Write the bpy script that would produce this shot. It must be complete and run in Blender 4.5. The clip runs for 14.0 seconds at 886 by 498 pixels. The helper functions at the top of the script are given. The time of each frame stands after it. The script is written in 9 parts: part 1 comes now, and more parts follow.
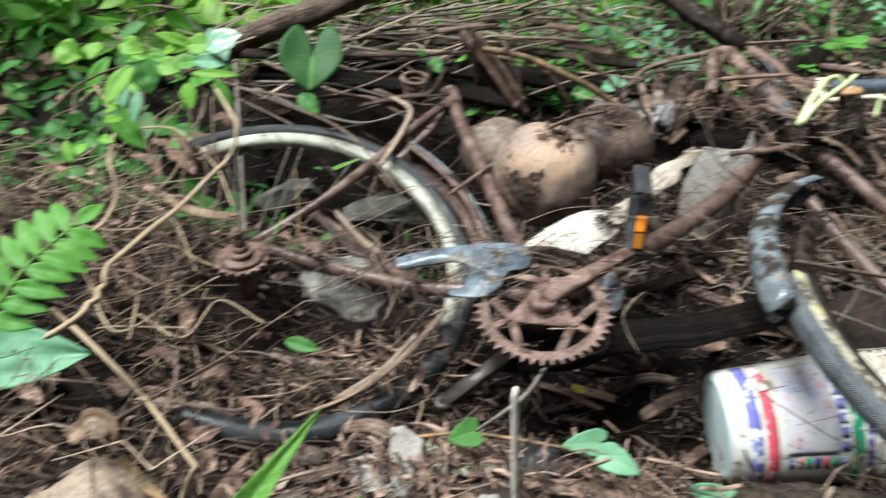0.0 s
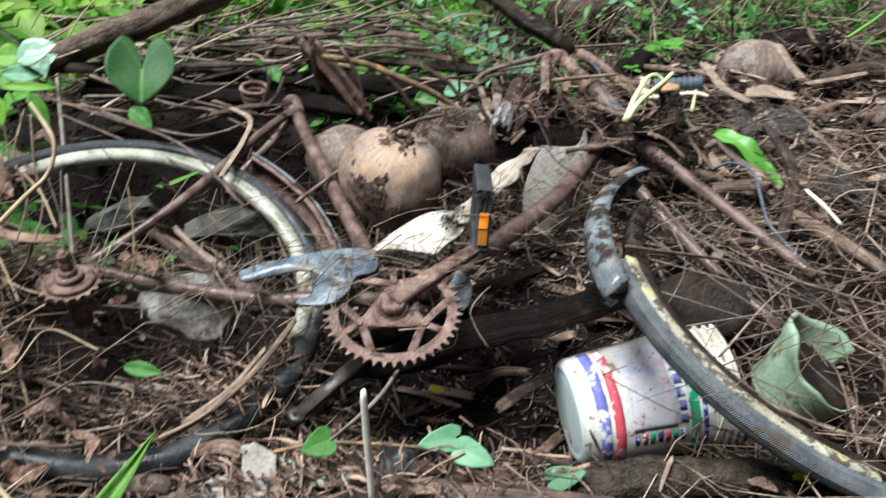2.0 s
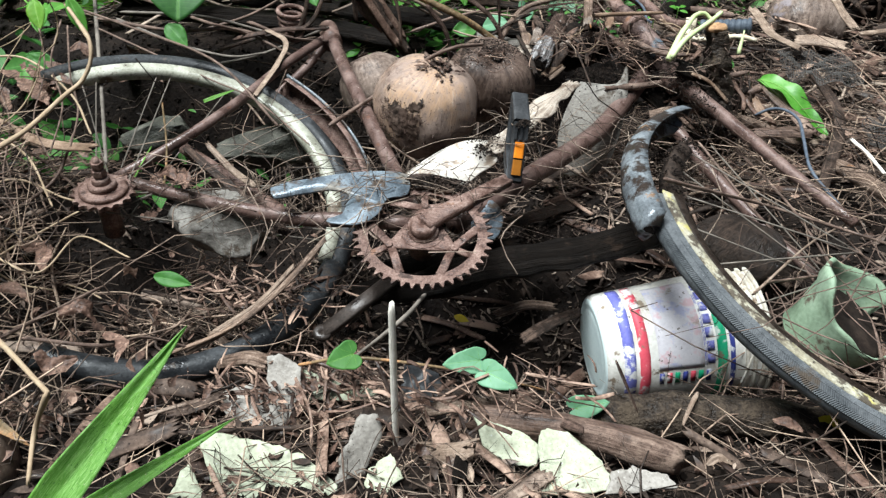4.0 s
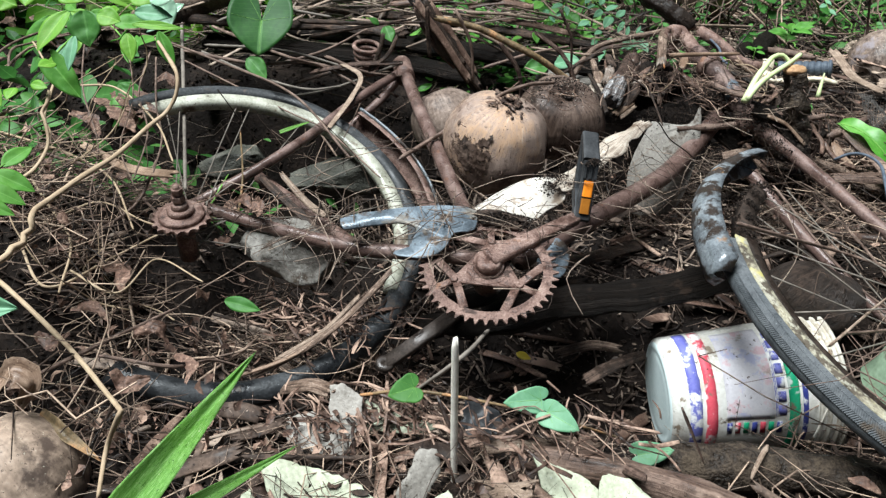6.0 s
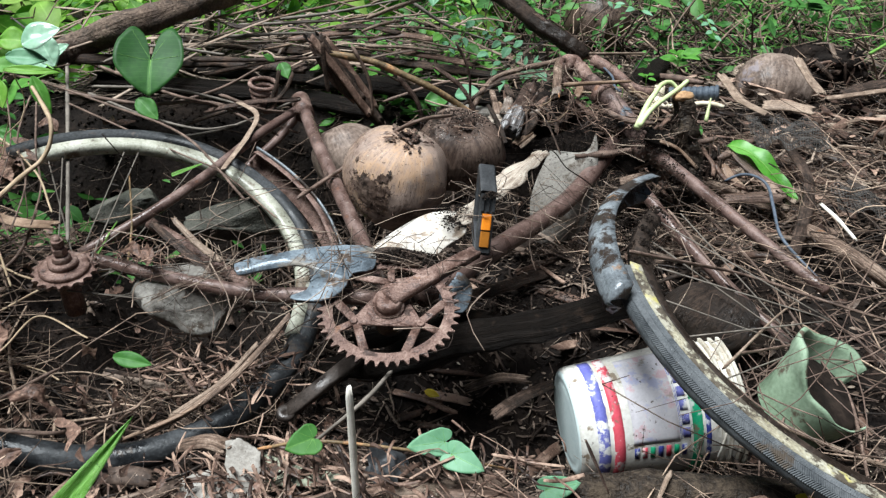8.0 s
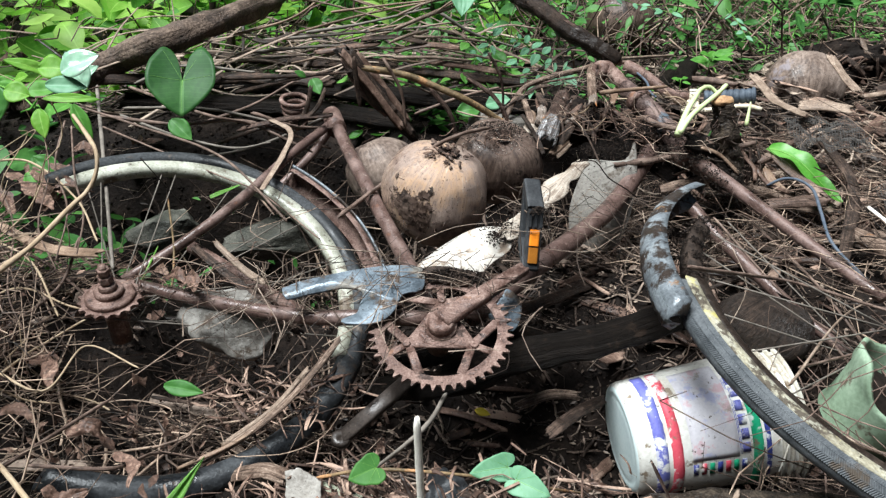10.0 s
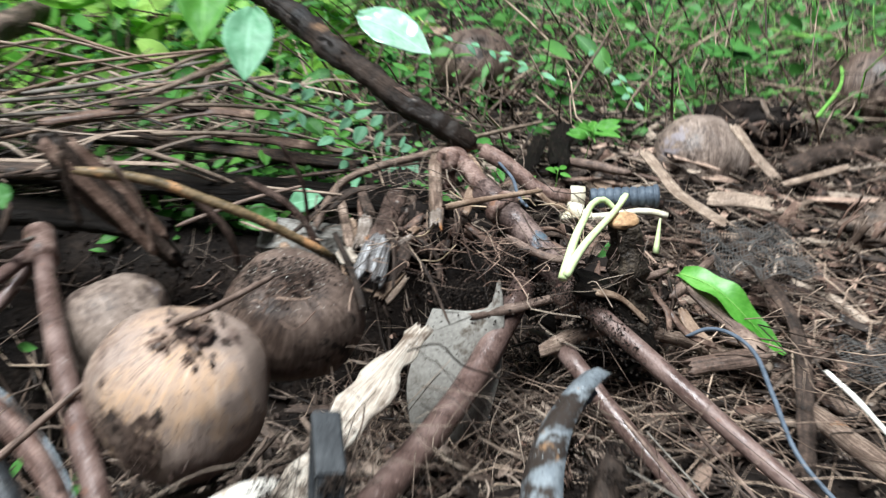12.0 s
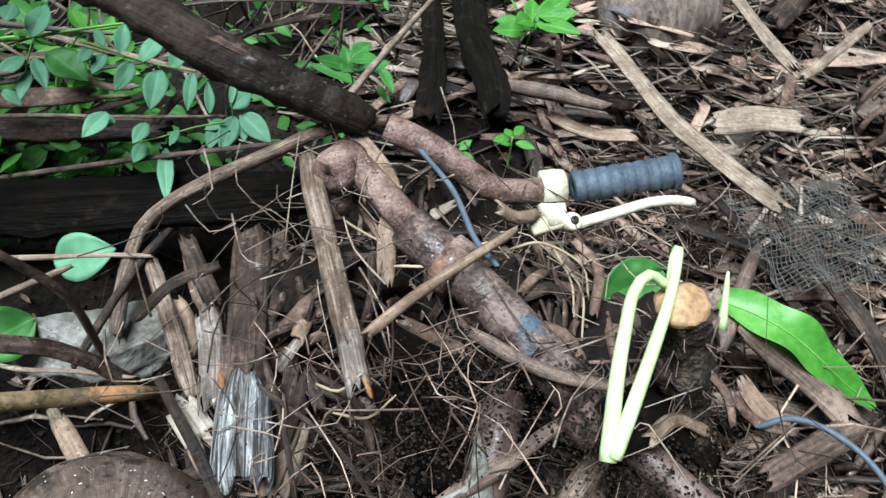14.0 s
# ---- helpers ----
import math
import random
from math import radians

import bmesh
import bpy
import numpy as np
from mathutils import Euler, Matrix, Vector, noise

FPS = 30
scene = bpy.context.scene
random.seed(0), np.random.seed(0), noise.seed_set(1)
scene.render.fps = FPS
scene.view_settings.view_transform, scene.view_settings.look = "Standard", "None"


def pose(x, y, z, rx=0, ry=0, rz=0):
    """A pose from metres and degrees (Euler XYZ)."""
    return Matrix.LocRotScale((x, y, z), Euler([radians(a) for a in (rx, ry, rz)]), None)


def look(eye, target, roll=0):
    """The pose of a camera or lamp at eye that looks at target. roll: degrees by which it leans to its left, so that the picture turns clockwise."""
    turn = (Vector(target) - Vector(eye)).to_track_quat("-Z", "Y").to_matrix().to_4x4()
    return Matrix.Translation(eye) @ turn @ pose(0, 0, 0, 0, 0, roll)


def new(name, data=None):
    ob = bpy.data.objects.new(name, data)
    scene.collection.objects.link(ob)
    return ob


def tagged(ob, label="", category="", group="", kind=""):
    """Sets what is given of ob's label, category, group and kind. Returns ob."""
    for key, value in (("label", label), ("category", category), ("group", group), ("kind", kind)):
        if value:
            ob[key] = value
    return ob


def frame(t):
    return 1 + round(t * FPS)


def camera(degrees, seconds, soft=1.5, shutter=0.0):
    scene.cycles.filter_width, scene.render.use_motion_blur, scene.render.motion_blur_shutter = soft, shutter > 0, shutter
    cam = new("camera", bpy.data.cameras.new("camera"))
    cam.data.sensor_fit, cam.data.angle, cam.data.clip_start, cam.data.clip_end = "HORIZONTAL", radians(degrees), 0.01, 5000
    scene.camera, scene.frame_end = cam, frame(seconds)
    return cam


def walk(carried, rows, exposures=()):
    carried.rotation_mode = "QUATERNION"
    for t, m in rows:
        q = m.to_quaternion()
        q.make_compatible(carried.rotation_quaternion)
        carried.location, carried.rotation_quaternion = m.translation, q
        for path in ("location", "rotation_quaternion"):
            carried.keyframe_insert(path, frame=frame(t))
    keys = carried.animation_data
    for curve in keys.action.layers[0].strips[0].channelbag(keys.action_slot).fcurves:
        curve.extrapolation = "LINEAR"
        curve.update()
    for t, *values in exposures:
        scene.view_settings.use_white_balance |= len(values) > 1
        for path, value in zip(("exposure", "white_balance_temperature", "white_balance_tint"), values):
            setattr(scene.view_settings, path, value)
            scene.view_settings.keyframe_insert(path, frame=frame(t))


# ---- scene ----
cam = camera(60.0, 14.0, soft=1.3, shutter=0.5)
PATH = [
    (0, (0.215, -0.043, 0.994), (0.009, 1.659, -0.036), -1.3),
    (0.5, (0.252, -0.034, 1.003), (0.335, 1.711, 0.03), 1.1),
    (1, (0.26, -0.033, 1.004), (0.419, 1.724, 0.062), 0.5),
    (1.5, (0.252, -0.033, 0.997), (0.444, 1.715, 0.044), 0.7),
    (2, (0.244, -0.044, 0.979), (0.382, 1.682, -0.021), 0.8),
    (2.5, (0.234, -0.052, 0.953), (0.209, 1.619, -0.147), 3.1),
    (2.7, (0.228, -0.055, 0.937), (0.232, 1.612, -0.168), 4.8),
    (4.8, (0.238, -0.057, 0.941), (0.345, 1.619, -0.146), 1.6),
    (5, (0.227, -0.059, 0.944), (0.184, 1.633, -0.121), 0.3),
    (5.5, (0.233, -0.058, 0.945), (0.144, 1.635, -0.117), 1.3),
    (6, (0.23, -0.056, 0.944), (0.14, 1.652, -0.092), 1.9),
    (6.5, (0.228, -0.063, 0.947), (0.115, 1.655, -0.069), 1.7),
    (7, (0.231, -0.06, 0.952), (0.111, 1.674, -0.038), 1.5),
    (7.5, (0.256, -0.051, 0.955), (0.24, 1.699, -0.014), 2.4),
    (7.7, (0.269, -0.04, 0.95), (0.344, 1.706, -0.023), 3.0),
    (9.8, (0.216, -0.013, 0.968), (0.322, 1.737, 0.005), -0.2),
    (10, (0.214, -0.004, 0.966), (0.287, 1.741, -0.008), 0.2),
    (10.5, (0.227, 0.002, 0.966), (0.337, 1.75, 0.0), 1.2),
    (11, (0.241, 0.02, 0.969), (0.434, 1.756, -0.006), 2.2),
    (11.3, (0.274, 0.146, 0.956), (0.576, 1.873, -0.006), 5.1),
    (11.5, (0.301, 0.227, 0.974), (0.617, 1.981, 0.068), 4.3),
    (11.6, (0.312, 0.288, 0.966), (0.624, 2.04, 0.053), 2.8),
    (11.7, (0.321, 0.325, 0.957), (0.627, 2.071, 0.032), 1.6),
    (11.9, (0.345, 0.46, 0.92), (0.752, 2.2, 0.022), 4.6),
    (12, (0.355, 0.518, 0.929), (0.77, 2.233, -0.013), 3.7),
    (12.2, (0.408, 0.69, 0.91), (0.849, 2.37, -0.082), 1.3),
    (12.5, (0.386, 0.855, 0.984), (0.958, 2.386, -0.168), 0.1),
    (13, (0.412, 0.996, 0.941), (1.075, 2.33, -0.395), 4.5),
    (13.5, (0.428, 1.06, 0.926), (1.113, 2.294, -0.491), 7.4),
    (14, (0.442, 1.065, 0.93), (1.138, 2.254, -0.52), 6.0),
]
walk(cam, [(t, look(eye, target, roll)) for t, eye, target, roll in PATH], exposures=((0, 1.58, 5900, 2), (0.5, 1.54, 5850, 4), (5, 1.54, 5850, 4), (6.5, 1.48, 5850, 4), (7.5, 1.42, 5850, 5), (10, 1.56, 5850, 5), (11.5, 1.66, 5850, 6), (12.5, 1.7, 5500, 0), (14, 1.58, 5350, -2)))

# ---- light ----
world = bpy.data.worlds.new("sky")
scene.world = world
world.use_nodes = True
wn = world.node_tree.nodes
sky = wn.new("ShaderNodeTexSky")
sky.sky_type, sky.sun_disc = "NISHITA", False
sky.sun_elevation, sky.sun_rotation = radians(73), radians(-109)
sky.air_density, sky.dust_density = 1.0, 4.0
world.node_tree.links.new(sky.outputs[0], wn["Background"].inputs[0])
wn["Background"].inputs[1].default_value = 0.006
sun_data = bpy.data.lights.new("sun", "SUN")
sun_data.energy, sun_data.angle, sun_data.color = 3.55, radians(35), (1.0, 0.98, 0.94)
sun = new("sun", sun_data)
sun.matrix_world = look((-1.1, 0.42, 5.0), (0.3, 0.9, 0.3))


# ---- materials ----
def material(name, stops, scale=30.0, fine=220.0, rough=0.85, metal=0.0, bump=0.4, stretch=(1, 1, 1), vary=0.0,
             patch=None, translucent=0.0, coat=0.0, bump_size=0.004, fibre=0.0, vein=False, gloss=0.25, fibre_mix=0.45, grit=0.0):
    """A procedural surface: coarse and fine noise through colour stops, bump, per-piece variation, and a patchy second colour."""
    m = bpy.data.materials.new(name)
    m.use_nodes = True
    nt = m.node_tree
    nodes, link = nt.nodes, nt.links.new
    bsdf = nodes["Principled BSDF"]
    coord = nodes.new("ShaderNodeTexCoord")
    mapping = nodes.new("ShaderNodeMapping")
    mapping.inputs["Scale"].default_value = stretch
    link(coord.outputs["Object"], mapping.inputs[0])
    coarse, grain = nodes.new("ShaderNodeTexNoise"), nodes.new("ShaderNodeTexNoise")
    for tex, s, detail in ((coarse, scale, 5), (grain, fine, 3)):
        tex.inputs["Scale"].default_value, tex.inputs["Detail"].default_value = s, detail
        link(mapping.outputs[0], tex.inputs["Vector"])
    mix = nodes.new("ShaderNodeMix")
    mix.inputs[0].default_value = 0.35
    link(coarse.outputs[0], mix.inputs[2])
    link(grain.outputs[0], mix.inputs[3])
    value = height = mix.outputs[0]
    if fibre:
        uv = nodes.new("ShaderNodeMapping")
        uv.inputs["Scale"].default_value = (fibre, fibre * 0.05, 1)
        link(coord.outputs["UV"], uv.inputs[0])
        thread = nodes.new("ShaderNodeTexNoise")
        thread.inputs["Scale"].default_value, thread.inputs["Detail"].default_value = 1.0, 7
        thread.inputs["Roughness"].default_value, thread.inputs["Distortion"].default_value = 0.7, 0.9
        link(uv.outputs[0], thread.inputs["Vector"])
        both = nodes.new("ShaderNodeMix")
        both.inputs[0].default_value = fibre_mix
        link(value, both.inputs[2])
        link(thread.outputs[0], both.inputs[3])
        value = height = both.outputs[0]
    if grit:
        wide = nodes.new("ShaderNodeMath")
        wide.operation = "MULTIPLY_ADD"
        wide.inputs[1].default_value, wide.inputs[2].default_value = 1 + 0.7 * grit, -0.35 * grit
        link(value, wide.inputs[0])
        value = wide.outputs[0]
        specks_dark, specks_pale = tuple(c * 0.7 for c in stops[0]), tuple(min(0.55, c * 1.5 + 0.02) for c in stops[-1])
        patch = [*([patch] if patch and not isinstance(patch[0], tuple) else patch or ()), (300, 0.6, specks_dark), (230, 0.645, specks_pale)]
        patch = tuple(patch)
    if vary:
        geo = nodes.new("ShaderNodeNewGeometry")
        shift = nodes.new("ShaderNodeMath")
        shift.operation = "MULTIPLY_ADD"
        shift.inputs[1].default_value, shift.inputs[2].default_value = vary, -vary / 2
        link(geo.outputs["Random Per Island"], shift.inputs[0])
        add = nodes.new("ShaderNodeMath")
        link(value, add.inputs[0])
        link(shift.outputs[0], add.inputs[1])
        value = add.outputs[0]
    ramp = nodes.new("ShaderNodeValToRGB")
    low, high = 0.32 - 0.3 * vary, 0.68 + 0.3 * vary
    for k, c in enumerate(stops):
        at = low + (high - low) * k / max(1, len(stops) - 1)
        el = ramp.color_ramp.elements[k] if k < 2 else ramp.color_ramp.elements.new(at)
        el.position, el.color = at, (*c, 1)
    link(value, ramp.inputs[0])
    colour = ramp.outputs[0]
    for size, edge, second in (patch or ()) if not patch or isinstance(patch[0], tuple) else (patch,):
        spot = nodes.new("ShaderNodeTexNoise")
        spot.inputs["Scale"].default_value, spot.inputs["Detail"].default_value, spot.inputs["Roughness"].default_value = size, 6, 0.65
        link(coord.outputs["Object"], spot.inputs["Vector"])
        cut = nodes.new("ShaderNodeValToRGB")
        cut.color_ramp.elements[0].position, cut.color_ramp.elements[1].position = edge, edge + 0.06
        link(spot.outputs[0], cut.inputs[0])
        over = nodes.new("ShaderNodeMix")
        over.data_type = "RGBA"
        link(cut.outputs[0], over.inputs[0])
        link(colour, over.inputs[6])
        over.inputs[7].default_value = (*second, 1)
        colour = over.outputs[2]
    if vein:
        split = nodes.new("ShaderNodeSeparateXYZ")
        link(coord.outputs["UV"], split.inputs[0])

        def calc(op, p, q):
            node = nodes.new("ShaderNodeMath")
            node.operation = op
            for k, v in enumerate((p, q)):
                if isinstance(v, (int, float)):
                    node.inputs[k].default_value = v
                else:
                    link(v, node.inputs[k])
            return node.outputs[0]
        across = calc("ABSOLUTE", split.outputs[0], 0)
        rib = calc("LESS_THAN", across, 0.06)
        wave = calc("SINE", calc("MULTIPLY", calc("SUBTRACT", split.outputs[1], calc("MULTIPLY", across, 0.22)), 44.0), 0)
        lines = calc("MULTIPLY", calc("GREATER_THAN", wave, 0.93), 0.22)
        strength = calc("MULTIPLY", calc("MAXIMUM", rib, lines), 0.3)
        over = nodes.new("ShaderNodeMix")
        over.data_type = "RGBA"
        link(strength, over.inputs[0])
        link(colour, over.inputs[6])
        over.inputs[7].default_value = (*[min(1.0, c * 1.35 + 0.03) for c in stops[-1]], 1)
        colour = over.outputs[2]
    link(colour, bsdf.inputs["Base Color"])
    bsdf.inputs["Roughness"].default_value, bsdf.inputs["Metallic"].default_value = rough, metal
    if grit:
        wet = nodes.new("ShaderNodeMapRange")
        wet.inputs[1].default_value, wet.inputs[2].default_value = 0.38, 0.62
        wet.inputs[3].default_value, wet.inputs[4].default_value = max(0.2, rough - 0.4), min(1.0, rough + 0.1)
        link(coarse.outputs[0], wet.inputs[0])
        link(wet.outputs[0], bsdf.inputs["Roughness"])
    bsdf.inputs["Specular IOR Level"].default_value = gloss
    bsdf.inputs["Coat Weight"].default_value = coat
    bsdf.inputs["Coat Roughness"].default_value = 0.3
    b = nodes.new("ShaderNodeBump")
    b.inputs["Strength"].default_value, b.inputs["Distance"].default_value = bump, bump_size
    link(height, b.inputs["Height"])
    link(b.outputs[0], bsdf.inputs["Normal"])
    if translucent:
        glow = nodes.new("ShaderNodeBsdfTranslucent")
        link(colour, glow.inputs[0])
        blend = nodes.new("ShaderNodeMixShader")
        blend.inputs[0].default_value = translucent
        link(bsdf.outputs[0], blend.inputs[1])
        link(glow.outputs[0], blend.inputs[2])
        link(blend.outputs[0], nodes["Material Output"].inputs[0])
    return m


# Damp soil and crumbs taken near black: shade of the gaps sits in their colour.
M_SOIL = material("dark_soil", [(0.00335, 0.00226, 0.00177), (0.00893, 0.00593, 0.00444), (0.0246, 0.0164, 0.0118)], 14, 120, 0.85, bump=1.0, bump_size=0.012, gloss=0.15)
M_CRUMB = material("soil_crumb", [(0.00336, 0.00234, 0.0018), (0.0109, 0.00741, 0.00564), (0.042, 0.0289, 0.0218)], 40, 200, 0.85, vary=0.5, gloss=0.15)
M_LITTER = material("litter", [(0.0151, 0.00995, 0.00733), (0.0484, 0.0323, 0.0244), (0.127, 0.0884, 0.067), (0.309, 0.236, 0.184)], 30, 200, 0.85, vary=0.75, grit=1.0)
M_STRAWS = material("straw_litter", [(0.016, 0.0108, 0.0082), (0.055, 0.038, 0.0285), (0.145, 0.104, 0.0775), (0.36, 0.28, 0.215)], 30, 200, 0.75, vary=0.8, grit=0.6)
M_DEADLEAF = material("dead_leaf", [(0.0205, 0.0127, 0.00916), (0.0662, 0.0382, 0.0276), (0.168, 0.0994, 0.0729), (0.378, 0.254, 0.188)], 60, 240, 0.8, vary=0.75, translucent=0.1, bump=0.8, patch=(70, 0.58, (0.06, 0.04, 0.03)), grit=1.0)
M_TWIG = material("brown_twig", [(0.0441, 0.0287, 0.0217), (0.126, 0.0835, 0.0647), (0.255, 0.182, 0.144)], 60, 300, 0.85, fibre=500, grit=1.0)
M_TWIG_GREY = material("grey_twig", [(0.10, 0.085, 0.07), (0.22, 0.19, 0.16)], 60, 300, 0.85)
M_VINE = material("dry_vine", [(0.186, 0.124, 0.077), (0.359, 0.265, 0.172), (0.458, 0.365, 0.256)], 40, 260, 0.75, fibre=500)
M_PALE = material("pale_wood", [(0.075, 0.05, 0.036), (0.22, 0.158, 0.116), (0.42, 0.325, 0.25)], 40, 260, 0.75, bump=0.7, fibre=500, grit=0.5)
M_STRAW = material("tan_straw", [(0.085, 0.05, 0.033), (0.2, 0.132, 0.09), (0.36, 0.26, 0.185)], 40, 260, 0.75, fibre=450, grit=0.6)
M_BARK = material("brown_bark", [(0.0107, 0.00728, 0.0054), (0.0375, 0.0242, 0.0177), (0.116, 0.0769, 0.0571)], 40, 220, 0.85, bump=1.0, fibre=320, bump_size=0.006, grit=1.0)
M_HUSK = material("palm_husk", [(0.014, 0.0085, 0.0063), (0.05, 0.03, 0.022), (0.155, 0.1, 0.078)], 35, 240, 0.85, bump=1.0, patch=(20, 0.63, (0.36, 0.33, 0.3)), fibre=380, bump_size=0.006, grit=1.0)
M_BONEWOOD = material("bleached_wood", [(0.46, 0.41, 0.34), (0.7, 0.65, 0.57), (0.84, 0.8, 0.73)], 40, 260, 0.75, bump=0.5, fibre=400)
M_SPLINTER = material("red_splinter", [(0.0158, 0.00877, 0.0062), (0.0546, 0.0317, 0.0226), (0.134, 0.0819, 0.06), (0.347, 0.239, 0.179)], 30, 220, 0.8, vary=0.8, bump=0.7, grit=1.0)
M_WEATHER = material("weathered_wood", [(0.0368, 0.0234, 0.0169), (0.137, 0.0907, 0.0658), (0.347, 0.258, 0.199)], 30, 220, 0.85, bump=0.9, patch=(25, 0.66, (0.3, 0.14, 0.06)), fibre=420, fibre_mix=0.6, grit=1.0)
M_OLIVE = material("stripped_stem", [(0.05, 0.038, 0.02), (0.13, 0.088, 0.045), (0.24, 0.16, 0.085)], 40, 200, 0.7, bump=0.6, patch=((16, 0.55, (0.38, 0.2, 0.09)), (30, 0.6, (0.06, 0.045, 0.03))), grit=0.5)
M_LOG = material("log_bark", [(0.0315, 0.0224, 0.0169), (0.0945, 0.0653, 0.0489), (0.2, 0.146, 0.111)], 26, 170, 0.9, bump=1.0, bump_size=0.014, patch=(22, 0.58, (0.05, 0.036, 0.028)), fibre=90, fibre_mix=0.3, grit=1.0)
M_ROTLOG = material("rotten_wood", [(0.0075, 0.0052, 0.004), (0.021, 0.0142, 0.0105), (0.058, 0.038, 0.0275)], 20, 160, 0.7, bump=1.0, fibre=150, bump_size=0.01, grit=0.7)
M_DIRTLOG = material("dirt_coated_log", [(0.01, 0.0068, 0.0045), (0.03, 0.021, 0.0145), (0.065, 0.048, 0.033)], 45, 260, 0.85, bump=1.0, bump_size=0.012, patch=(12, 0.56, (0.014, 0.0105, 0.008)), grit=1.0)
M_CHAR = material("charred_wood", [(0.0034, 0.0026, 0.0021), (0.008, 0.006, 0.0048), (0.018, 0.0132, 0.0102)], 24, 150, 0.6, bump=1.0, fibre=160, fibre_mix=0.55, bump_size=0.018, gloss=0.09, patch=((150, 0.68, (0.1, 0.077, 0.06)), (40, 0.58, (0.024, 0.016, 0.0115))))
M_CHARBRANCH = material("half_burnt_bark", [(0.007, 0.005, 0.0039), (0.02, 0.0135, 0.01), (0.05, 0.033, 0.0245)], 16, 180, 0.75, bump=1.0, patch=((7, 0.52, (0.011, 0.0092, 0.0082)), (8, 0.56, (0.2, 0.12, 0.07)), (60, 0.64, (0.13, 0.1, 0.08))), bump_size=0.006, fibre=220, fibre_mix=0.3, gloss=0.18, grit=0.5)
M_CEMENT = material("cement_sheet", [(0.17, 0.15, 0.128), (0.29, 0.265, 0.235), (0.38, 0.355, 0.32)], 25, 250, 0.9, patch=(18, 0.63, (0.13, 0.1, 0.078)), bump=0.6, grit=0.2)
M_LICHEN = material("lichen_sheet", [(0.24, 0.245, 0.17), (0.37, 0.385, 0.28), (0.46, 0.475, 0.36)], 20, 220, 0.9, patch=((22, 0.63, (0.17, 0.14, 0.1)), (90, 0.66, (0.07, 0.055, 0.04))), bump=0.6, grit=0.2)
M_STONE = material("grey_stone", [(0.085, 0.075, 0.064), (0.165, 0.15, 0.132), (0.26, 0.243, 0.218)], 28, 150, 0.9, bump=1.0, patch=((24, 0.56, (0.075, 0.058, 0.044)), (110, 0.63, (0.05, 0.04, 0.03))), bump_size=0.006, grit=1.0)
M_STONEDARK = material("mossy_stone", [(0.03, 0.03, 0.024), (0.07, 0.068, 0.054), (0.14, 0.13, 0.11)], 25, 300, 0.9, bump=1.0, bump_size=0.006, grit=1.0)
M_RUST = material("rust", [(0.045, 0.026, 0.021), (0.11, 0.064, 0.05), (0.185, 0.118, 0.096), (0.29, 0.205, 0.17)], 50, 380, 0.75, metal=0.1, bump=0.8, patch=((40, 0.6, (0.05, 0.032, 0.026)), (22, 0.62, (0.2, 0.105, 0.066)), (130, 0.68, (0.33, 0.26, 0.21))), grit=0.35)
M_RUSTPAINT = material("rusty_paint", [(0.055, 0.034, 0.028), (0.115, 0.072, 0.06), (0.19, 0.128, 0.108)], 30, 320, 0.5, metal=0.1, bump=0.5, patch=((14, 0.58, (0.07, 0.046, 0.038)), (85, 0.65, (0.32, 0.26, 0.23)), (50, 0.63, (0.15, 0.075, 0.05))), gloss=0.4, grit=0.2)
M_DARKMETAL = material("dark_metal", [(0.012, 0.009, 0.008), (0.03, 0.023, 0.019), (0.055, 0.042, 0.035)], 30, 300, 0.6, metal=0.2, grit=0.5)
M_GUARD = material("blue_grey_plate", [(0.07, 0.083, 0.096), (0.13, 0.155, 0.18), (0.215, 0.25, 0.28)], 22, 260, 0.5, metal=0.2, bump=0.3, patch=((30, 0.54, (0.085, 0.062, 0.047)), (14, 0.57, (0.2, 0.18, 0.155)), (110, 0.59, (0.04, 0.03, 0.024))), grit=0.5)
M_FENDER = material("grey_fender", [(0.10, 0.108, 0.116), (0.17, 0.186, 0.2), (0.27, 0.285, 0.295)], 18, 260, 0.5, metal=0.2, bump=0.4, patch=((19, 0.49, (0.035, 0.026, 0.021)), (36, 0.62, (0.22, 0.13, 0.07)), (120, 0.62, (0.03, 0.022, 0.018))), grit=0.5)
M_WHITE = material("dirty_white", [(0.4, 0.36, 0.31), (0.52, 0.475, 0.42), (0.6, 0.565, 0.52)], 15, 260, 0.6, bump=0.4, patch=((22, 0.54, (0.26, 0.2, 0.15)), (100, 0.62, (0.06, 0.043, 0.032))), grit=0.4)
M_SHARD = material("grey_plate", [(0.13, 0.116, 0.1), (0.22, 0.2, 0.175), (0.3, 0.278, 0.245)], 12, 240, 0.8, bump=0.4, patch=((20, 0.58, (0.09, 0.07, 0.054)), (110, 0.62, (0.05, 0.04, 0.03))), grit=0.5)
M_RIM = material("dull_rim", [(0.2, 0.195, 0.15), (0.34, 0.335, 0.27), (0.48, 0.47, 0.4)], 20, 260, 0.5, metal=0.0, bump=0.3, patch=((18, 0.56, (0.13, 0.1, 0.072)), (90, 0.61, (0.06, 0.045, 0.034))), grit=0.4)
M_TYRE = material("tyre_rubber", [(0.011, 0.0115, 0.012), (0.024, 0.025, 0.0265), (0.058, 0.061, 0.064)], 20, 250, 0.75, bump=0.4, patch=((16, 0.58, (0.07, 0.052, 0.04)), (90, 0.64, (0.16, 0.125, 0.095))), grit=0.5)
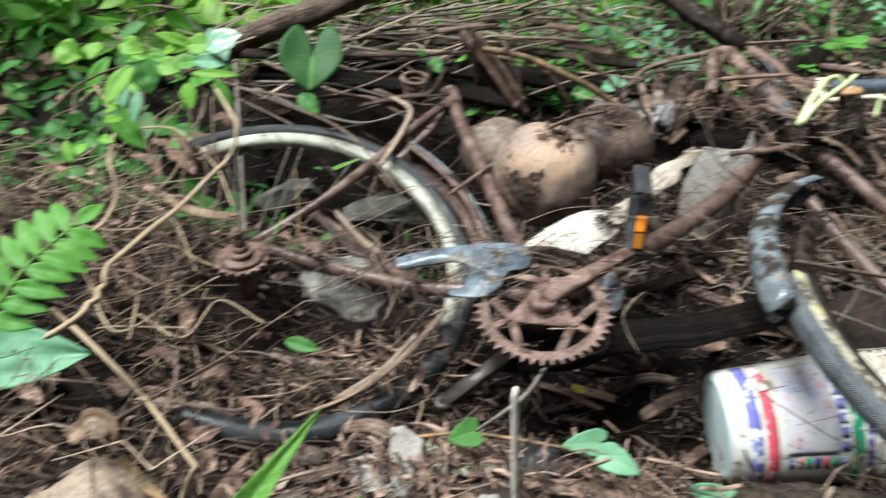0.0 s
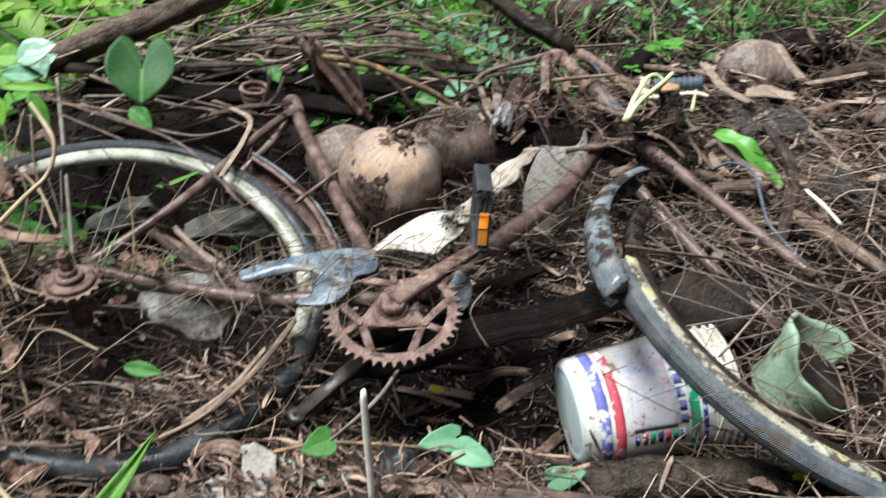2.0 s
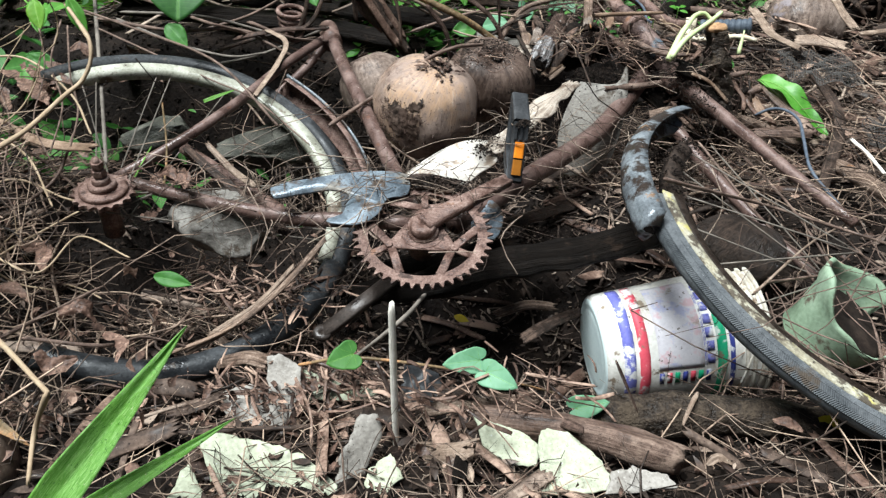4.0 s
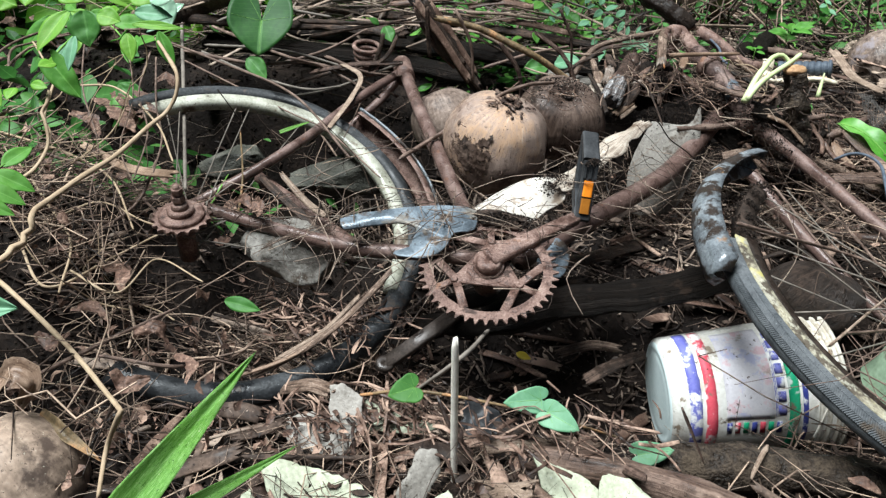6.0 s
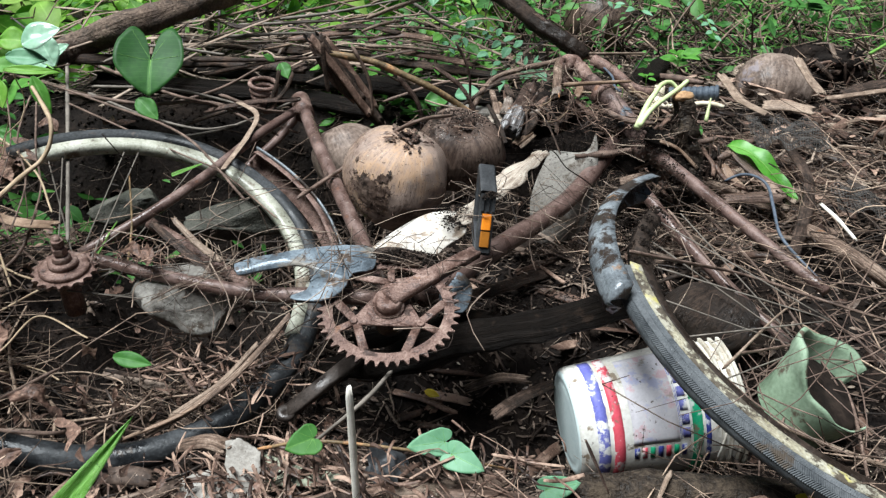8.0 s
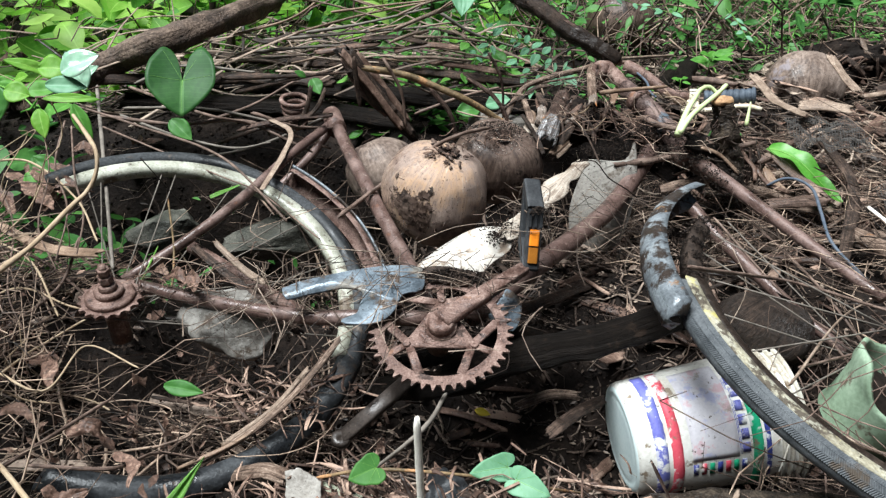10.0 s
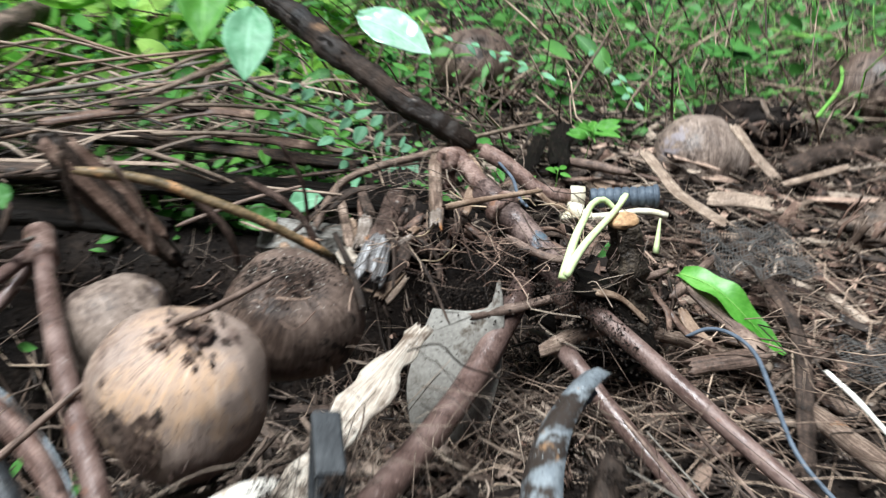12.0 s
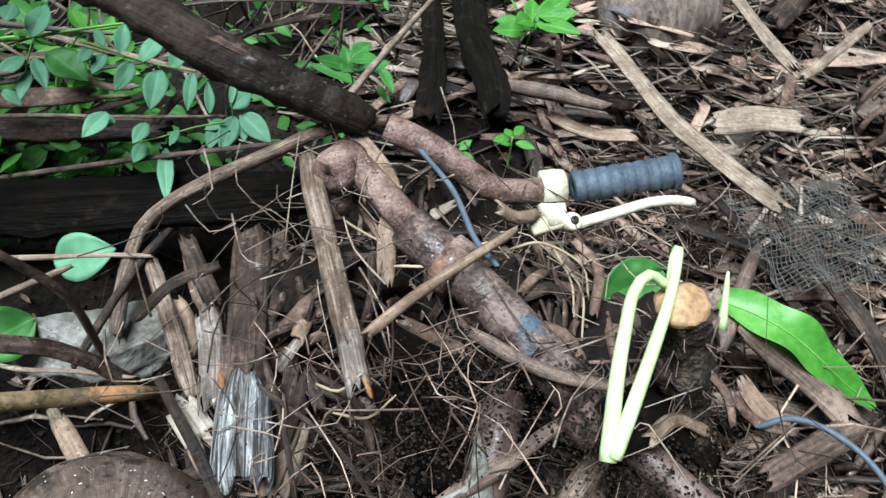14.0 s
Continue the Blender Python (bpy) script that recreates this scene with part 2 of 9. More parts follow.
M_TYREBLACK = material("black_sagging_rubber", [(0.007, 0.0073, 0.0078), (0.017, 0.018, 0.0195), (0.042, 0.044, 0.047)], 20, 250, 0.6, bump=0.5, patch=((22, 0.62, (0.06, 0.045, 0.035)), (90, 0.66, (0.1, 0.078, 0.06))), gloss=0.3, grit=0.4)
M_TREAD = material("worn_tread", [(0.04, 0.044, 0.048), (0.08, 0.085, 0.09), (0.13, 0.135, 0.14)], 30, 300, 0.8, bump=0.4, patch=((20, 0.61, (0.07, 0.055, 0.042)),), grit=0.5)
M_TYREWALL = material("yellowed_sidewall", [(0.12, 0.1, 0.075), (0.3, 0.27, 0.19), (0.48, 0.46, 0.38)], 30, 260, 0.85, patch=((9, 0.54, (0.42, 0.37, 0.12)), (26, 0.5, (0.08, 0.065, 0.048)), (70, 0.55, (0.3, 0.28, 0.22)), (110, 0.6, (0.05, 0.04, 0.03))), bump=0.9, bump_size=0.006)
M_BLACKPLASTIC = material("black_plastic", [(0.012, 0.012, 0.013), (0.03, 0.031, 0.033), (0.06, 0.06, 0.062)], 30, 300, 0.5)
M_WHITEND = material("whitened_fibre", [(0.014, 0.0105, 0.009), (0.07, 0.058, 0.053), (0.26, 0.245, 0.24), (0.62, 0.61, 0.61)], 40, 260, 0.8, bump=1.0, fibre=420, fibre_mix=0.8, bump_size=0.006, grit=0.6)
M_STAINED = material("orange_stained_husk", [(0.06, 0.043, 0.033), (0.15, 0.115, 0.092), (0.36, 0.31, 0.27)], 30, 220, 0.8, bump=0.9, fibre=380, fibre_mix=0.6, patch=((16, 0.57, (0.3, 0.13, 0.045)), (24, 0.6, (0.06, 0.046, 0.04))), grit=0.8)
M_BARKCURL = material("thin_curled_bark", [(0.028, 0.018, 0.0135), (0.1, 0.064, 0.048), (0.21, 0.145, 0.112)], 24, 200, 0.7, bump=1.0, fibre=260, fibre_mix=0.5, patch=(14, 0.58, (0.24, 0.17, 0.13)), grit=1.0)
M_TORN = material("torn_cream_plastic", [(0.14, 0.105, 0.08), (0.34, 0.28, 0.225), (0.5, 0.45, 0.38)], 30, 260, 0.7, bump=0.8, fibre=300, fibre_mix=0.6, patch=((26, 0.58, (0.12, 0.085, 0.062)), (100, 0.63, (0.05, 0.036, 0.028))), grit=0.7)
M_AMBER = material("dirty_amber_plastic", [(0.22, 0.08, 0.012), (0.34, 0.13, 0.016)], 60, 500, 0.3, bump=0.2)
M_ORANGE = material("orange_reflector", [(0.6, 0.17, 0.01), (0.78, 0.25, 0.015)], 60, 500, 0.25, bump=0.2, coat=0.5)
M_GRIP = material("grip_rubber", [(0.028, 0.034, 0.044), (0.062, 0.075, 0.095), (0.11, 0.13, 0.155)], 40, 300, 0.6)
M_CLAMP = material("pale_cast_metal", [(0.4, 0.33, 0.2), (0.6, 0.53, 0.4), (0.72, 0.67, 0.56)], 50, 300, 0.6, metal=0.1)
M_CABLE = material("blue_grey_cable", [(0.048, 0.06, 0.078), (0.108, 0.126, 0.156)], 60, 300, 0.5)
M_PAIL = material("dirty_white_plastic", [(0.42, 0.39, 0.34), (0.6, 0.58, 0.53), (0.72, 0.71, 0.67)], 14, 200, 0.4, bump=0.14, patch=((12, 0.56, (0.46, 0.41, 0.33)), (34, 0.585, (0.2, 0.155, 0.11)), (110, 0.625, (0.05, 0.038, 0.028))), gloss=0.5)
# The pail's bottom: blue sky light is put into its base colour, with dirt spots.
M_PAILEND = material("skylit_white_plastic", [(0.5, 0.6, 0.6), (0.62, 0.71, 0.7), (0.7, 0.77, 0.75)], 14, 200, 0.5, bump=0.12, patch=(26, 0.68, (0.25, 0.2, 0.14)))
M_PAILRIM = material("stained_rim_plastic", [(0.22, 0.165, 0.11), (0.46, 0.42, 0.35), (0.62, 0.6, 0.54)], 18, 200, 0.5, patch=((20, 0.56, (0.15, 0.1, 0.06)), (9, 0.6, (0.34, 0.2, 0.08))))
M_INKBLUE = material("inkblue", [(0.1, 0.1, 0.34), (0.17, 0.18, 0.46)], 30, 300, 0.5, bump=0.1, patch=((38, 0.52, (0.66, 0.65, 0.64)), (34, 0.6, (0.17, 0.13, 0.092)), (110, 0.64, (0.05, 0.038, 0.028))))
M_INKNAVY = material("inknavy", [(0.02, 0.03, 0.15), (0.05, 0.06, 0.26)], 30, 300, 0.5, bump=0.1, patch=((38, 0.52, (0.6, 0.6, 0.6)), (34, 0.6, (0.17, 0.13, 0.092)), (110, 0.64, (0.05, 0.038, 0.028))))
M_INKRED = material("inkred", [(0.45, 0.04, 0.07), (0.62, 0.1, 0.13)], 30, 300, 0.5, bump=0.1, patch=((38, 0.52, (0.66, 0.62, 0.6)), (34, 0.6, (0.17, 0.13, 0.092)), (110, 0.64, (0.05, 0.038, 0.028))))
M_INKGREEN = material("inkgreen", [(0.01, 0.22, 0.1), (0.04, 0.34, 0.17)], 30, 300, 0.5, bump=0.1, patch=((38, 0.52, (0.5, 0.55, 0.5)), (34, 0.6, (0.17, 0.13, 0.092)), (110, 0.64, (0.05, 0.038, 0.028))))
M_INKPALE = material("faded_print", [(0.5, 0.47, 0.5), (0.6, 0.57, 0.6), (0.68, 0.65, 0.66)], 30, 300, 0.5, bump=0.1, patch=((26, 0.55, (0.45, 0.45, 0.6)), (30, 0.58, (0.62, 0.44, 0.47)), (18, 0.6, (0.3, 0.25, 0.19)), (110, 0.63, (0.08, 0.06, 0.045))))
M_POT = material("pale_green_plastic", [(0.12, 0.165, 0.1), (0.205, 0.275, 0.185), (0.3, 0.375, 0.27)], 14, 200, 0.65, bump=0.25, patch=(18, 0.57, (0.09, 0.068, 0.048)))
M_COCO = material("coconut_husk", [(0.09, 0.062, 0.046), (0.2, 0.147, 0.11), (0.31, 0.228, 0.17), (0.42, 0.33, 0.26)], 8, 150, 0.7, bump=0.7, stretch=(1, 1, 0.5), patch=(9, 0.52, (0.085, 0.06, 0.047)), fibre=70, fibre_mix=0.18, grit=0.5)
M_COCOTAN = material("tan_coconut_husk", [(0.1, 0.067, 0.051), (0.215, 0.147, 0.111), (0.345, 0.24, 0.175), (0.4, 0.255, 0.155), (0.43, 0.335, 0.27)], 7, 160, 0.6, bump=0.8, stretch=(1, 1, 0.3), patch=((4.5, 0.46, (0.27, 0.2, 0.163)), (6, 0.53, (0.14, 0.094, 0.076)), (34, 0.6, (0.09, 0.062, 0.05))), fibre=110, fibre_mix=0.42, grit=0.6)
M_COCOFAR = material("cracked_coconut_husk", [(0.06, 0.043, 0.035), (0.14, 0.103, 0.083), (0.23, 0.175, 0.142), (0.33, 0.26, 0.215)], 9, 150, 0.7, bump=0.9, stretch=(1, 1, 0.5), patch=((7, 0.5, (0.055, 0.038, 0.031)), (5, 0.55, (0.36, 0.265, 0.19)), (11, 0.57, (0.21, 0.18, 0.185)), (30, 0.6, (0.045, 0.032, 0.026))), fibre=70, fibre_mix=0.3, gloss=0.15, grit=0.8)
M_COCODARK = material("muddy_coconut_husk", [(0.034, 0.022, 0.017), (0.09, 0.06, 0.046), (0.18, 0.128, 0.1)], 12, 180, 0.75, bump=1.0, stretch=(1, 1, 0.5), patch=((14, 0.58, (0.15, 0.11, 0.09)), (30, 0.56, (0.025, 0.017, 0.013))), fibre=70, fibre_mix=0.4, grit=1.0)
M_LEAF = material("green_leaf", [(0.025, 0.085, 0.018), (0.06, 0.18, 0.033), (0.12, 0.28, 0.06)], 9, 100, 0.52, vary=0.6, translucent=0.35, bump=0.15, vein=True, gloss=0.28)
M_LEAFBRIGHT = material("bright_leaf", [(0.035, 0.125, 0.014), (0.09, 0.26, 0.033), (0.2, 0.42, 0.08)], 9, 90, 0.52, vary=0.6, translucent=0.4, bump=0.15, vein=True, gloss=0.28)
# The green leaf again, with sunlight put into a paler, yellower colour.
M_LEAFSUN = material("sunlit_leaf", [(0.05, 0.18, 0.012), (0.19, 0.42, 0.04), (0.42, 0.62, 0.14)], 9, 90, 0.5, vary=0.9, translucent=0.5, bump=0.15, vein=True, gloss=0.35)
M_DEADTWIG = material("dead_twig", [(0.0139, 0.00907, 0.00649), (0.0588, 0.0389, 0.0283), (0.168, 0.115, 0.085), (0.441, 0.322, 0.235)], 30, 200, 0.85, vary=0.9, grit=1.0)
M_LEAFPALE = material("pale_leaf", [(0.08, 0.21, 0.1), (0.15, 0.32, 0.175), (0.24, 0.43, 0.28)], 20, 120, 0.5, vary=0.4, translucent=0.3, bump=0.2, vein=True, gloss=0.28)
# Leaf with its whitish highlight put into the base colour, besides the real gloss.
M_LEAFSHINE = material("shining_leaf", [(0.2, 0.38, 0.24), (0.32, 0.5, 0.35), (0.42, 0.58, 0.44)], 20, 120, 0.22, translucent=0.15, bump=0.2, vein=True, gloss=1.0)
M_BLADE = material("grass_blade", [(0.07, 0.2, 0.02), (0.16, 0.36, 0.055), (0.38, 0.58, 0.22)], 12, 140, 0.4, translucent=0.35, bump=0.5, fibre=420, fibre_mix=0.85, gloss=0.5, grit=0.3)
M_FRESH = material("fresh_green_leaf", [(0.05, 0.19, 0.014), (0.1, 0.29, 0.034), (0.19, 0.4, 0.09)], 14, 140, 0.4, translucent=0.3, bump=0.3, vein=True, gloss=0.45)
M_YELLOW = material("yellow_leaf", [(0.6, 0.45, 0.02), (0.75, 0.6, 0.05)], 60, 300, 0.5, bump=0.1)
M_STEMGREEN = material("green_stem", [(0.08, 0.2, 0.03), (0.2, 0.38, 0.08)], 30, 200, 0.5)
M_STALK = material("cream_stalk", [(0.28, 0.4, 0.1), (0.5, 0.56, 0.3), (0.62, 0.64, 0.48)], 16, 200, 0.4, bump=0.15, fibre=500)
M_BULB = material("orange_bulb", [(0.12, 0.062, 0.034), (0.34, 0.2, 0.1), (0.5, 0.35, 0.2)], 40, 260, 0.7)
M_HEADPAINT = material("rust_with_blue_paint", [(0.04, 0.026, 0.023), (0.10, 0.066, 0.057), (0.2, 0.14, 0.12)], 40, 320, 0.65, metal=0.1, bump=0.7, patch=(17, 0.58, (0.075, 0.10, 0.125)), grit=1.0)
M_NET = material("grey_net", [(0.03, 0.027, 0.025), (0.075, 0.068, 0.062), (0.13, 0.12, 0.11)], 60, 300, 0.5)


# ---- building helpers ----
def ground_height(x, y):
    """The lie of the soil: a bank, the hollow with the pail, the rise of the pile."""
    def ramp(v, a, b):
        u = min(1.0, max(0.0, (v - a) / (b - a)))
        return u * u * (3 - 2 * u)
    return (0.28 + 0.04 * ramp(y, 1.55, 1.75) + 0.05 * ramp(x, 0.75, 1.05) + 0.05 * max(0.0, y - 2.0) - 0.1 * ramp(y, 0.45, -0.4)
            - 0.19 * math.exp(-(((x - 0.5) / 0.36) ** 2 + ((y - 0.82) / 0.21) ** 2))
            - 0.12 * math.exp(-(((x + 0.02) / 0.22) ** 2 + ((y - 0.93) / 0.17) ** 2))
            - 0.13 * math.exp(-(((x - 0.2) / 0.5) ** 4 + ((y - 1.42) / 0.2) ** 4))
            - 0.1 * math.exp(-(((x + 0.1) / 0.17) ** 4 + ((y - 1.13) / 0.13) ** 4))
            - 0.1 * math.exp(-(((x - 0.5) / 0.13) ** 2 + ((y - 1.36) / 0.09) ** 2))
            - 0.17 * math.exp(-(((x - 0.15) / 0.55) ** 4 + ((y - 1.55) / 0.11) ** 4))
            - 0.24 * math.exp(-(((x + 0.32) / 0.46) ** 4 + ((y - 1.48) / 0.24) ** 4))
            + 0.13 * math.exp(-(((x + 0.55) / 0.16) ** 2 + ((y - 0.92) / 0.24) ** 2))
            - 0.12 * math.exp(-(((x + 0.22) / 0.3) ** 2 + ((y - 0.71) / 0.085) ** 2))
            + 0.045 * (noise.noise((x * 11, y * 11, 8.0)) - 0.2) * math.exp(-(((x + 0.4) / 0.4) ** 4 + ((y - 0.9) / 0.5) ** 4))
            + 0.018 * noise.noise((x * 5, y * 5, 0.0)) + 0.014 * noise.noise((x * 14, y * 14, 3.0)) + 0.006 * noise.noise((x * 40, y * 40, 5.0)))


def mesh_of(name, verts, faces, uvs=None, mat=None, smooth=True):
    me = bpy.data.meshes.new(name)
    me.from_pydata([tuple(v) for v in verts], [], faces)
    me.materials.append(mat)
    if uvs and len(uvs) == len(verts):
        layer = me.uv_layers.new(name="UVMap")
        flat = np.array(uvs, dtype=np.float32)[np.array([loop.vertex_index for loop in me.loops])]
        layer.data.foreach_set("uv", flat.ravel())
    if smooth:
        me.polygons.foreach_set("use_smooth", [True] * len(me.polygons))
    me.update()
    return me


def thing(name, label, category, base, group="", kind=""):
    """An empty at the base of a thing, to hold its parts."""
    ob = new(name)
    ob.location, ob.empty_display_size = base, 0.05
    ob["origin"] = list(base)
    return tagged(ob, label, category, group, kind)


def part(name, geo, mat, parent, label="", smooth=True):
    """One mesh, given in world places, under a thing or under one of its parts."""
    o = Vector(parent["origin"])
    ob = new(name, mesh_of(name, [Vector(v) - o for v in geo[0]], geo[1], geo[2] if len(geo) > 2 else None, mat, smooth))
    ob.parent = parent
    ob["origin"] = list(o)
    return tagged(ob, label)


def single(name, geo, mat, label, category, group="", kind="", smooth=True):
    """A thing of one mesh, given in world places, with its origin at its base."""
    vs = [Vector(v) for v in geo[0]]
    o = Vector((sum(v.x for v in vs) / len(vs), sum(v.y for v in vs) / len(vs), min(v.z for v in vs)))
    ob = new(name, mesh_of(name, [v - o for v in vs], geo[1], geo[2] if len(geo) > 2 else None, mat, smooth))
    ob.location = o
    return tagged(ob, label, category, group, kind)


def curve_points(pts, step):
    """A smooth line through a few points."""
    p = [Vector(q) for q in pts]
    if len(p) == 2:
        n = max(2, int((p[1] - p[0]).length / step))
        return [p[0].lerp(p[1], i / n) for i in range(n + 1)]
    p = [2 * p[0] - p[1]] + p + [2 * p[-1] - p[-2]]
    out = []
    for a, b, c, d in zip(p, p[1:], p[2:], p[3:]):
        n = max(2, int((c - b).length / step))
        for i in range(n):
            t = i / n
            out.append(0.5 * (2 * b + (c - a) * t + (2 * a - 5 * b + 4 * c - d) * t * t + (3 * b - a - 3 * c + d) * t ** 3))
    return out + [p[-2]]


def frames_along(line, up=None):
    """Tangent, side and up for each point of a line, without twist."""
    out, side = [], None
    for i, q in enumerate(line):
        tan = (line[min(i + 1, len(line) - 1)] - line[max(i - 1, 0)]).normalized()
        if side is None:
            ref = Vector(up) if up else (Vector((0, 0, 1)) if abs(tan.z) < 0.9 else Vector((0, 1, 0)))
            side = tan.cross(ref)
        side = (side - tan * side.dot(tan)).normalized()
        out.append((tan, side, side.cross(tan)))
    return out


def tube(pts, r0, r1=None, seg=10, step=None, rough=0.0, caps=True, hollow=0.0):
    """A round bar along a line; rough gives it bark-like bumps."""
    r1 = r0 if r1 is None else r1
    line = curve_points(pts, step or max(0.006, min(0.03, r0 * 2)))
    fr, n = frames_along(line), len(line)
    verts, faces, uvs, run = [], [], [], 0.0
    for i, (q, (tan, side, up)) in enumerate(zip(line, fr)):
        run += (q - line[i - 1]).length if i else q.x + q.z
        r = r0 + (r1 - r0) * i / (n - 1)
        for k in range(seg):
            a = 2 * math.pi * k / seg
            d = side * math.cos(a) + up * math.sin(a)
            rr = r
            if rough:
                w = (q + d * r)
                rr = r * (1 + rough * (0.45 * noise.noise(w * 22) + 0.3 * noise.noise(Vector((a * 2.2, q.length * 9, 1.0))) + 0.3 * noise.noise(w * 70) + 0.2 * noise.noise(w * 160)))
            verts.append(q + d * rr)
            uvs.append((min(a, 2 * math.pi - a) * r0, run))
    for i in range(n - 1):
        for k in range(seg):
            a, b = i * seg + k, i * seg + (k + 1) % seg
            faces.append((a, b, b + seg, a + seg))
    if caps:
        faces.append(tuple(range(seg - 1, -1, -1)))
        faces.append(tuple(range((n - 1) * seg, n * seg)))
    return verts, faces, uvs


def ring(centre, normal, radius, profile, start=0.0, end=360.0, seg=96, wobble=0.0, taper=0.0):
    """Sweeps a closed profile of (outwards, along the normal) offsets round a circle or an arc."""
    c, n = Vector(centre), Vector(normal).normalized()
    u = n.cross(Vector((0, 0, 1)))
    u = (u if u.length > 0.05 else Vector((1, 0, 0))).normalized()
    v = n.cross(u)
    closed, m = end - start >= 359.9, len(profile)
    count = seg if closed else seg + 1
    verts, faces = [], []
    for i in range(count):
        a = radians(start + (end - start) * i / seg)
        d = u * math.cos(a) + v * math.sin(a)
        off = wobble * noise.noise((math.cos(a) * 1.7, math.sin(a) * 1.7, radius * 9))
        slim = 1.0
        if taper:
            edge = min(i, count - 1 - i) / (taper * seg)
            slim = math.sqrt(max(0.08, 1 - max(0.0, 1 - edge) ** 2))
        for dr, dn in profile:
            verts.append(c + d * (radius + dr + off) + n * (dn * slim + off * 0.6))
    for i in range(count if closed else count - 1):
        for k in range(m):
            a, b = i * m + k, i * m + (k + 1) % m
            a2, b2 = ((i + 1) % count) * m + k, ((i + 1) % count) * m + (k + 1) % m
            faces.append((a, b, b2, a2))
    if not closed:
        faces.append(tuple(range(m - 1, -1, -1)))
        faces.append(tuple(range((count - 1) * m, count * m)))
    return verts, faces


def join(*geos):
    verts, faces, uvs = [], [], []
    for v, f, *rest in geos:
        k = len(verts)
        verts += list(v)
        faces += [tuple(i + k for i in g) for g in f]
        uvs += rest[0] if rest else [(0.0, 0.0)] * len(v)
    return verts, faces, uvs


def band(pts, width, curl=0.0, thick=0.0025, up=(0, -0.4, 1), ragged=0.2, seed=0):
    """A strip with thickness along a line, curled across, with ragged edges and splintered ends."""
    rnd = random.Random(seed)
    line = curve_points(pts, 0.01)
    fr, n, m = frames_along(line, up), len(line), 9 if width > 0.012 else 4
    shift = rnd.random() * 50
    jag0, jag1 = ([rnd.random() ** 2 * width * 0.9 for _ in range(m)] for _ in (0, 1))
    verts, faces, uvs, run = [], [], [], rnd.random() * 3
    for i, (q, (tan, side, nor)) in enumerate(zip(line, fr)):
        run += (q - line[i - 1]).length if i else 0
        edge = min(1.0, 0.8 + 1.5 * min(i, n - 1 - i) / n) * (1 + ragged * noise.noise((run * 14 + shift, 0.3, 2.0)))
        for layer in (0, 1):
            for k in range(m):
                s = k / (m - 1) - 0.5
                a = curl * s * 2
                across = width * edge * (math.sin(a) / (2 * math.sin(curl)) if curl > 0.05 else s)
                drop = width * 0.5 * (math.cos(a) - 1) / max(curl, 0.3)
                jag = tan * ((jag0[k] if i == 0 else -jag1[k] if i == n - 1 else 0))
                bump = 0.10 * width * noise.noise((run * 12 + shift, s * 2.5, 5.0)) + 0.05 * width * noise.noise((run * 5, s * 14 + shift, 1.0))
                fray = side * (ragged * 0.35 * width * noise.noise((run * 45 + shift, k, 0.5)) if k in (0, m - 1) else 0)
                verts.append(q + side * across + fray + jag + nor * (drop + bump - thick * layer))
                uvs.append((s * width, run))
    row = 2 * m
    for i in range(n - 1):
        for k in range(m - 1):
            a = i * row + k
            faces.append((a, a + 1, a + 1 + row, a + row))
            b = a + m
            faces.append((b, b + row, b + 1 + row, b + 1))
        a, b = i * row, i * row + m
        faces.append((a, a + row, b + row, b))
        a, b = i * row + m - 1, i * row + 2 * m - 1
        faces.append((a, b, b + row, a + row))
    for i in (0, n - 1):
        for k in range(m - 1):
            a = i * row + k
            faces.append((a, a + m, a + m + 1, a + 1) if i == 0 else (a, a + 1, a + m + 1, a + m))
    return verts, faces, uvs


def leaf_shape(base, tip, width, normal=(0, -0.6, 0.8), heart=False, narrow=False, droop=0.12, fold=0.22, seed=0):
    """A leaf blade with a folded midrib, waved edges and a little thickness."""
    b, t = Vector(base), Vector(tip)
    axis = t - b
    length = axis.length
    axis.normalize()
    nor = Vector(normal)
    nor = (nor - axis * nor.dot(axis)).normalized()
    side = axis.cross(nor)
    n, m = (28, 17) if length > 0.07 else (16, 9) if length > 0.03 else (7, 5)
    droop = 0.04 if narrow else droop
    verts, faces, uvs = [], [], []
    for layer in (0, 1):
        for i in range(n + 1):
            u = i / n
            if narrow:
                w = min(1.0, 0.75 + u) * max(0.0, 1 - u ** 1.5) ** 0.95 + 0.01
            elif heart:
                w = max(0.02, (1 - u) ** 0.8 * (0.78 + 1.1 * u - 0.35 * u * u))
            else:
                w = math.sin(math.pi * min(0.995, u * 0.97 + 0.025) ** 0.85) ** 0.9 + 0.01
            for k in range(m):
                s = 2 * k / (m - 1) - 1
                back = -0.55 * length * (1 - u) ** 2 * math.sin(math.pi * min(1.0, abs(s) * 0.86)) if heart else 0
                wave = (0.07 * noise.noise((u * 3 + seed, s * 1.5, seed * 0.7)) + 0.03 * noise.noise((u * 9 + seed, s * 3, 2.0))) * width
                p = (b + axis * (length * u + back) + side * (s * w * width / 2)
                     + nor * (fold * abs(s) * w * width / 2 - droop * length * (u - 0.35) ** 2 + wave))
                verts.append(p - nor * 0.0006 * layer)
                uvs.append((s * (0.05 if narrow else 1), u))
    row, base2 = m, (n + 1) * m
    for i in range(n):
        for k in range(m - 1):
            a = i * row + k
            faces.append((a, a + 1, a + 1 + row, a + row))
            faces.append((base2 + a, base2 + a + row, base2 + a + 1 + row, base2 + a + 1))
        for k in (0, m - 1):
            a = i * row + k
            faces.append((a, a + row, base2 + a + row, base2 + a) if k == 0 else (a, base2 + a, base2 + a + row, a + row))
    return verts, faces, uvs


COUNT = [0]


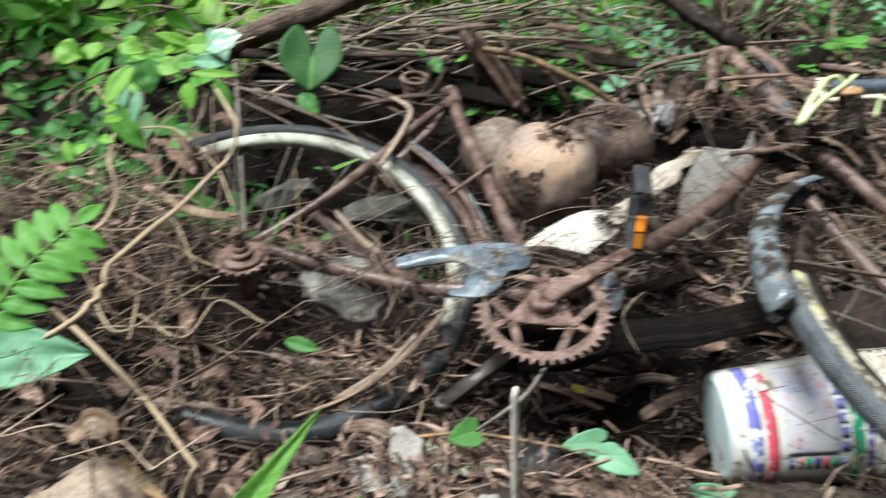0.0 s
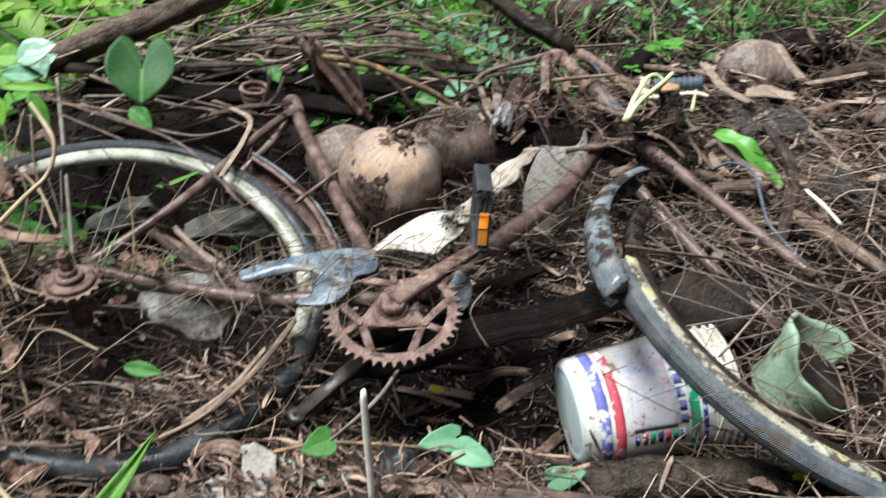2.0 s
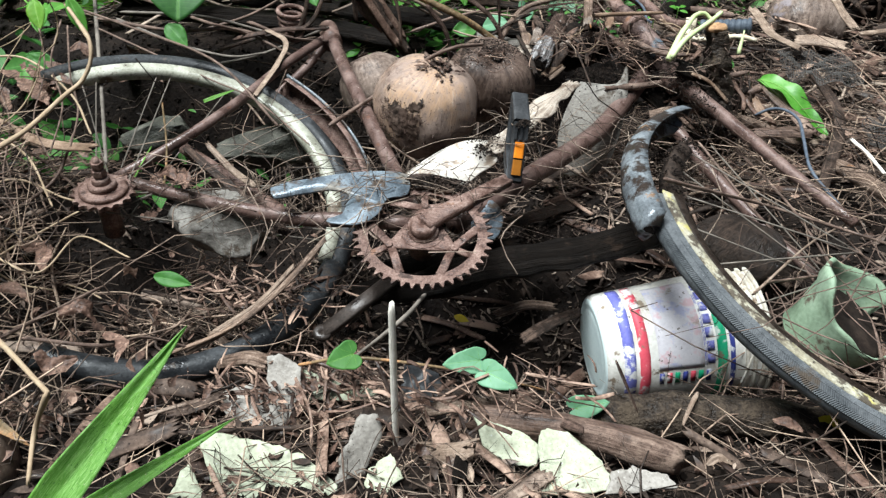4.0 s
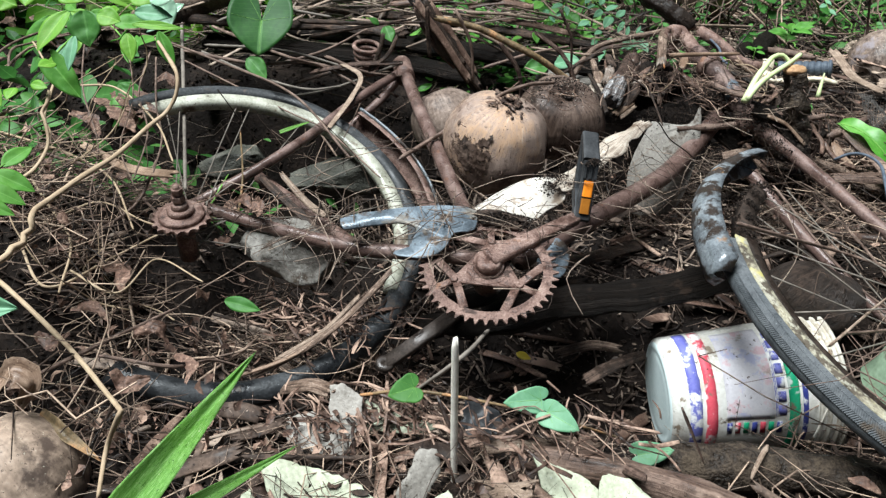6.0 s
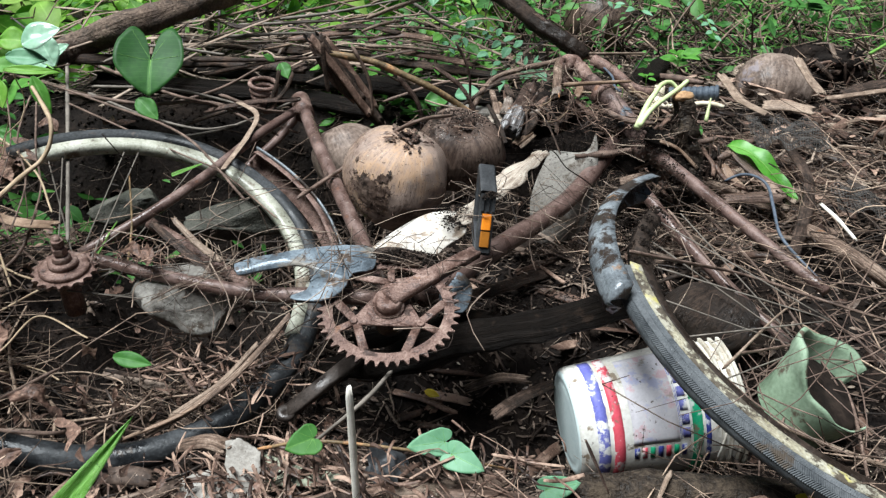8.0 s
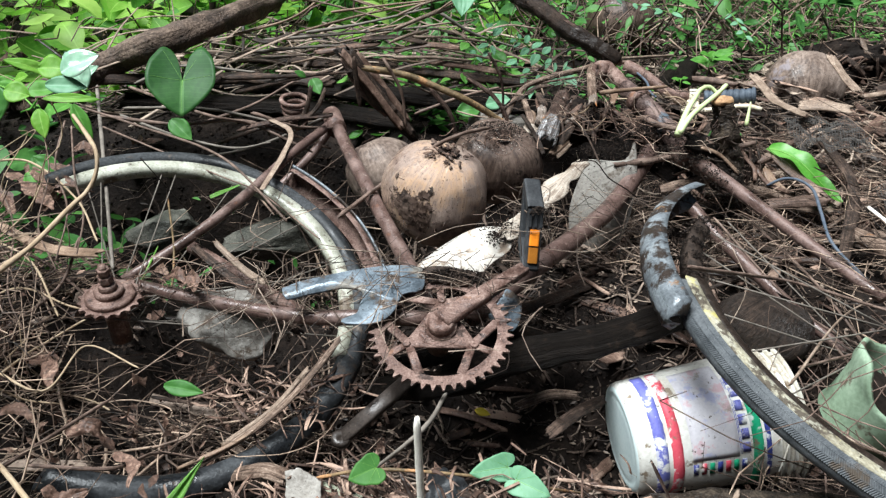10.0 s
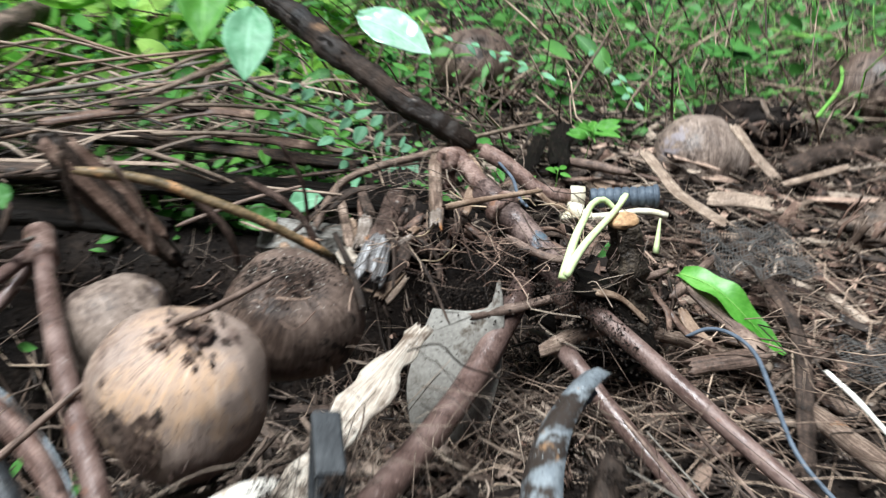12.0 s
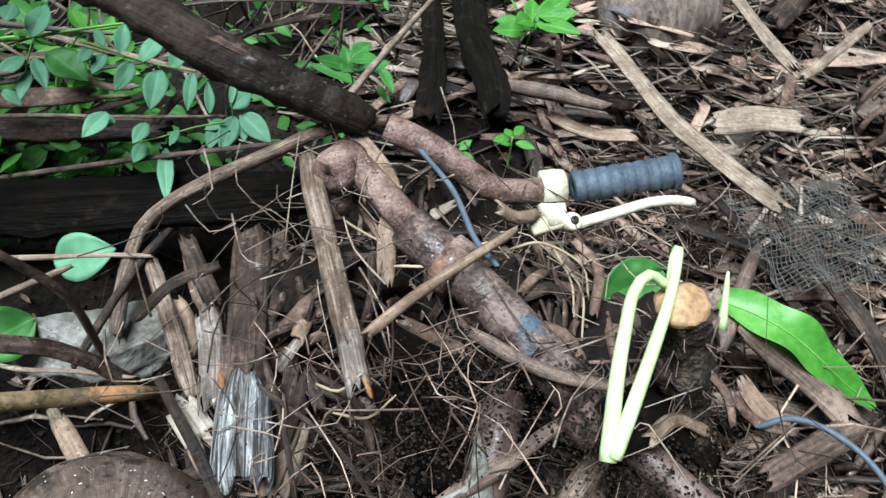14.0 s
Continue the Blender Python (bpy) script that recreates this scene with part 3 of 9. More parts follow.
def seed_of():
    COUNT[0] += 1
    return COUNT[0]


def stick(name, pts, r0, r1, mat, label, rough=0.32):
    """A stick with broken, splintered ends."""
    rnd = random.Random(seed_of())
    seg = 10 if r0 < 0.012 else 20
    verts, faces, uvs = tube(pts, r0, r1, seg, rough=rough)
    n = len(verts)
    for first, sgn, r in ((0, 1, r0), (n - seg, -1, r1)):
        way = (Vector(verts[first]) - Vector(verts[first + seg * sgn])).normalized()
        mid = sum((Vector(verts[first + k]) for k in range(seg)), Vector()) / seg
        slant = rnd.uniform(-1.5, 1.5)
        for k in range(seg):
            v = verts[first + k]
            verts[first + k] = mid + (v - mid) * 0.72 + way * r * (rnd.uniform(-0.5, 1.2) + slant * math.cos(2 * math.pi * k / seg))
    category = "cable" if "cable" in name else "vine" if "vine" in name or "runner" in name else "log" if "log" in name else "plant stem" if "stalk" in name else "stick"
    return single(name, (verts, faces, uvs), mat, label, category, name.replace("_", " ") + "s")


def strip(name, pts, width, mat, label, curl=0.35, thick=0.0025):
    category = "bark" if "bark" in name else "straw" if "straw" in name else "husk" if "husk" in name else "wood strip"
    if name == "curled_leaf":
        return single(name, crumpled(pts, width * 0.8, seed_of()), mat, label, "dead leaf", "curled leaves")
    return single(name, band(pts, width, curl, thick, seed=seed_of()), mat, label, category, name.replace("_", " ") + "s")


def leaf_thing(name, base, tip, width, mat, label, heart=False, narrow=False, normal=(0, -0.65, 0.75)):
    return single(name, leaf_shape(base, tip, width, normal, heart, narrow, seed=seed_of()), mat, label, "grass" if narrow else "leaf", name.replace("_", " ") + "s")


def burnt_branch(pts):
    """A branch with its bark half burnt away: the wood, and flakes of charred bark standing off it."""
    o = thing("burnt_branch", "half-burnt branch leaning over the handlebar", "branch", pts[-1])
    part("wood", tube(pts, 0.026, 0.0155, 26, 0.006, 0.7), M_CHARBRANCH, o)
    rnd = random.Random(77)
    line = curve_points(pts, 0.01)
    for k in range(3):
        i = rnd.randint(2, len(line) - 12)
        run = rnd.randint(4, 10)
        tan = (line[i + run] - line[i]).normalized()
        side = (tan.cross(Vector((0, -0.5, 0.8))).normalized() * rnd.gauss(0, 0.8) + Vector((0, -0.5, 0.8))).normalized()
        r = (0.026 - 0.0105 * i / len(line)) * 0.97
        part("bark_flake", band([q + side * (r + 0.002 * rnd.random()) for q in (line[i], line[i + run // 2], line[i + run])], rnd.uniform(0.004, 0.013), 0.7, 0.002, side, 0.9, k), M_CHAR if k % 3 else M_HUSK, o, "charred flake of bark" if k % 3 else "")
    return o


def fresh_leaf(base, tip):
    """A long limp leaf with a wavy edge and a pale midrib."""
    o = thing("fresh_leaf", "large bright green wavy leaf on the litter", "leaf", base)
    a, b = Vector(base), Vector(tip)
    d = b - a
    up = Vector((0, -0.5, 0.86))
    side = d.normalized().cross(up).normalized()
    up = side.cross(d.normalized())
    rows, cols = 30, 8
    verts, faces, uvs, rib = [], [], [], []
    for i in range(rows + 1):
        u = i / rows
        w = 0.02 * math.sin(math.pi * min(0.985, 0.16 + 0.83 * u)) ** 0.7
        mid = a + d * u + up * (0.012 * math.sin(u * 5.0)) - up * 0.02 * u * u
        rib.append(mid + up * 0.0006)
        for k in range(cols + 1):
            s = 2 * k / cols - 1
            ripple = 0.006 * abs(s) ** 1.5 * math.sin(u * 17 + (1.3 if s > 0 else 0)) + 0.010 * abs(s) ** 1.3
            verts.append(mid + side * (w * s) + up * ripple * (w / 0.027))
            uvs.append((s, u))
    for i in range(rows):
        for k in range(cols):
            p = i * (cols + 1) + k
            faces.append((p, p + 1, p + cols + 2, p + cols + 1))
    part("blade", (verts, faces, uvs), M_FRESH, o)
    part("midrib", tube(rib[::3], 0.0011, 0.0006, 6), M_STEMGREEN, o, "pale green midrib")
    return o


def husk_heap(centre, size, count, seed, mats, label):
    """A mound of rotted husk: a rough core with torn flakes and fibres lying over it."""
    o = thing("husk_heap", label, "husk heap", (centre[0], centre[1], centre[2] - size[2]), "husk heaps")
    rnd = random.Random(seed)
    c = Vector(centre)
    v, f = ball(30, 44)
    core = []
    for p in v:
        r = 1 + 0.35 * noise.noise(p * 2.2 + Vector((seed, 0, 0))) + 0.22 * noise.noise(p * 6 + Vector((0, seed, 0))) + 0.12 * noise.noise(p * 15)
        core.append(c + Vector((p.x * size[0], p.y * size[1], p.z * size[2])) * r)
    part("core", (core, f), mats[0], o)
    for k in range(count):
        p = Vector((rnd.gauss(0, 1), rnd.gauss(-0.3, 1), abs(rnd.gauss(0, 0.8)))).normalized()
        q = c + Vector((p.x * size[0], p.y * size[1], p.z * size[2])) * rnd.uniform(0.95, 1.15)
        d = (Vector((rnd.gauss(0, 1), rnd.gauss(0, 1), rnd.gauss(0, 0.6))).cross(p)).normalized() * rnd.uniform(0.012, 0.045)
        part("husk_flake", band([q - d, q + p * rnd.uniform(0, 0.01), q + d + p * rnd.gauss(0, 0.008)], rnd.uniform(0.003, 0.012), 0.7, 0.0015, p, 0.6, rnd.randrange(9999)), mats[1 + k % (len(mats) - 1)], o)
    return o


def ball(rows=28, seg=44):
    verts, faces = [], []
    for i in range(rows + 1):
        th = math.pi * i / rows
        for k in range(seg):
            a = 2 * math.pi * k / seg
            verts.append(Vector((math.sin(th) * math.cos(a), math.sin(th) * math.sin(a), math.cos(th))))
    for i in range(rows):
        for k in range(seg):
            a, b = i * seg + k, i * seg + (k + 1) % seg
            faces.append((a, a + seg, b + seg, b))
    return verts, faces


def stone(name, centre, size, mat, label, seed):
    """A chipped lump: a ball cut by a few flat breaks, then roughened."""
    rnd = random.Random(seed)
    v, f = ball(34, 52)
    c = Vector(centre)
    cuts = [(Vector((rnd.gauss(0, 1), rnd.gauss(0, 1), rnd.gauss(0.2, 0.8))).normalized(), rnd.uniform(0.5, 0.85)) for _ in range(13)]
    out = []
    for p in v:
        q = p.copy()
        for n, d in cuts:
            if q.dot(n) > d:
                q -= n * (q.dot(n) - d)
        q *= 1.12 + 0.10 * noise.noise(p * 2 + Vector((seed * 3.1, 0, 0))) + 0.06 * noise.noise(p * 5 + Vector((0, seed, 0))) + 0.035 * noise.noise(p * 11)
        out.append(c + Vector((q.x * size[0], q.y * size[1], q.z * size[2])))
    return single(name, (out, f), mat, label, "stone", name.replace("_", " ") + "s")


def shard(centre, normal, outline, thick, mat, label, seed):
    """A broken flat piece with sharp corners and chipped edges."""
    c, n = Vector(centre), Vector(normal).normalized()
    u = n.cross(Vector((0, 0, 1))).normalized()
    v = n.cross(u)
    edge = []
    for (ax, ay), (bx, by) in zip(outline, outline[1:] + outline[:1]):
        for i in range(8):
            x, y = ax + (bx - ax) * i / 8, ay + (by - ay) * i / 8
            edge.append((x + 0.0035 * noise.noise((x * 120, y * 120, seed)), y + 0.0035 * noise.noise((x * 120, y * 120, seed + 7))))
    mx, my = sum(x for x, _ in edge) / len(edge), sum(y for _, y in edge) / len(edge)
    k, verts, faces = len(edge), [], []
    rings = ((0.96, -thick), (1, -thick * 0.8), (1, -thick * 0.15), (0.97, 0), (0.7, 0), (0.4, 0), (0.05, 0))
    for inset, z in rings:
        for x, y in edge:
            px, py = mx + (x - mx) * inset, my + (y - my) * inset
            verts.append(c + u * px + v * py + n * (z + 0.006 * noise.noise((px * 22, py * 22, seed)) + 0.0012 * noise.noise((px * 110, py * 110, seed))))
    for j in range(len(rings) - 1):
        for i in range(k):
            faces.append((j * k + i, j * k + (i + 1) % k, (j + 1) * k + (i + 1) % k, (j + 1) * k + i))
    faces += [tuple(range(k - 1, -1, -1)), tuple(range((len(rings) - 1) * k, len(rings) * k))]
    return single("sheet_fragment", (verts, faces), mat, label, "sheet fragment", "sheet fragments")


def crumpled(pts, width, seed):
    """A dead leaf: lobed outline, cupped and crumpled."""
    line = curve_points(pts, 0.004)
    fr, n, m = frames_along(line, (0.2, -0.4, 1)), len(line), 9
    verts, faces, uvs = [], [], []
    for i, (q, (tan, side, nor)) in enumerate(zip(line, fr)):
        u = i / (n - 1)
        w = width * (math.sin(math.pi * min(0.97, 0.08 + 0.9 * u)) ** 0.6) * (1 + 0.45 * noise.noise((u * 7, seed, 0.4)))
        for k in range(m):
            s = 2 * k / (m - 1) - 1
            lobe = 1 + 0.3 * noise.noise((u * 11, k * 0.1, seed + 3.0)) * abs(s)
            lift = width * (0.45 * s * s * noise.noise((u * 3, seed, 2.0)) + 0.5 * noise.noise((u * 4 + seed, s * 1.4, 1.0)) + 0.2 * noise.noise((u * 10 + seed, s * 4, 5.0)))
            verts.append(q + side * (w * s * lobe) + nor * lift)
            uvs.append((s * width, u * 0.04))
    for i in range(n - 1):
        for k in range(m - 1):
            a = i * m + k
            faces.append((a, a + 1, a + 1 + m, a + m))
    return verts, faces, uvs


def heart_leaf(name, notch, tip, width, mat, label, lobe=0.42, normal=(0, -0.65, 0.75), cup=0.12):
    """A heart-shaped blade spread from its notch, with a midrib and side veins standing proud."""
    b, t = Vector(notch), Vector(tip)
    axis, length = (t - b).normalized(), (t - b).length
    nor = Vector(normal)
    nor = (nor - axis * nor.dot(axis)).normalized()
    side = axis.cross(nor)
    o = thing(name, label, "leaf", notch, name.replace("_", " ") + "s")
    sd = seed_of()
    half_line = curve_points([(1, 0, 0), (0.82, 0.2, 0), (0.5, 0.4, 0), (0.12, 0.5, 0), (-0.55 * lobe, 0.45, 0), (-lobe, 0.28, 0), (-0.75 * lobe, 0.1, 0), (0, 0, 0)], 0.07)
    outline = [(p.x * length, -p.y * width) for p in reversed(half_line)] + [(p.x * length, p.y * width) for p in half_line[1:]]
    outline = [(x, y * (1 + 0.06 * noise.noise((x / width * 4, sd, 1.0)))) for x, y in outline]
    rows = 9

    def at(x, y):
        r = math.hypot(x / length, 2 * y / width)
        return b + axis * x + side * y + nor * (cup * abs(y) - 0.14 * max(0, x) ** 2 / length + 0.05 * width * noise.noise((x / width * 2.2, y / width * 2.2, sd)) * r)
    verts, faces, uvs = [], [], []
    for layer in (0, 1):
        for j in range(rows + 1):
            for x, y in outline:
                f = max(0.004, j / rows)
                verts.append(at(x * f, y * f) - nor * 0.0006 * layer)
                uvs.append((2 * y * f / width, x * f / length))
    m, half = len(outline), (rows + 1) * len(outline)
    for j in range(rows):
        for i in range(m - 1):
            a = j * m + i
            faces += [(a, a + m, a + m + 1, a + 1), (half + a, half + a + 1, half + a + m + 1, half + a + m)]
    for i in range(m - 1):
        a = rows * m + i
        faces.append((a, half + a, half + a + 1, a + 1))
    part("blade", (verts, faces, uvs), mat, o)
    r = 0.004 * width + 0.0002
    part("midrib", tube([at(length * f, 0) + nor * r * 0.4 for f in (0.0, 0.3, 0.6, 0.95)], r, r * 0.4, 6), M_STEMGREEN, o, "pale midrib")
    for k, (x, y) in enumerate(outline[f * len(outline) // 100] for f in (18, 32, 68, 82)):
        part("vein", tube([at(x * f, y * f) + nor * r * 0.3 for f in (0.03, 0.4, 0.9)], r * 0.6, r * 0.25, 5), M_STEMGREEN, o)
    return o


def pinnate(name, pts, count, size, mat, label):
    """A thin stem with paired oval leaflets, each leaflet a part."""
    rnd = random.Random(seed_of())
    line = curve_points(pts, 0.006)
    o = thing(name, label, "plant sprig", pts[0], "leafy sprigs")
    part("stem", tube(pts, 0.0009, 0.0005, 5), M_STEMGREEN, o, "thin green stem")
    for k in range(count):
        i = int((k + 0.6) / count * (len(line) - 1))
        tan = (line[min(i + 1, len(line) - 1)] - line[max(0, i - 1)]).normalized()
        side = tan.cross(Vector((0, -0.6, 0.8))).normalized() * (1 if k % 2 else -1)
        tip = line[i] + (side * 0.85 + tan * 0.5 + Vector((0, -0.15, rnd.uniform(-0.5, 0.1)))).normalized() * size * rnd.uniform(0.8, 1.15)
        part("leaflet", leaf_shape(line[i], tip, size * 0.46, (rnd.uniform(-0.3, 0.3), -0.6, 0.75), seed=k), mat, o)
    return o


def leaf_spray(stem, r, leaves, mat, label):
    """A stem with single leaflets, each from its foot to its tip."""
    o = thing("hanging_sprig", label, "plant sprig", stem[0], "leafy sprigs")
    part("stem", tube(stem, r, r * 0.6, 6), M_STEMGREEN, o, "thin green stem")
    for k, (foot, tip, width) in enumerate(leaves):
        part("leaflet", leaf_shape(foot, tip, width, (0.1 + 0.25 * math.sin(k * 2.3), -0.42, 0.9), seed=k + len(leaves)), mat, o)
    return o


def sprout(name, base, count, size, mat, label):
    rnd = random.Random(seed_of())
    o = thing(name, label, "seedling", base, "seedlings")
    b = Vector(base)
    top = b + Vector((rnd.uniform(-0.01, 0.01), 0, size * 0.6))
    part("stem", tube([b - Vector((0, 0, 0.02)), top], 0.0012, 0.0008, 5), M_STEMGREEN, o)
    for k in range(count):
        a = 2.4 * k + rnd.random()
        d = Vector((math.cos(a), math.sin(a) * 0.8, rnd.uniform(-0.1, 0.5))).normalized()
        s = b.lerp(top, rnd.uniform(0.5, 1.0))
        part("leaf", leaf_shape(s + d * 0.004, s + d * size * rnd.uniform(0.45, 0.75), size * 0.3, (0, -0.4, 0.9), seed=k), mat, o)
    return o


# ---- the ground ----
def ground_sheet():
    xs = sorted({round(v, 4) for v in [-60, -30, -15, -8, -5, -3.4, -2.6, -2.0, -1.6, *[-1.2 + 0.0165 * i for i in range(200)], 2.3, 2.6, 3, 4, 6, 10, 18, 30, 60]})
    ys = sorted({round(v, 4) for v in [-60, -25, -10, -4, -2, -1, -0.4, -0.1, *[0.1 + 0.0165 * i for i in range(150)], 2.8, 3.2, 3.8, 4.5, 5.5, 8, 14, 25, 60]})
    verts = [(x, y, ground_height(x, y)) for y in ys for x in xs]
    w = len(xs)
    faces = [(j * w + i, j * w + i + 1, (j + 1) * w + i + 1, (j + 1) * w + i) for j in range(len(ys) - 1) for i in range(w - 1)]
    return verts, faces


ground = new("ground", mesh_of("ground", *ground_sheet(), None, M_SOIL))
tagged(ground, "dark damp soil of a littered garden bank", "ground", kind="structure")


# ---- the bicycle ----
def plate(origin, normal, outline, thick, bend=0.0):
    """A flat plate with the given outline in its plane, slightly bent, with a rounded edge."""
    c, n = Vector(origin), Vector(normal).normalized()
    u = n.cross(Vector((0, 0, 1))).normalized()
    v = n.cross(u)
    line = curve_points([(x, y, 0) for x, y in outline] + [(*outline[0], 0)], 0.008)[:-1]
    mx, my = sum(p.x for p in line) / len(line), sum(p.y for p in line) / len(line)
    k = len(line)
    verts, faces = [], []
    for inset, z in ((0.985, -thick), (1, -thick * 0.5), (1, 0), (0.985, thick * 0.4)):
        for p in line:
            x, y = mx + (p.x - mx) * inset, my + (p.y - my) * inset
            verts.append(c + u * x + v * y + n * (z + bend * ((x - mx) ** 2 + 0.4 * (y - my) ** 2) * 8 + 0.002 * noise.noise((x * 25, y * 25, 1))))
    for j in range(3):
        for i in range(k):
            faces.append((j * k + i, j * k + (i + 1) % k, (j + 1) * k + (i + 1) % k, (j + 1) * k + i))
    faces.append(tuple(range(k - 1, -1, -1)))
    faces.append(tuple(range(3 * k, 4 * k)))
    return verts, faces


def disc_axes(normal):
    n = Vector(normal).normalized()
    u = n.cross(Vector((0, 0, 1))).normalized()
    return n, u, n.cross(u)


def toothed_ring(centre, normal, tip, root, inner, teeth, thick):
    c, (n, u, v) = Vector(centre), disc_axes(normal)
    outer, inn = [], []
    for i in range(teeth):
        for f, r in ((0.0, root), (0.2, root), (0.44, tip), (0.56, tip), (0.8, root)):
            a = 2 * math.pi * (i + f) / teeth
            wear = 1 - 0.02 * max(0, noise.noise((i * 0.7, 3.0, 0.0)))
            outer.append((a, r * wear if r == tip else r))
    verts, faces = [], []
    for z in (-thick / 2, thick / 2):
        for a, r in outer:
            verts.append(c + (u * math.cos(a) + v * math.sin(a)) * r + n * z)
        for a, r in outer:
            verts.append(c + (u * math.cos(a) + v * math.sin(a)) * inner + n * z)
    m = len(outer)
    for k in range(m):
        j = (k + 1) % m
        faces += [(2 * m + k, 2 * m + j, 3 * m + j, 3 * m + k), (k, m + k, m + j, j), (k, j, 2 * m + j, 2 * m + k), (m + k, 3 * m + k, 3 * m + j, m + j)]
    return verts, faces


def bar(a, b, w0, w1, thick, normal):
    """A flat tapered bar between two places."""
    a, b, n = Vector(a), Vector(b), Vector(normal).normalized()
    d = (b - a).normalized()
    s = d.cross(n).normalized()
    n = s.cross(d)
    verts = []
    for q, w in ((a, w0), (b, w1)):
        for sx, sz in ((-1, -0.7), (-0.8, -1), (0.8, -1), (1, -0.7), (1, 0.7), (0.8, 1), (-0.8, 1), (-1, 0.7)):
            verts.append(q + s * sx * w / 2 + n * sz * thick / 2)
    faces = [(k, (k + 1) % 8, 8 + (k + 1) % 8, 8 + k) for k in range(8)] + [tuple(range(7, -1, -1)), tuple(range(8, 16))]
    return verts, faces


def disc(centre, normal, radius, depth, seg=24, inset=0.85):
    n = Vector(normal).normalized()
    c = Vector(centre)
    return ring(c, n, 0.0, [(0.0001, -depth / 2), (radius * inset, -depth / 2), (radius, -depth * 0.3), (radius, depth * 0.3), (radius * inset, depth / 2), (0.0001, depth / 2)], seg=seg)


def bicycle():
    o = thing("bicycle", "wrecked rusty bicycle half buried on its side in litter", "bicycle", (0.25, 1.0, 0.28))
    seat, bb, head = (0.058, 1.468, 0.442), (0.245, 0.85, 0.372), (0.668, 1.345, 0.455)
    hub, axle = (-0.215, 0.927, 0.343), (-0.213, 0.916, 0.425)
    frame_label = "rust-brown steel tube with flaking paint"
    part("chain_stay", tube([(-0.215, 0.985, 0.365), (-0.07, 0.93, 0.362), (0.06, 0.885, 0.366), (0.16, 0.872, 0.372), (0.23, 0.862, 0.374)], 0.0095, 0.0115, 14), M_RUSTPAINT, o, frame_label)
    part("seat_stay", tube([(-0.225, 1.0, 0.36), (-0.145, 1.055, 0.394), (-0.074, 1.145, 0.42), (-0.005, 1.298, 0.441), seat], 0.0085, 0.0085, 12), M_RUSTPAINT, o, frame_label)
    part("seat_stay", tube([(-0.05, 1.33, 0.35), (0.02, 1.41, 0.4), (0.05, 1.46, 0.43)], 0.0085, 0.0085, 12), M_RUSTPAINT, o, frame_label)
    part("seat_tube", tube([(0.062, 1.45, 0.44), (0.12, 1.25, 0.42), (0.2, 1.02, 0.375), bb], 0.0122, 0.0122, 16), M_RUSTPAINT, o, frame_label)
    part("down_tube", tube([(0.29, 0.885, 0.362), (0.42, 1.035, 0.365), (0.553, 1.19, 0.372), (0.66, 1.32, 0.43)], 0.0165, 0.0165, 18), M_RUSTPAINT, o, frame_label)
    part("chain_stay", tube([(-0.143, 1.079, 0.375), (-0.057, 1.039, 0.339), (0.038, 0.992, 0.3)], 0.0095, 0.0105, 14), M_RUST, o, "dark rusted lower stay")
    part("seat_lug", tube([(0.05, 1.49, 0.447), (0.066, 1.43, 0.437)], 0.019, 0.019, 16), M_RUST, o)
    part("head_tube", tube([(0.628, 1.44, 0.513), (0.664, 1.36, 0.49), (0.703, 1.28, 0.447)], 0.0175, 0.0185, 20), M_HEADPAINT, o, "rusted head tube with traces of blue paint")
    part("steerer_lug", tube([(0.642, 1.405, 0.504), (0.65, 1.39, 0.5)], 0.0235, 0.0235, 20), M_RUST, o)
    part("steerer_lug", tube([(0.7, 1.283, 0.449), (0.71, 1.262, 0.437)], 0.025, 0.025, 20), M_RUST, o)
    part("fork_leg", tube([(0.716, 1.25, 0.44), (0.76, 1.14, 0.425), (0.82, 0.985, 0.402), (0.866, 0.871, 0.386)], 0.0125, 0.008, 14), M_RUSTPAINT, o, frame_label)
    part("fork_leg", tube([(0.69, 1.235, 0.385), (0.73, 1.12, 0.35), (0.79, 0.97, 0.315), (0.835, 0.87, 0.295)], 0.0125, 0.008, 14), M_RUSTPAINT, o, frame_label)
    part("stem_quill", tube([(0.606, 1.51, 0.535), (0.617, 1.475, 0.526), (0.632, 1.435, 0.512)], 0.0125, 0.0125, 14), M_RUST, o)
    part("stem_clamp", join(disc((0.598, 1.502, 0.532), (0.75, 0.5, -0.15), 0.0175, 0.036), tube([(0.598, 1.503, 0.53), (0.592, 1.497, 0.512), (0.594, 1.488, 0.496)], 0.011, 0.009, 12, rough=0.3), disc((0.589, 1.492, 0.498), (0.4, -0.7, 0.6), 0.011, 0.014, 10)), M_RUST, o, "rusted clamp with its bolt")
    bars = part("handlebar", tube([(0.652, 1.538, 0.53), (0.679, 1.515, 0.52), (0.703, 1.49, 0.505), (0.728, 1.469, 0.49), (0.772, 1.459, 0.486)], 0.0122, 0.0112, 16), M_RUST, o, "rusty bent handlebar tube")
    g0, g1 = Vector((0.793, 1.452, 0.487)), Vector((0.878, 1.427, 0.499))
    grip = [g0.lerp(g1, i / 12) for i in range(13)]
    n, u, v = disc_axes(g1 - g0)
    span = (g1 - g0).length
    outline = []
    for k in range(8):
        outline += [(0.0122, k / 8), (0.0141, k / 8 + 0.012), (0.0145, k / 8 + 0.055), (0.0141, k / 8 + 0.1), (0.0122, k / 8 + 0.113)]
    outline += [(0.0165, 1.0), (0.0165, 1.05), (0.013, 1.07), (0.0001, 1.07), (0.0001, 0.0)]
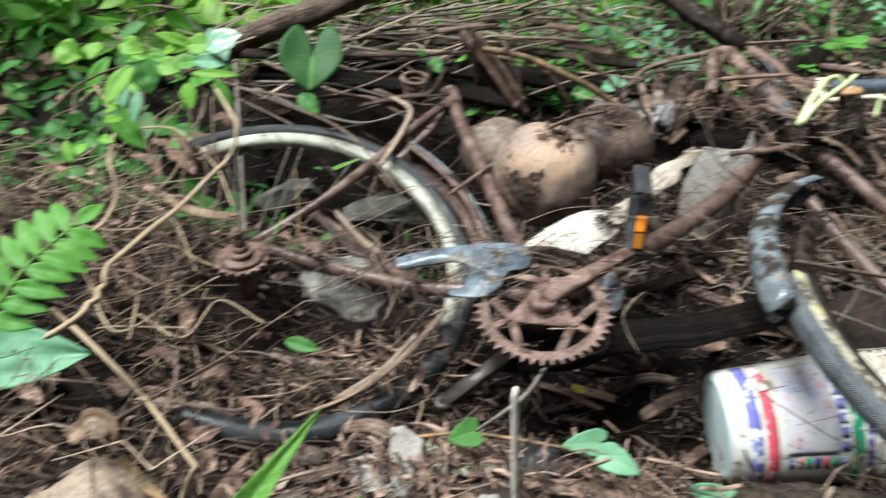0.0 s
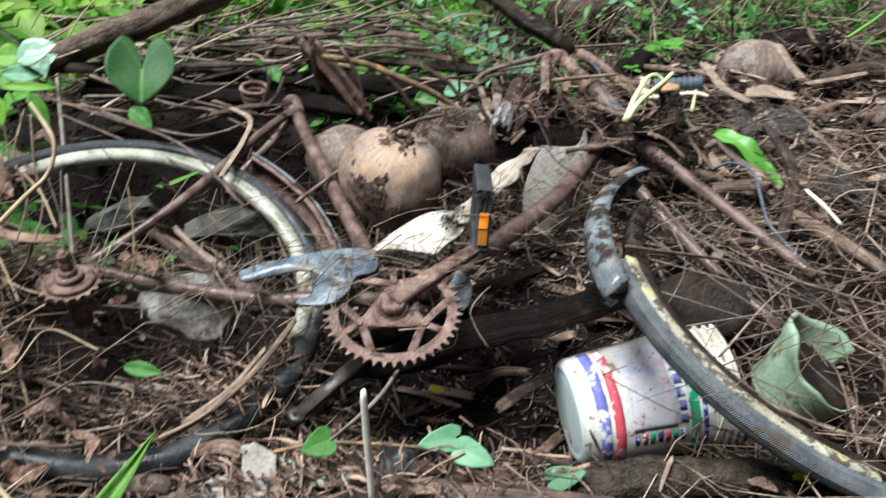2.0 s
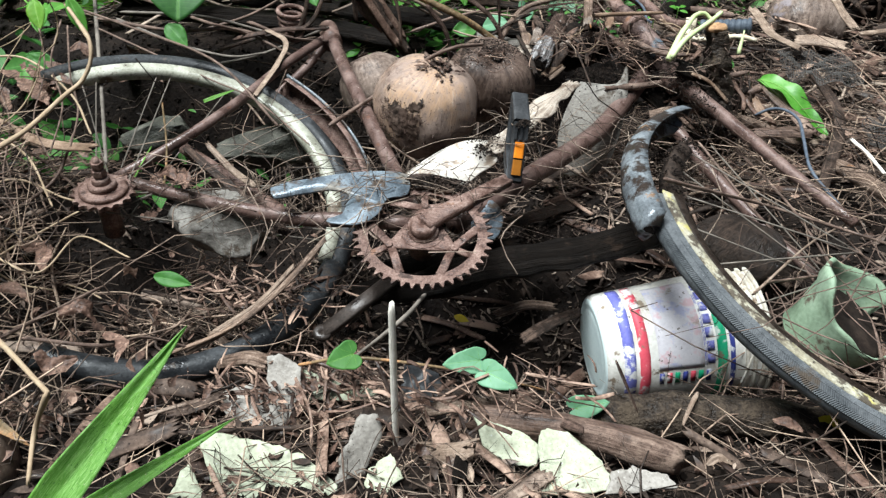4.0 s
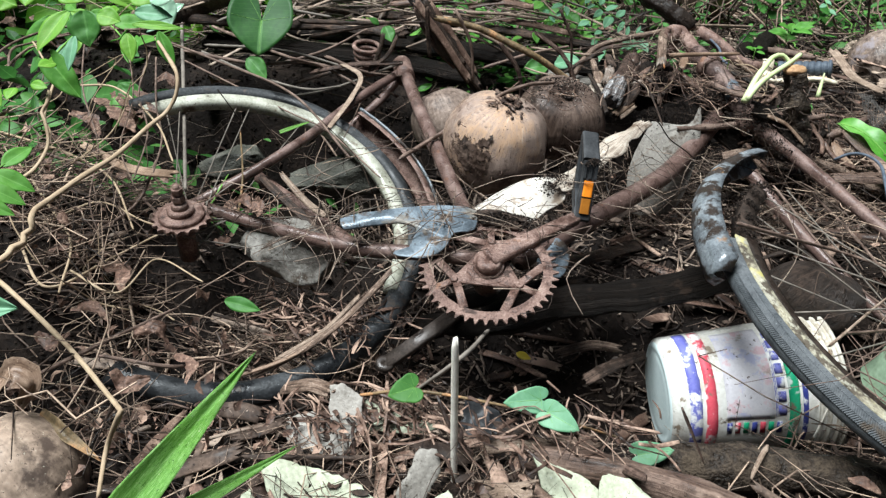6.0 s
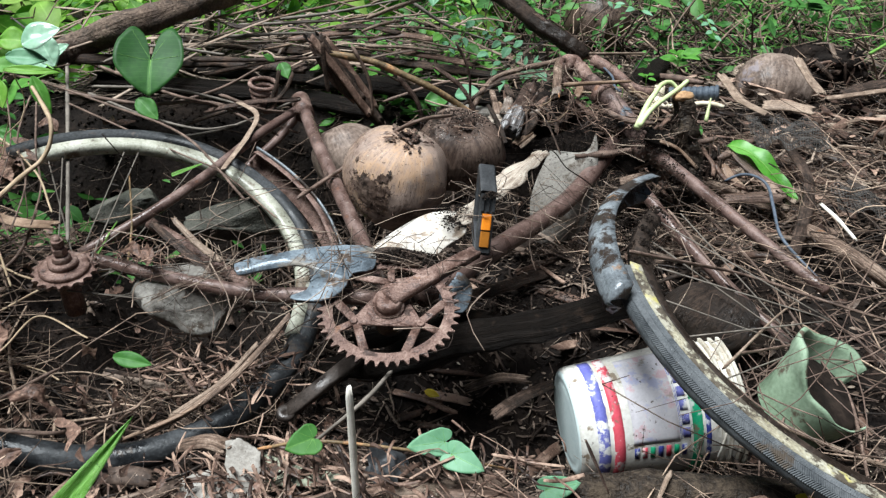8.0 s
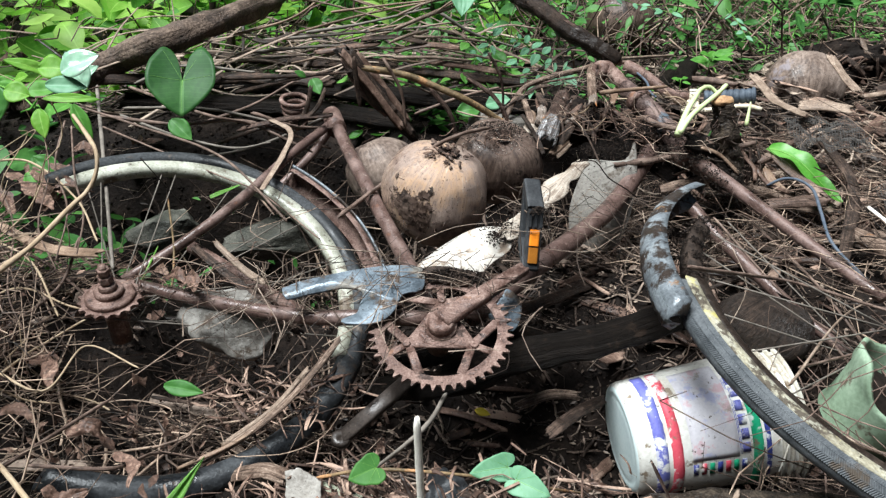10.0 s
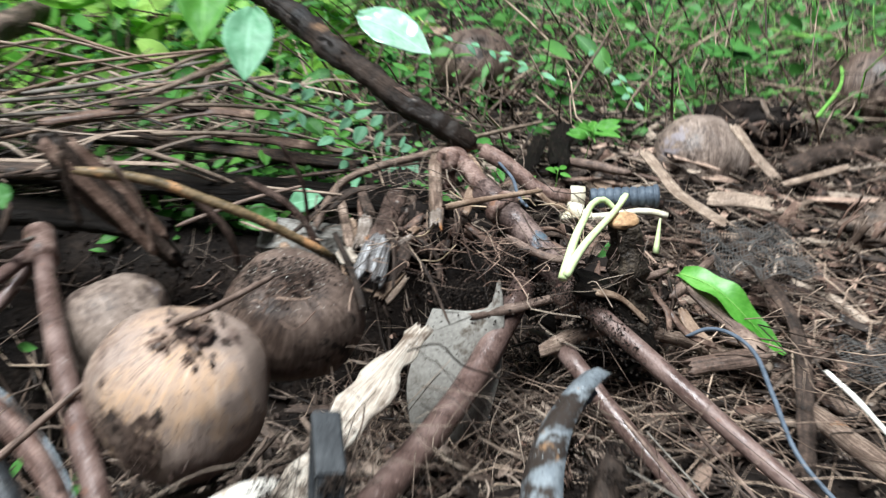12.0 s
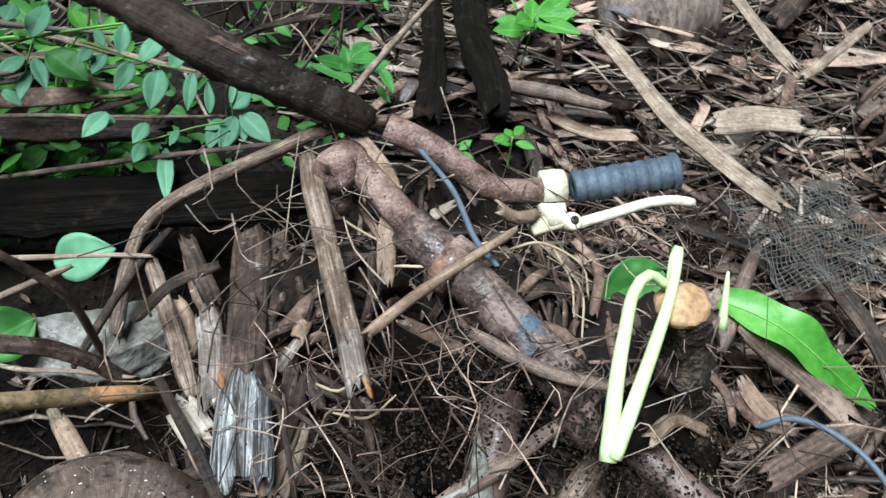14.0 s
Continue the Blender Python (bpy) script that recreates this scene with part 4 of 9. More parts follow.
    part("grip", ring(g0, g1 - g0, 0.0, [(r, f * span) for r, f in outline], seg=28), M_GRIP, bars, "ribbed dark blue-grey rubber grip")
    part("brake_clamp", join(tube([(0.766, 1.461, 0.486), (0.785, 1.455, 0.487)], 0.0165, 0.0165, 16, rough=0.12), bar((0.77, 1.449, 0.48), (0.768, 1.432, 0.468), 0.024, 0.019, 0.014, (0, -0.4, 0.9)), bar((0.776, 1.434, 0.47), (0.745, 1.437, 0.466), 0.016, 0.013, 0.013, (0, -0.4, 0.9))), M_CLAMP, bars, "cream corroded brake lever clamp")
    part("pivot", disc((0.779, 1.427, 0.472), (0, -0.5, 0.86), 0.0085, 0.013, 16), M_CLAMP, bars)
    part("pivot_screw", disc((0.779, 1.4235, 0.4785), (0, -0.5, 0.86), 0.0038, 0.003, 10), M_DARKMETAL, bars, "dark screw head")
    part("brake_lever", tube([(0.782, 1.425, 0.47), (0.816, 1.421, 0.474), (0.851, 1.414, 0.482), (0.876, 1.407, 0.482), (0.89, 1.401, 0.479)], 0.0052, 0.0046, 12), M_CLAMP, bars, "cream alloy brake lever")

    # chainring, cranks and pedal
    rc, rn = Vector((0.246, 0.816, 0.387)), Vector((-0.02, -0.27, 0.962))
    n, u, v = disc_axes(rn)
    crank = part("chainring", join(toothed_ring(rc, rn, 0.0945, 0.0865, 0.0735, 44, 0.0032), ring(rc, rn, 0.024, [(-0.012, -0.003), (0.003, -0.003), (0.004, 0.003), (-0.012, 0.003)], seg=40)), M_RUST, o, "rusted toothed chainring with forked arms", smooth=False)
    part("spider", disc(rc, rn, 0.027, 0.005, 40, 0.97), M_RUST, crank)
    for node in (30, 151, 271):
        d = u * math.cos(radians(node)) + v * math.sin(radians(node))
        part("arm", bar(rc + d * 0.012, rc + d * 0.053, 0.034, 0.012, 0.0046, rn), M_RUST, crank)
        far = u * math.cos(radians(node + 120)) + v * math.sin(radians(node + 120))
        part("arm", bar(rc + d * 0.047, rc + far * 0.047, 0.011, 0.011, 0.0042, rn), M_RUST, crank)
        for turn, w in ((-39, 0.0105), (2, 0.009), (41, 0.0105)):
            e = u * math.cos(radians(node + turn)) + v * math.sin(radians(node + turn))
            part("arm", bar(rc + d * 0.047, rc + e * 0.0745, w, w * 1.15, 0.0038, rn), M_RUST, crank)
        part("bolt", disc(rc + d * 0.05 + n * 0.003, rn, 0.0055, 0.004, 8), M_RUST, crank)
    part("bottom_bracket", tube([rc - n * 0.045 + Vector((0, 0.02, 0)), rc + n * 0.012], 0.021, 0.021, 20), M_RUST, o, "rusted bottom bracket shell")
    part("crank_hub", disc(rc + n * 0.012, rn, 0.0175, 0.018), M_RUST, o)
    part("crank_arm", join(bar(rc + n * 0.02, (0.368, 0.928, 0.412), 0.026, 0.019, 0.013, rn)), M_RUST, o, "rusted steel crank arm")
    part("crank_arm", join(bar((0.215, 0.815, 0.32), (0.115, 0.739, 0.275), 0.021, 0.019, 0.011, (0, -0.3, 0.95)), disc((0.115, 0.739, 0.275), (0.1, -0.35, 0.93), 0.0125, 0.012, 20)), M_DARKMETAL, o, "dark dirty crank arm pointing down")
    pb, pt = Vector((0.377, 0.927, 0.412)), Vector((0.385, 0.963, 0.488))
    face = Vector((0.1, -0.86, 0.5))
    pedal = part("pedal", join(bar(pb, pt, 0.021, 0.022, 0.012, face), bar(pb + Vector((0, 0.05, 0.02)), pt + Vector((0, 0.05, 0.02)), 0.022, 0.023, 0.01, face), bar(pb, pb + Vector((0, 0.05, 0.02)), 0.024, 0.024, 0.012, (0.1, 0.4, 0.9)), bar(pt, pt + Vector((0, 0.05, 0.02)), 0.024, 0.024, 0.012, (0.1, 0.4, 0.9))), M_BLACKPLASTIC, o, "black plastic pedal on edge", smooth=False)
    fwd = (face - (pt - pb).normalized() * face.dot((pt - pb).normalized())).normalized()
    for a, b, plastic in ((0.1, 0.36, M_AMBER), (0.39, 0.66, M_ORANGE)):
        part("reflector", bar(pb.lerp(pt, a) + fwd * 0.0065, pb.lerp(pt, b) + fwd * 0.0065, 0.0135, 0.0135, 0.006, face), plastic, pedal, "orange plastic reflector", smooth=False)
    for off in (-0.008, 0.0, 0.008):
        s = (pt - pb).cross(fwd).normalized() * off
        part("ridge", bar(pb.lerp(pt, 0.7) + fwd * 0.0075 + s, pb.lerp(pt, 0.98) + fwd * 0.0075 + s, 0.004, 0.004, 0.004, face), M_BLACKPLASTIC, pedal, smooth=False)

    # chain guard
    part("chain_guard", plate((0.149, 0.861, 0.409), (-0.02, -0.27, 0.962), [(0.118, -0.016), (0.087, -0.032), (0.025, -0.052), (-0.031, -0.063), (-0.071, -0.057), (-0.073, -0.02), (-0.047, -0.009), (-0.041, 0.011), (-0.029, 0.032), (-0.011, 0.043), (0.024, 0.043), (0.029, 0.036), (0.011, 0.026), (0.008, 0.009), (0.006, -0.007), (0.012, -0.016), (0.035, -0.019), (0.073, -0.008), (0.108, 0.003)], 0.002), M_GUARD, o, "blue-grey painted chain guard plate with rust")
    part("chain_guard_end", plate((0.349, 0.864, 0.354), (-0.02, -0.3, 0.95), [(0.035, -0.05), (0.013, -0.071), (-0.002, -0.065), (-0.012, -0.044), (-0.009, -0.016), (0.001, 0.004), (0.023, -0.0), (0.034, -0.017)], 0.002), M_GUARD, o, "eight-sided end of the chain guard")

    # rear wheel
    c, rnorm = (-0.161, 0.964, 0.344), (0.203, -0.355, 0.912)
    box = [(-0.010, -0.007), (-0.004, -0.0115), (0.011, -0.0115), (0.011, 0.0115), (-0.004, 0.0115), (-0.010, 0.007)]
    wheel = part("rear_rim", ring(c, rnorm, 0.272, box, 138, 286, seg=90), M_RIM, o, "dull pale alloy rim")
    part("rear_tyre", ring(c, rnorm, 0.2925, [(0.0145 * math.cos(a), 0.0145 * math.sin(a)) for a in [2 * math.pi * k / 14 for k in range(14)]], 136, 288, seg=90, wobble=0.003), M_TYRE, wheel, "perished dark grey tyre")
    part("sagging_tyre", ring(c, rnorm, 0.289, [(0.019 * math.cos(a), 0.0175 * math.sin(a)) for a in [2 * math.pi * k / 16 for k in range(16)]], 44, 139, seg=70, wobble=0.005, taper=0.04), M_TYREBLACK, wheel, "black sagging length of tyre")
    trough = [(0.0, 0.024), (0.012, 0.019), (0.019, 0.008), (0.019, -0.008), (0.012, -0.019), (0.0, -0.024), (0.0, -0.0225), (0.0105, -0.0175), (0.0175, -0.0075), (0.0175, 0.0075), (0.0105, 0.0175), (0.0, 0.0225)]
    cover = part("mudguard_arc", ring(c, rnorm, 0.325, trough, 166, 214, seg=40, wobble=0.004, taper=0.03), M_RUST, o, "rusted length of the rear mudguard")
    part("edge_strip", ring(c, rnorm, 0.344, [(0.002, 0.01), (0.002, 0.018), (-0.001, 0.018), (-0.001, 0.01)], 166, 214, seg=40, wobble=0.004), M_FENDER, cover, "blue-grey painted edge")
    n, u, v = disc_axes(rnorm)
    hc = Vector(hub)
    for k in range(28):
        if not 130 < 360 * k / 28 < 286:
            continue
        a = radians(360 * k / 28 + (4 if k % 2 else -4))
        d = u * math.cos(a) + v * math.sin(a)
        t = u * math.cos(a + 1.4 * (1 if k % 4 < 2 else -1)) + v * math.sin(a + 1.4 * (1 if k % 4 < 2 else -1))
        part("spoke", tube([hc + t * 0.016 + n * (0.02 if k % 2 else -0.03), Vector(c) + d * 0.262], 0.0011, 0.0011, 5, step=0.05), M_TWIG_GREY, wheel)
    fdir = (Vector(axle) - hc).normalized()
    rear_hub = part("hub", tube([hc - fdir * 0.04, hc + fdir * 0.035], 0.015, 0.015, 16), M_RUST, o, "rusted rear hub")
    part("freewheel", toothed_ring(hc + fdir * 0.036, fdir, 0.045, 0.0395, 0.012, 18, 0.005), M_RUST, rear_hub, "rusted toothed freewheel", smooth=False)
    part("freewheel_body", join(disc(hc + fdir * 0.041, fdir, 0.034, 0.009, 28, 0.9), disc(hc + fdir * 0.049, fdir, 0.02, 0.01, 24, 0.85), disc(hc + fdir * 0.057, fdir, 0.013, 0.012, 12, 0.9)), M_RUST, rear_hub, "stepped rusted freewheel body")
    part("axle", tube([hc, Vector(axle) + fdir * 0.012], 0.005, 0.005, 10), M_RUST, rear_hub)
    part("nut", join(disc(Vector(axle) - fdir * 0.012, fdir, 0.0105, 0.01, 6, 0.95), disc(Vector(axle) + fdir * 0.001, fdir, 0.009, 0.009, 6, 0.95)), M_RUST, rear_hub, smooth=False)

    # front wheel with its loose tyre and mudguard
    fc, fn = (0.848, 0.833, 0.337), (0.328, -0.145, 0.934)
    front = part("front_rim", ring(fc, fn, 0.277, [(-0.012, -0.008), (-0.004, -0.0125), (0.012, -0.0125), (0.012, 0.0125), (-0.004, 0.0125), (-0.012, 0.008)], 258, 380, seg=90, wobble=0.004), M_ROTLOG, o, "corroded muddy rim")
    tyre = part("front_tyre", ring(fc, fn, 0.309, [(0.0158 * math.cos(a), 0.0158 * math.sin(a)) for a in [2 * math.pi * k / 16 for k in range(16)]], 294, 392, seg=100, wobble=0.003), M_TREAD, front, "worn grey tyre with a chevron tread")
    part("sidewall", ring(fc, fn, 0.300, [(-0.004, 0.009), (0.006, 0.0135), (0.007, 0.017), (-0.01, 0.0165), (-0.017, 0.010)], 293, 372, seg=120, wobble=0.006), M_TYREWALL, tyre, "yellowed peeling sidewall")
    n, u, v = disc_axes(fn)
    lug = []
    for k in range(150):
        a0 = radians(300 + 72 * k / 150)
        for sgn, base in ((1, 8), (-1, 34), (1, 60)):
            b0, b1 = radians(base), radians(base + 26)
            def on(a, b, r=0.0163):
                return Vector(fc) + (u * math.cos(a) + v * math.sin(a)) * (0.309 + r * math.cos(b)) + n * (r * math.sin(b))
            lug.append(bar(on(a0, b0), on(a0 + sgn * 0.011, b1), 0.0036, 0.0036, 0.0026, n))
    tread = part("tread", join(*lug), M_TREAD, tyre, "raised chevron tread", smooth=False)
    tread["kind"] = "stuff"
    for k in range(24):
        if not 235 < 360 * k / 24 < 345:
            continue
        a = radians(360 * k / 24)
        d = u * math.cos(a) + v * math.sin(a)
        part("spoke", tube([Vector(fc) + n * (0.03 if k % 2 else -0.03), Vector(fc) + d * 0.27], 0.0011, 0.0011, 5, step=0.06), M_TWIG_GREY, front)
    arc = [(-0.004, 0.027), (0.011, 0.021), (0.018, 0.008), (0.018, -0.008), (0.011, -0.021), (-0.004, -0.027), (-0.004, -0.0255), (0.0095, -0.0195), (0.0165, -0.0075), (0.0165, 0.0075), (0.0095, 0.0195), (-0.004, 0.0255)]
    guard = part("front_mudguard", ring(fc, fn, 0.332, arc, 240, 305.5, seg=56, wobble=0.008, taper=0.025), M_FENDER, o, "grey-blue muddy mudguard")
    n, u, v = disc_axes(fn)
    for angle in (298.5, 302.5):
        part("mudguard_rib", ring(fc, fn, 0.333, [(dr + 0.0016, dn * 0.98) for dr, dn in arc[:6]] + [(dr - 0.0005, dn * 0.98) for dr, dn in reversed(arc[:6])], angle, angle + 1.2, seg=4), M_RUST, guard)
    part("mudguard_bolt", disc((0.522, 0.836, 0.452), (-0.4, -0.4, 0.8), 0.008, 0.01, 8), M_RUST, guard)
    part("rear_mudguard", plate((0.255, 0.99, 0.396), (-0.16, -0.43, 0.89), [(0.046, 0.022), (0.028, 0.0), (0.005, -0.026), (-0.033, -0.062), (-0.075, -0.075), (-0.094, -0.045), (-0.076, -0.013), (-0.06, 0.014), (-0.018, 0.013), (0.018, 0.016)], 0.002, -0.3), M_WHITE, o, "white muddy mudguard piece")
    part("rear_mudguard_end", band([(0.338, 1.0, 0.422), (0.39, 1.06, 0.436), (0.445, 1.13, 0.45), (0.504, 1.2, 0.465)], 0.032, 0.45, 0.0015, (-0.3, -0.45, 0.85), 0.7, 5), M_TORN, o, "torn dirty mudguard end")
    part("saddle_plate", plate((0.532, 1.262, 0.443), (-0.15, -0.93, 0.35), [(0.004, 0.005), (-0.06, 0.003), (-0.077, -0.03), (-0.084, 0.036), (-0.076, 0.107), (-0.055, 0.161), (0.012, 0.176), (0.031, 0.119), (0.026, 0.067)], 0.003, -0.5), M_SHARD, o, "grey dusty curved plastic plate")
    return o


bicycle()


# ---- coconuts ----
def coconut(centre, size, crown, mat, label, seed, rot=None):
    """An old coconut in its husk: three soft ridges, a sunken crown with scales, a rough skin."""
    o = thing("coconut", label, "coconut", (centre[0], centre[1], centre[2] - size[2]), "old coconuts")
    turn = Vector(crown).to_track_quat("Z", "Y").to_matrix()
    c = Vector(centre)

    def skin(p):
        a, z = math.atan2(p.y, p.x), p.z
        r = 1 + 0.035 * math.cos(3 * a + seed) * (1 - z * z) - 0.17 * math.exp(-((1 - z) / 0.07)) + 0.06 * noise.noise(p * 1.6 + Vector((seed, 0, 0)))
        r += 0.010 * noise.noise(Vector((math.cos(a) * 9, math.sin(a) * 9, z * 1.5 + seed))) + 0.012 * noise.noise(p * 9 + Vector((0, seed, 0)))
        q = turn @ (p * r)
        return c + Vector((q.x * size[0], q.y * size[1], q.z * size[2]))

    v, f = ball(48, 84)
    part("husk", ([skin(p) for p in v], f, [(0.12 * abs(math.atan2(p.y, p.x)), 0.3 * p.z) for p in v]), mat, o)
    rnd = random.Random(seed)
    if rot:
        way, reach = Vector(rot).normalized(), 0.42
        v, f = ball(120, 200)
        out = [skin(p) for p in v]
        keep = []
        for g in f:
            mid = out[g[0]] - c
            if mid.angle(way) < reach + 0.3 * noise.noise(mid * 38) + 0.25 * noise.noise(mid * 95) + 0.15 * noise.noise(mid * 260):
                keep.append(g)
        used = sorted({i for g in keep for i in g})
        index = {i: k for k, i in enumerate(used)}
        part("rotten_patch", ([out[i] + (out[i] - c).normalized() * (0.001 + 0.0022 * rnd.random()) for i in used], [tuple(index[i] for i in g) for g in keep]), M_COCODARK, o, "dark rotten fibrous patch")
        for _ in range(60):
            d = (way + Vector((rnd.gauss(0, 0.3), rnd.gauss(0, 0.3), rnd.gauss(0, 0.3)))).normalized()
            q = c + Vector((d.x * size[0], d.y * size[1], d.z * size[2])) * 1.01
            e = Vector((rnd.gauss(0, 1), rnd.gauss(0, 1), rnd.gauss(0, 1))).normalized() * 0.012
            part("fibre", tube([q, q + d * 0.004 + e * 0.5, q + e], 0.0005, 0.0003, 4), M_HUSK, o)
    if rot:
        top = turn @ Vector((0, 0, 1))
        for _ in range(46):
            a, r = rnd.uniform(0, 2 * math.pi), rnd.uniform(0.1, 0.55)
            d = (top + (turn @ Vector((math.cos(a), math.sin(a), 0))) * r).normalized()
            q = c + Vector((d.x * size[0], d.y * size[1], d.z * size[2])) * (0.93 + 0.12 * r)
            e = (turn @ Vector((math.cos(a + rnd.gauss(0, 0.6)), math.sin(a + rnd.gauss(0, 0.6)), 0))) * rnd.uniform(0.005, 0.016)
            part("husk_flake", band([q - e * 0.5, q + top * rnd.uniform(0.0, 0.004), q + e * 0.5], rnd.uniform(0.0015, 0.006), 0.5, 0.0006, d, 0.8, rnd.randrange(9999)), (M_HUSK, M_SPLINTER, M_COCODARK)[_ % 3], o)
    scale = [c + Vector([s * k for s, k in zip(turn @ Vector((0, 0, 0.9)), size)])]
    for k in range(6):
        a = 2 * math.pi * k / 6 + rnd.random() * 0.5
        d = turn @ Vector((math.cos(a), math.sin(a), 0))
        tip = scale[0] + d * size[0] * rnd.uniform(0.12, 0.26) + (turn @ Vector((0, 0, 1))) * 0.004
        part("crown_scale", leaf_shape(scale[0] + d * 0.004, tip, size[0] * 0.2, turn @ Vector((0, 0, 1)), droop=0.1, seed=k), M_HUSK, o)
    return o


coconut((0.252, 1.172, 0.42), (0.089, 0.089, 0.088), (0.25, -0.15, 0.93), M_COCOTAN, "big tan coconut with a dark rotten patch beside the frame", 1, (-0.5, -0.8, 0.05))
coconut((0.365, 1.30, 0.418), (0.083, 0.083, 0.078), (0.1, -0.4, 0.9), M_COCODARK, "muddy brown coconut behind the tan one", 2)
coconut((0.155, 1.365, 0.378), (0.07, 0.072, 0.066), (-0.4, 0.3, 0.8), M_COCOFAR, "weathered coconut half hidden by the seat tube", 3)
coconut((1.18, 1.81, 0.395), (0.091, 0.09, 0.088), (0.2, 0.9, 0.35), M_COCOFAR, "pale brown mottled coconut lying in dry litter", 4)
coconut((-0.265, 0.49, 0.277), (0.083, 0.083, 0.076), (-0.5, 0.3, 0.8), M_COCO, "smooth pale brown coconut at the foot of the bank", 5)
coconut((1.75, 2.05, 0.46), (0.1, 0.1, 0.095), (0.2, 0.5, 0.8), M_COCODARK, "dark weathered coconut in the grass", 6)
coconut((0.85, 2.35, 0.44), (0.1, 0.1, 0.09), (0.2, 0.5, 0.8), M_COCODARK, "dark weathered coconut in the grass", 7)


# ---- the paint pail ----
def pail():
    base, axis, length = Vector((0.505, 0.815, 0.192)), Vector((0.975, 0.085, 0.12)).normalized(), 0.228
    o = thing("paint_pail", "dirty white plastic paint pail lying on its side", "pail", (0.6, 0.82, 0.1))
    up = (Vector((-0.1, -0.75, 0.65)) - axis * axis.dot(Vector((-0.1, -0.75, 0.65)))).normalized()
    side = axis.cross(up)

    def radius(s):
        return 0.0795 + 0.016 * s

    def at(s, a, lift=0.0):
        return base + axis * (s * length) + (up * math.cos(a) + side * math.sin(a)) * (radius(s) + lift)

    def revolve(profile, seg=64):
        verts, faces, m = [], [], len(profile)
        for k in range(seg):
            a = 2 * math.pi * k / seg
            for s, r in profile:
                verts.append(base + axis * (s * length) + (up * math.cos(a) + side * math.sin(a)) * r)
        for k in range(seg):
            for j in range(m - 1):
                p, q = k * m + j, ((k + 1) % seg) * m + j
                faces.append((p, p + 1, q + 1, q))
        return verts, faces

    part("body", revolve([(0.02, 0.0), (0.012, 0.06), (0.0, 0.066), (0.0, 0.071), (0.006, 0.0755), (0.02, 0.0785), (0.045, 0.0802), (0.5, radius(0.5)), (0.93, radius(0.93)), (1.0, radius(1.0)), (1.0, radius(1) - 0.002), (0.5, radius(0.5) - 0.0022), (0.04, 0.0765), (0.03, 0.0)]), M_PAIL, o)
    part("bottom", revolve([(-0.006, 0.0), (-0.004, 0.05), (-0.002, 0.0585), (0.001, 0.061), (-0.004, 0.066), (-0.004, 0.0705), (0.004, 0.0745), (0.016, 0.0775), (0.02, 0.074)]), M_PAILEND, o, "white pail bottom with bluish sky light in its colour")
    for s0, r in ((0.84, 0.0045), (0.885, 0.006), (0.94, 0.0055), (0.985, 0.006)):
        part("rim_ring", revolve([(s0, radius(s0) - 0.001), (s0, radius(s0) + r), (s0 + 0.018, radius(s0) + r), (s0 + 0.018, radius(s0) - 0.001)]), M_PAILRIM, o, "yellow-stained ribbed rim")

    def patch(name, s0, s1, a0, a1, mat, label="", lift=0.0012, ragged=0.0):
        n, m = max(2, int((a1 - a0) / 5)), max(2, int((s1 - s0) / 0.05) + 1)
        verts, faces = [], []
        for layer in (0, 1):
            for i in range(n + 1):
                for j in range(m + 1):
                    a = radians(a0 + (a1 - a0) * i / n)
                    e = ragged * noise.noise((i * 0.8, j * 3.0, s0 * 40)) if j in (0, m) else 0
                    verts.append(at(s0 + (s1 - s0) * j / m + e, a, lift - 0.002 * layer))
        w, k = m + 1, (n + 1) * (m + 1)
        for i in range(n):
            for j in range(m):
                p = i * w + j
                faces.append((p, p + w, p + w + 1, p + 1))
        rim = [j for j in range(w)] + [i * w + m for i in range(1, n + 1)] + [n * w + j for j in range(m - 1, -1, -1)] + [i * w for i in range(n - 1, 0, -1)]
        for p, q in zip(rim, rim[1:] + rim[:1]):
            faces.append((p, q, q + k, p + k))
        return part(name, (verts, faces), mat, o, label)

    patch("stripe", 0.105, 0.175, -75, 100, M_INKBLUE, "worn blue stripe", ragged=0.006)
    patch("stripe", 0.2, 0.262, -75, 100, M_INKRED, "worn red stripe", ragged=0.004)
    patch("stripe", 0.672, 0.732, -75, 100, M_INKGREEN, "green stripe", ragged=0.003)
    patch("stripe", 0.75, 0.778, -75, 100, M_INKNAVY, "navy stripe", ragged=0.003)
    inks = (M_INKNAVY, M_INKRED, M_INKGREEN, M_INKNAVY, M_INKRED, M_INKGREEN, M_INKNAVY)
    for k in range(7):
        s = 0.318 + 0.0475 * k
        patch("square", s, s + 0.028, 33, 45, inks[k], "small printed square")
    for k in range(7):
        patch("lettering_bar", 0.61, 0.655, -54 + 12 * k, -45.5 + 12 * k, M_INKBLUE, "blue printed letter bar")
    patch("print_field", 0.315, 0.59, -62, 30, M_INKPALE, "faded lavender field of small print", 0.0003)
    for s in (0.594, 0.602):
        patch("print_line", s, s + 0.003, -40, 28, M_INKBLUE, "thin blue line of print", 0.0008)
    part("handle", tube([at(0.86, radians(95), 0.006), at(0.80, radians(75), 0.012), at(0.80, radians(40), 0.014), at(0.9, radians(10), 0.012)], 0.0016, 0.0016, 6), M_PAILRIM, o, "thin wire handle")
    return o


pail()


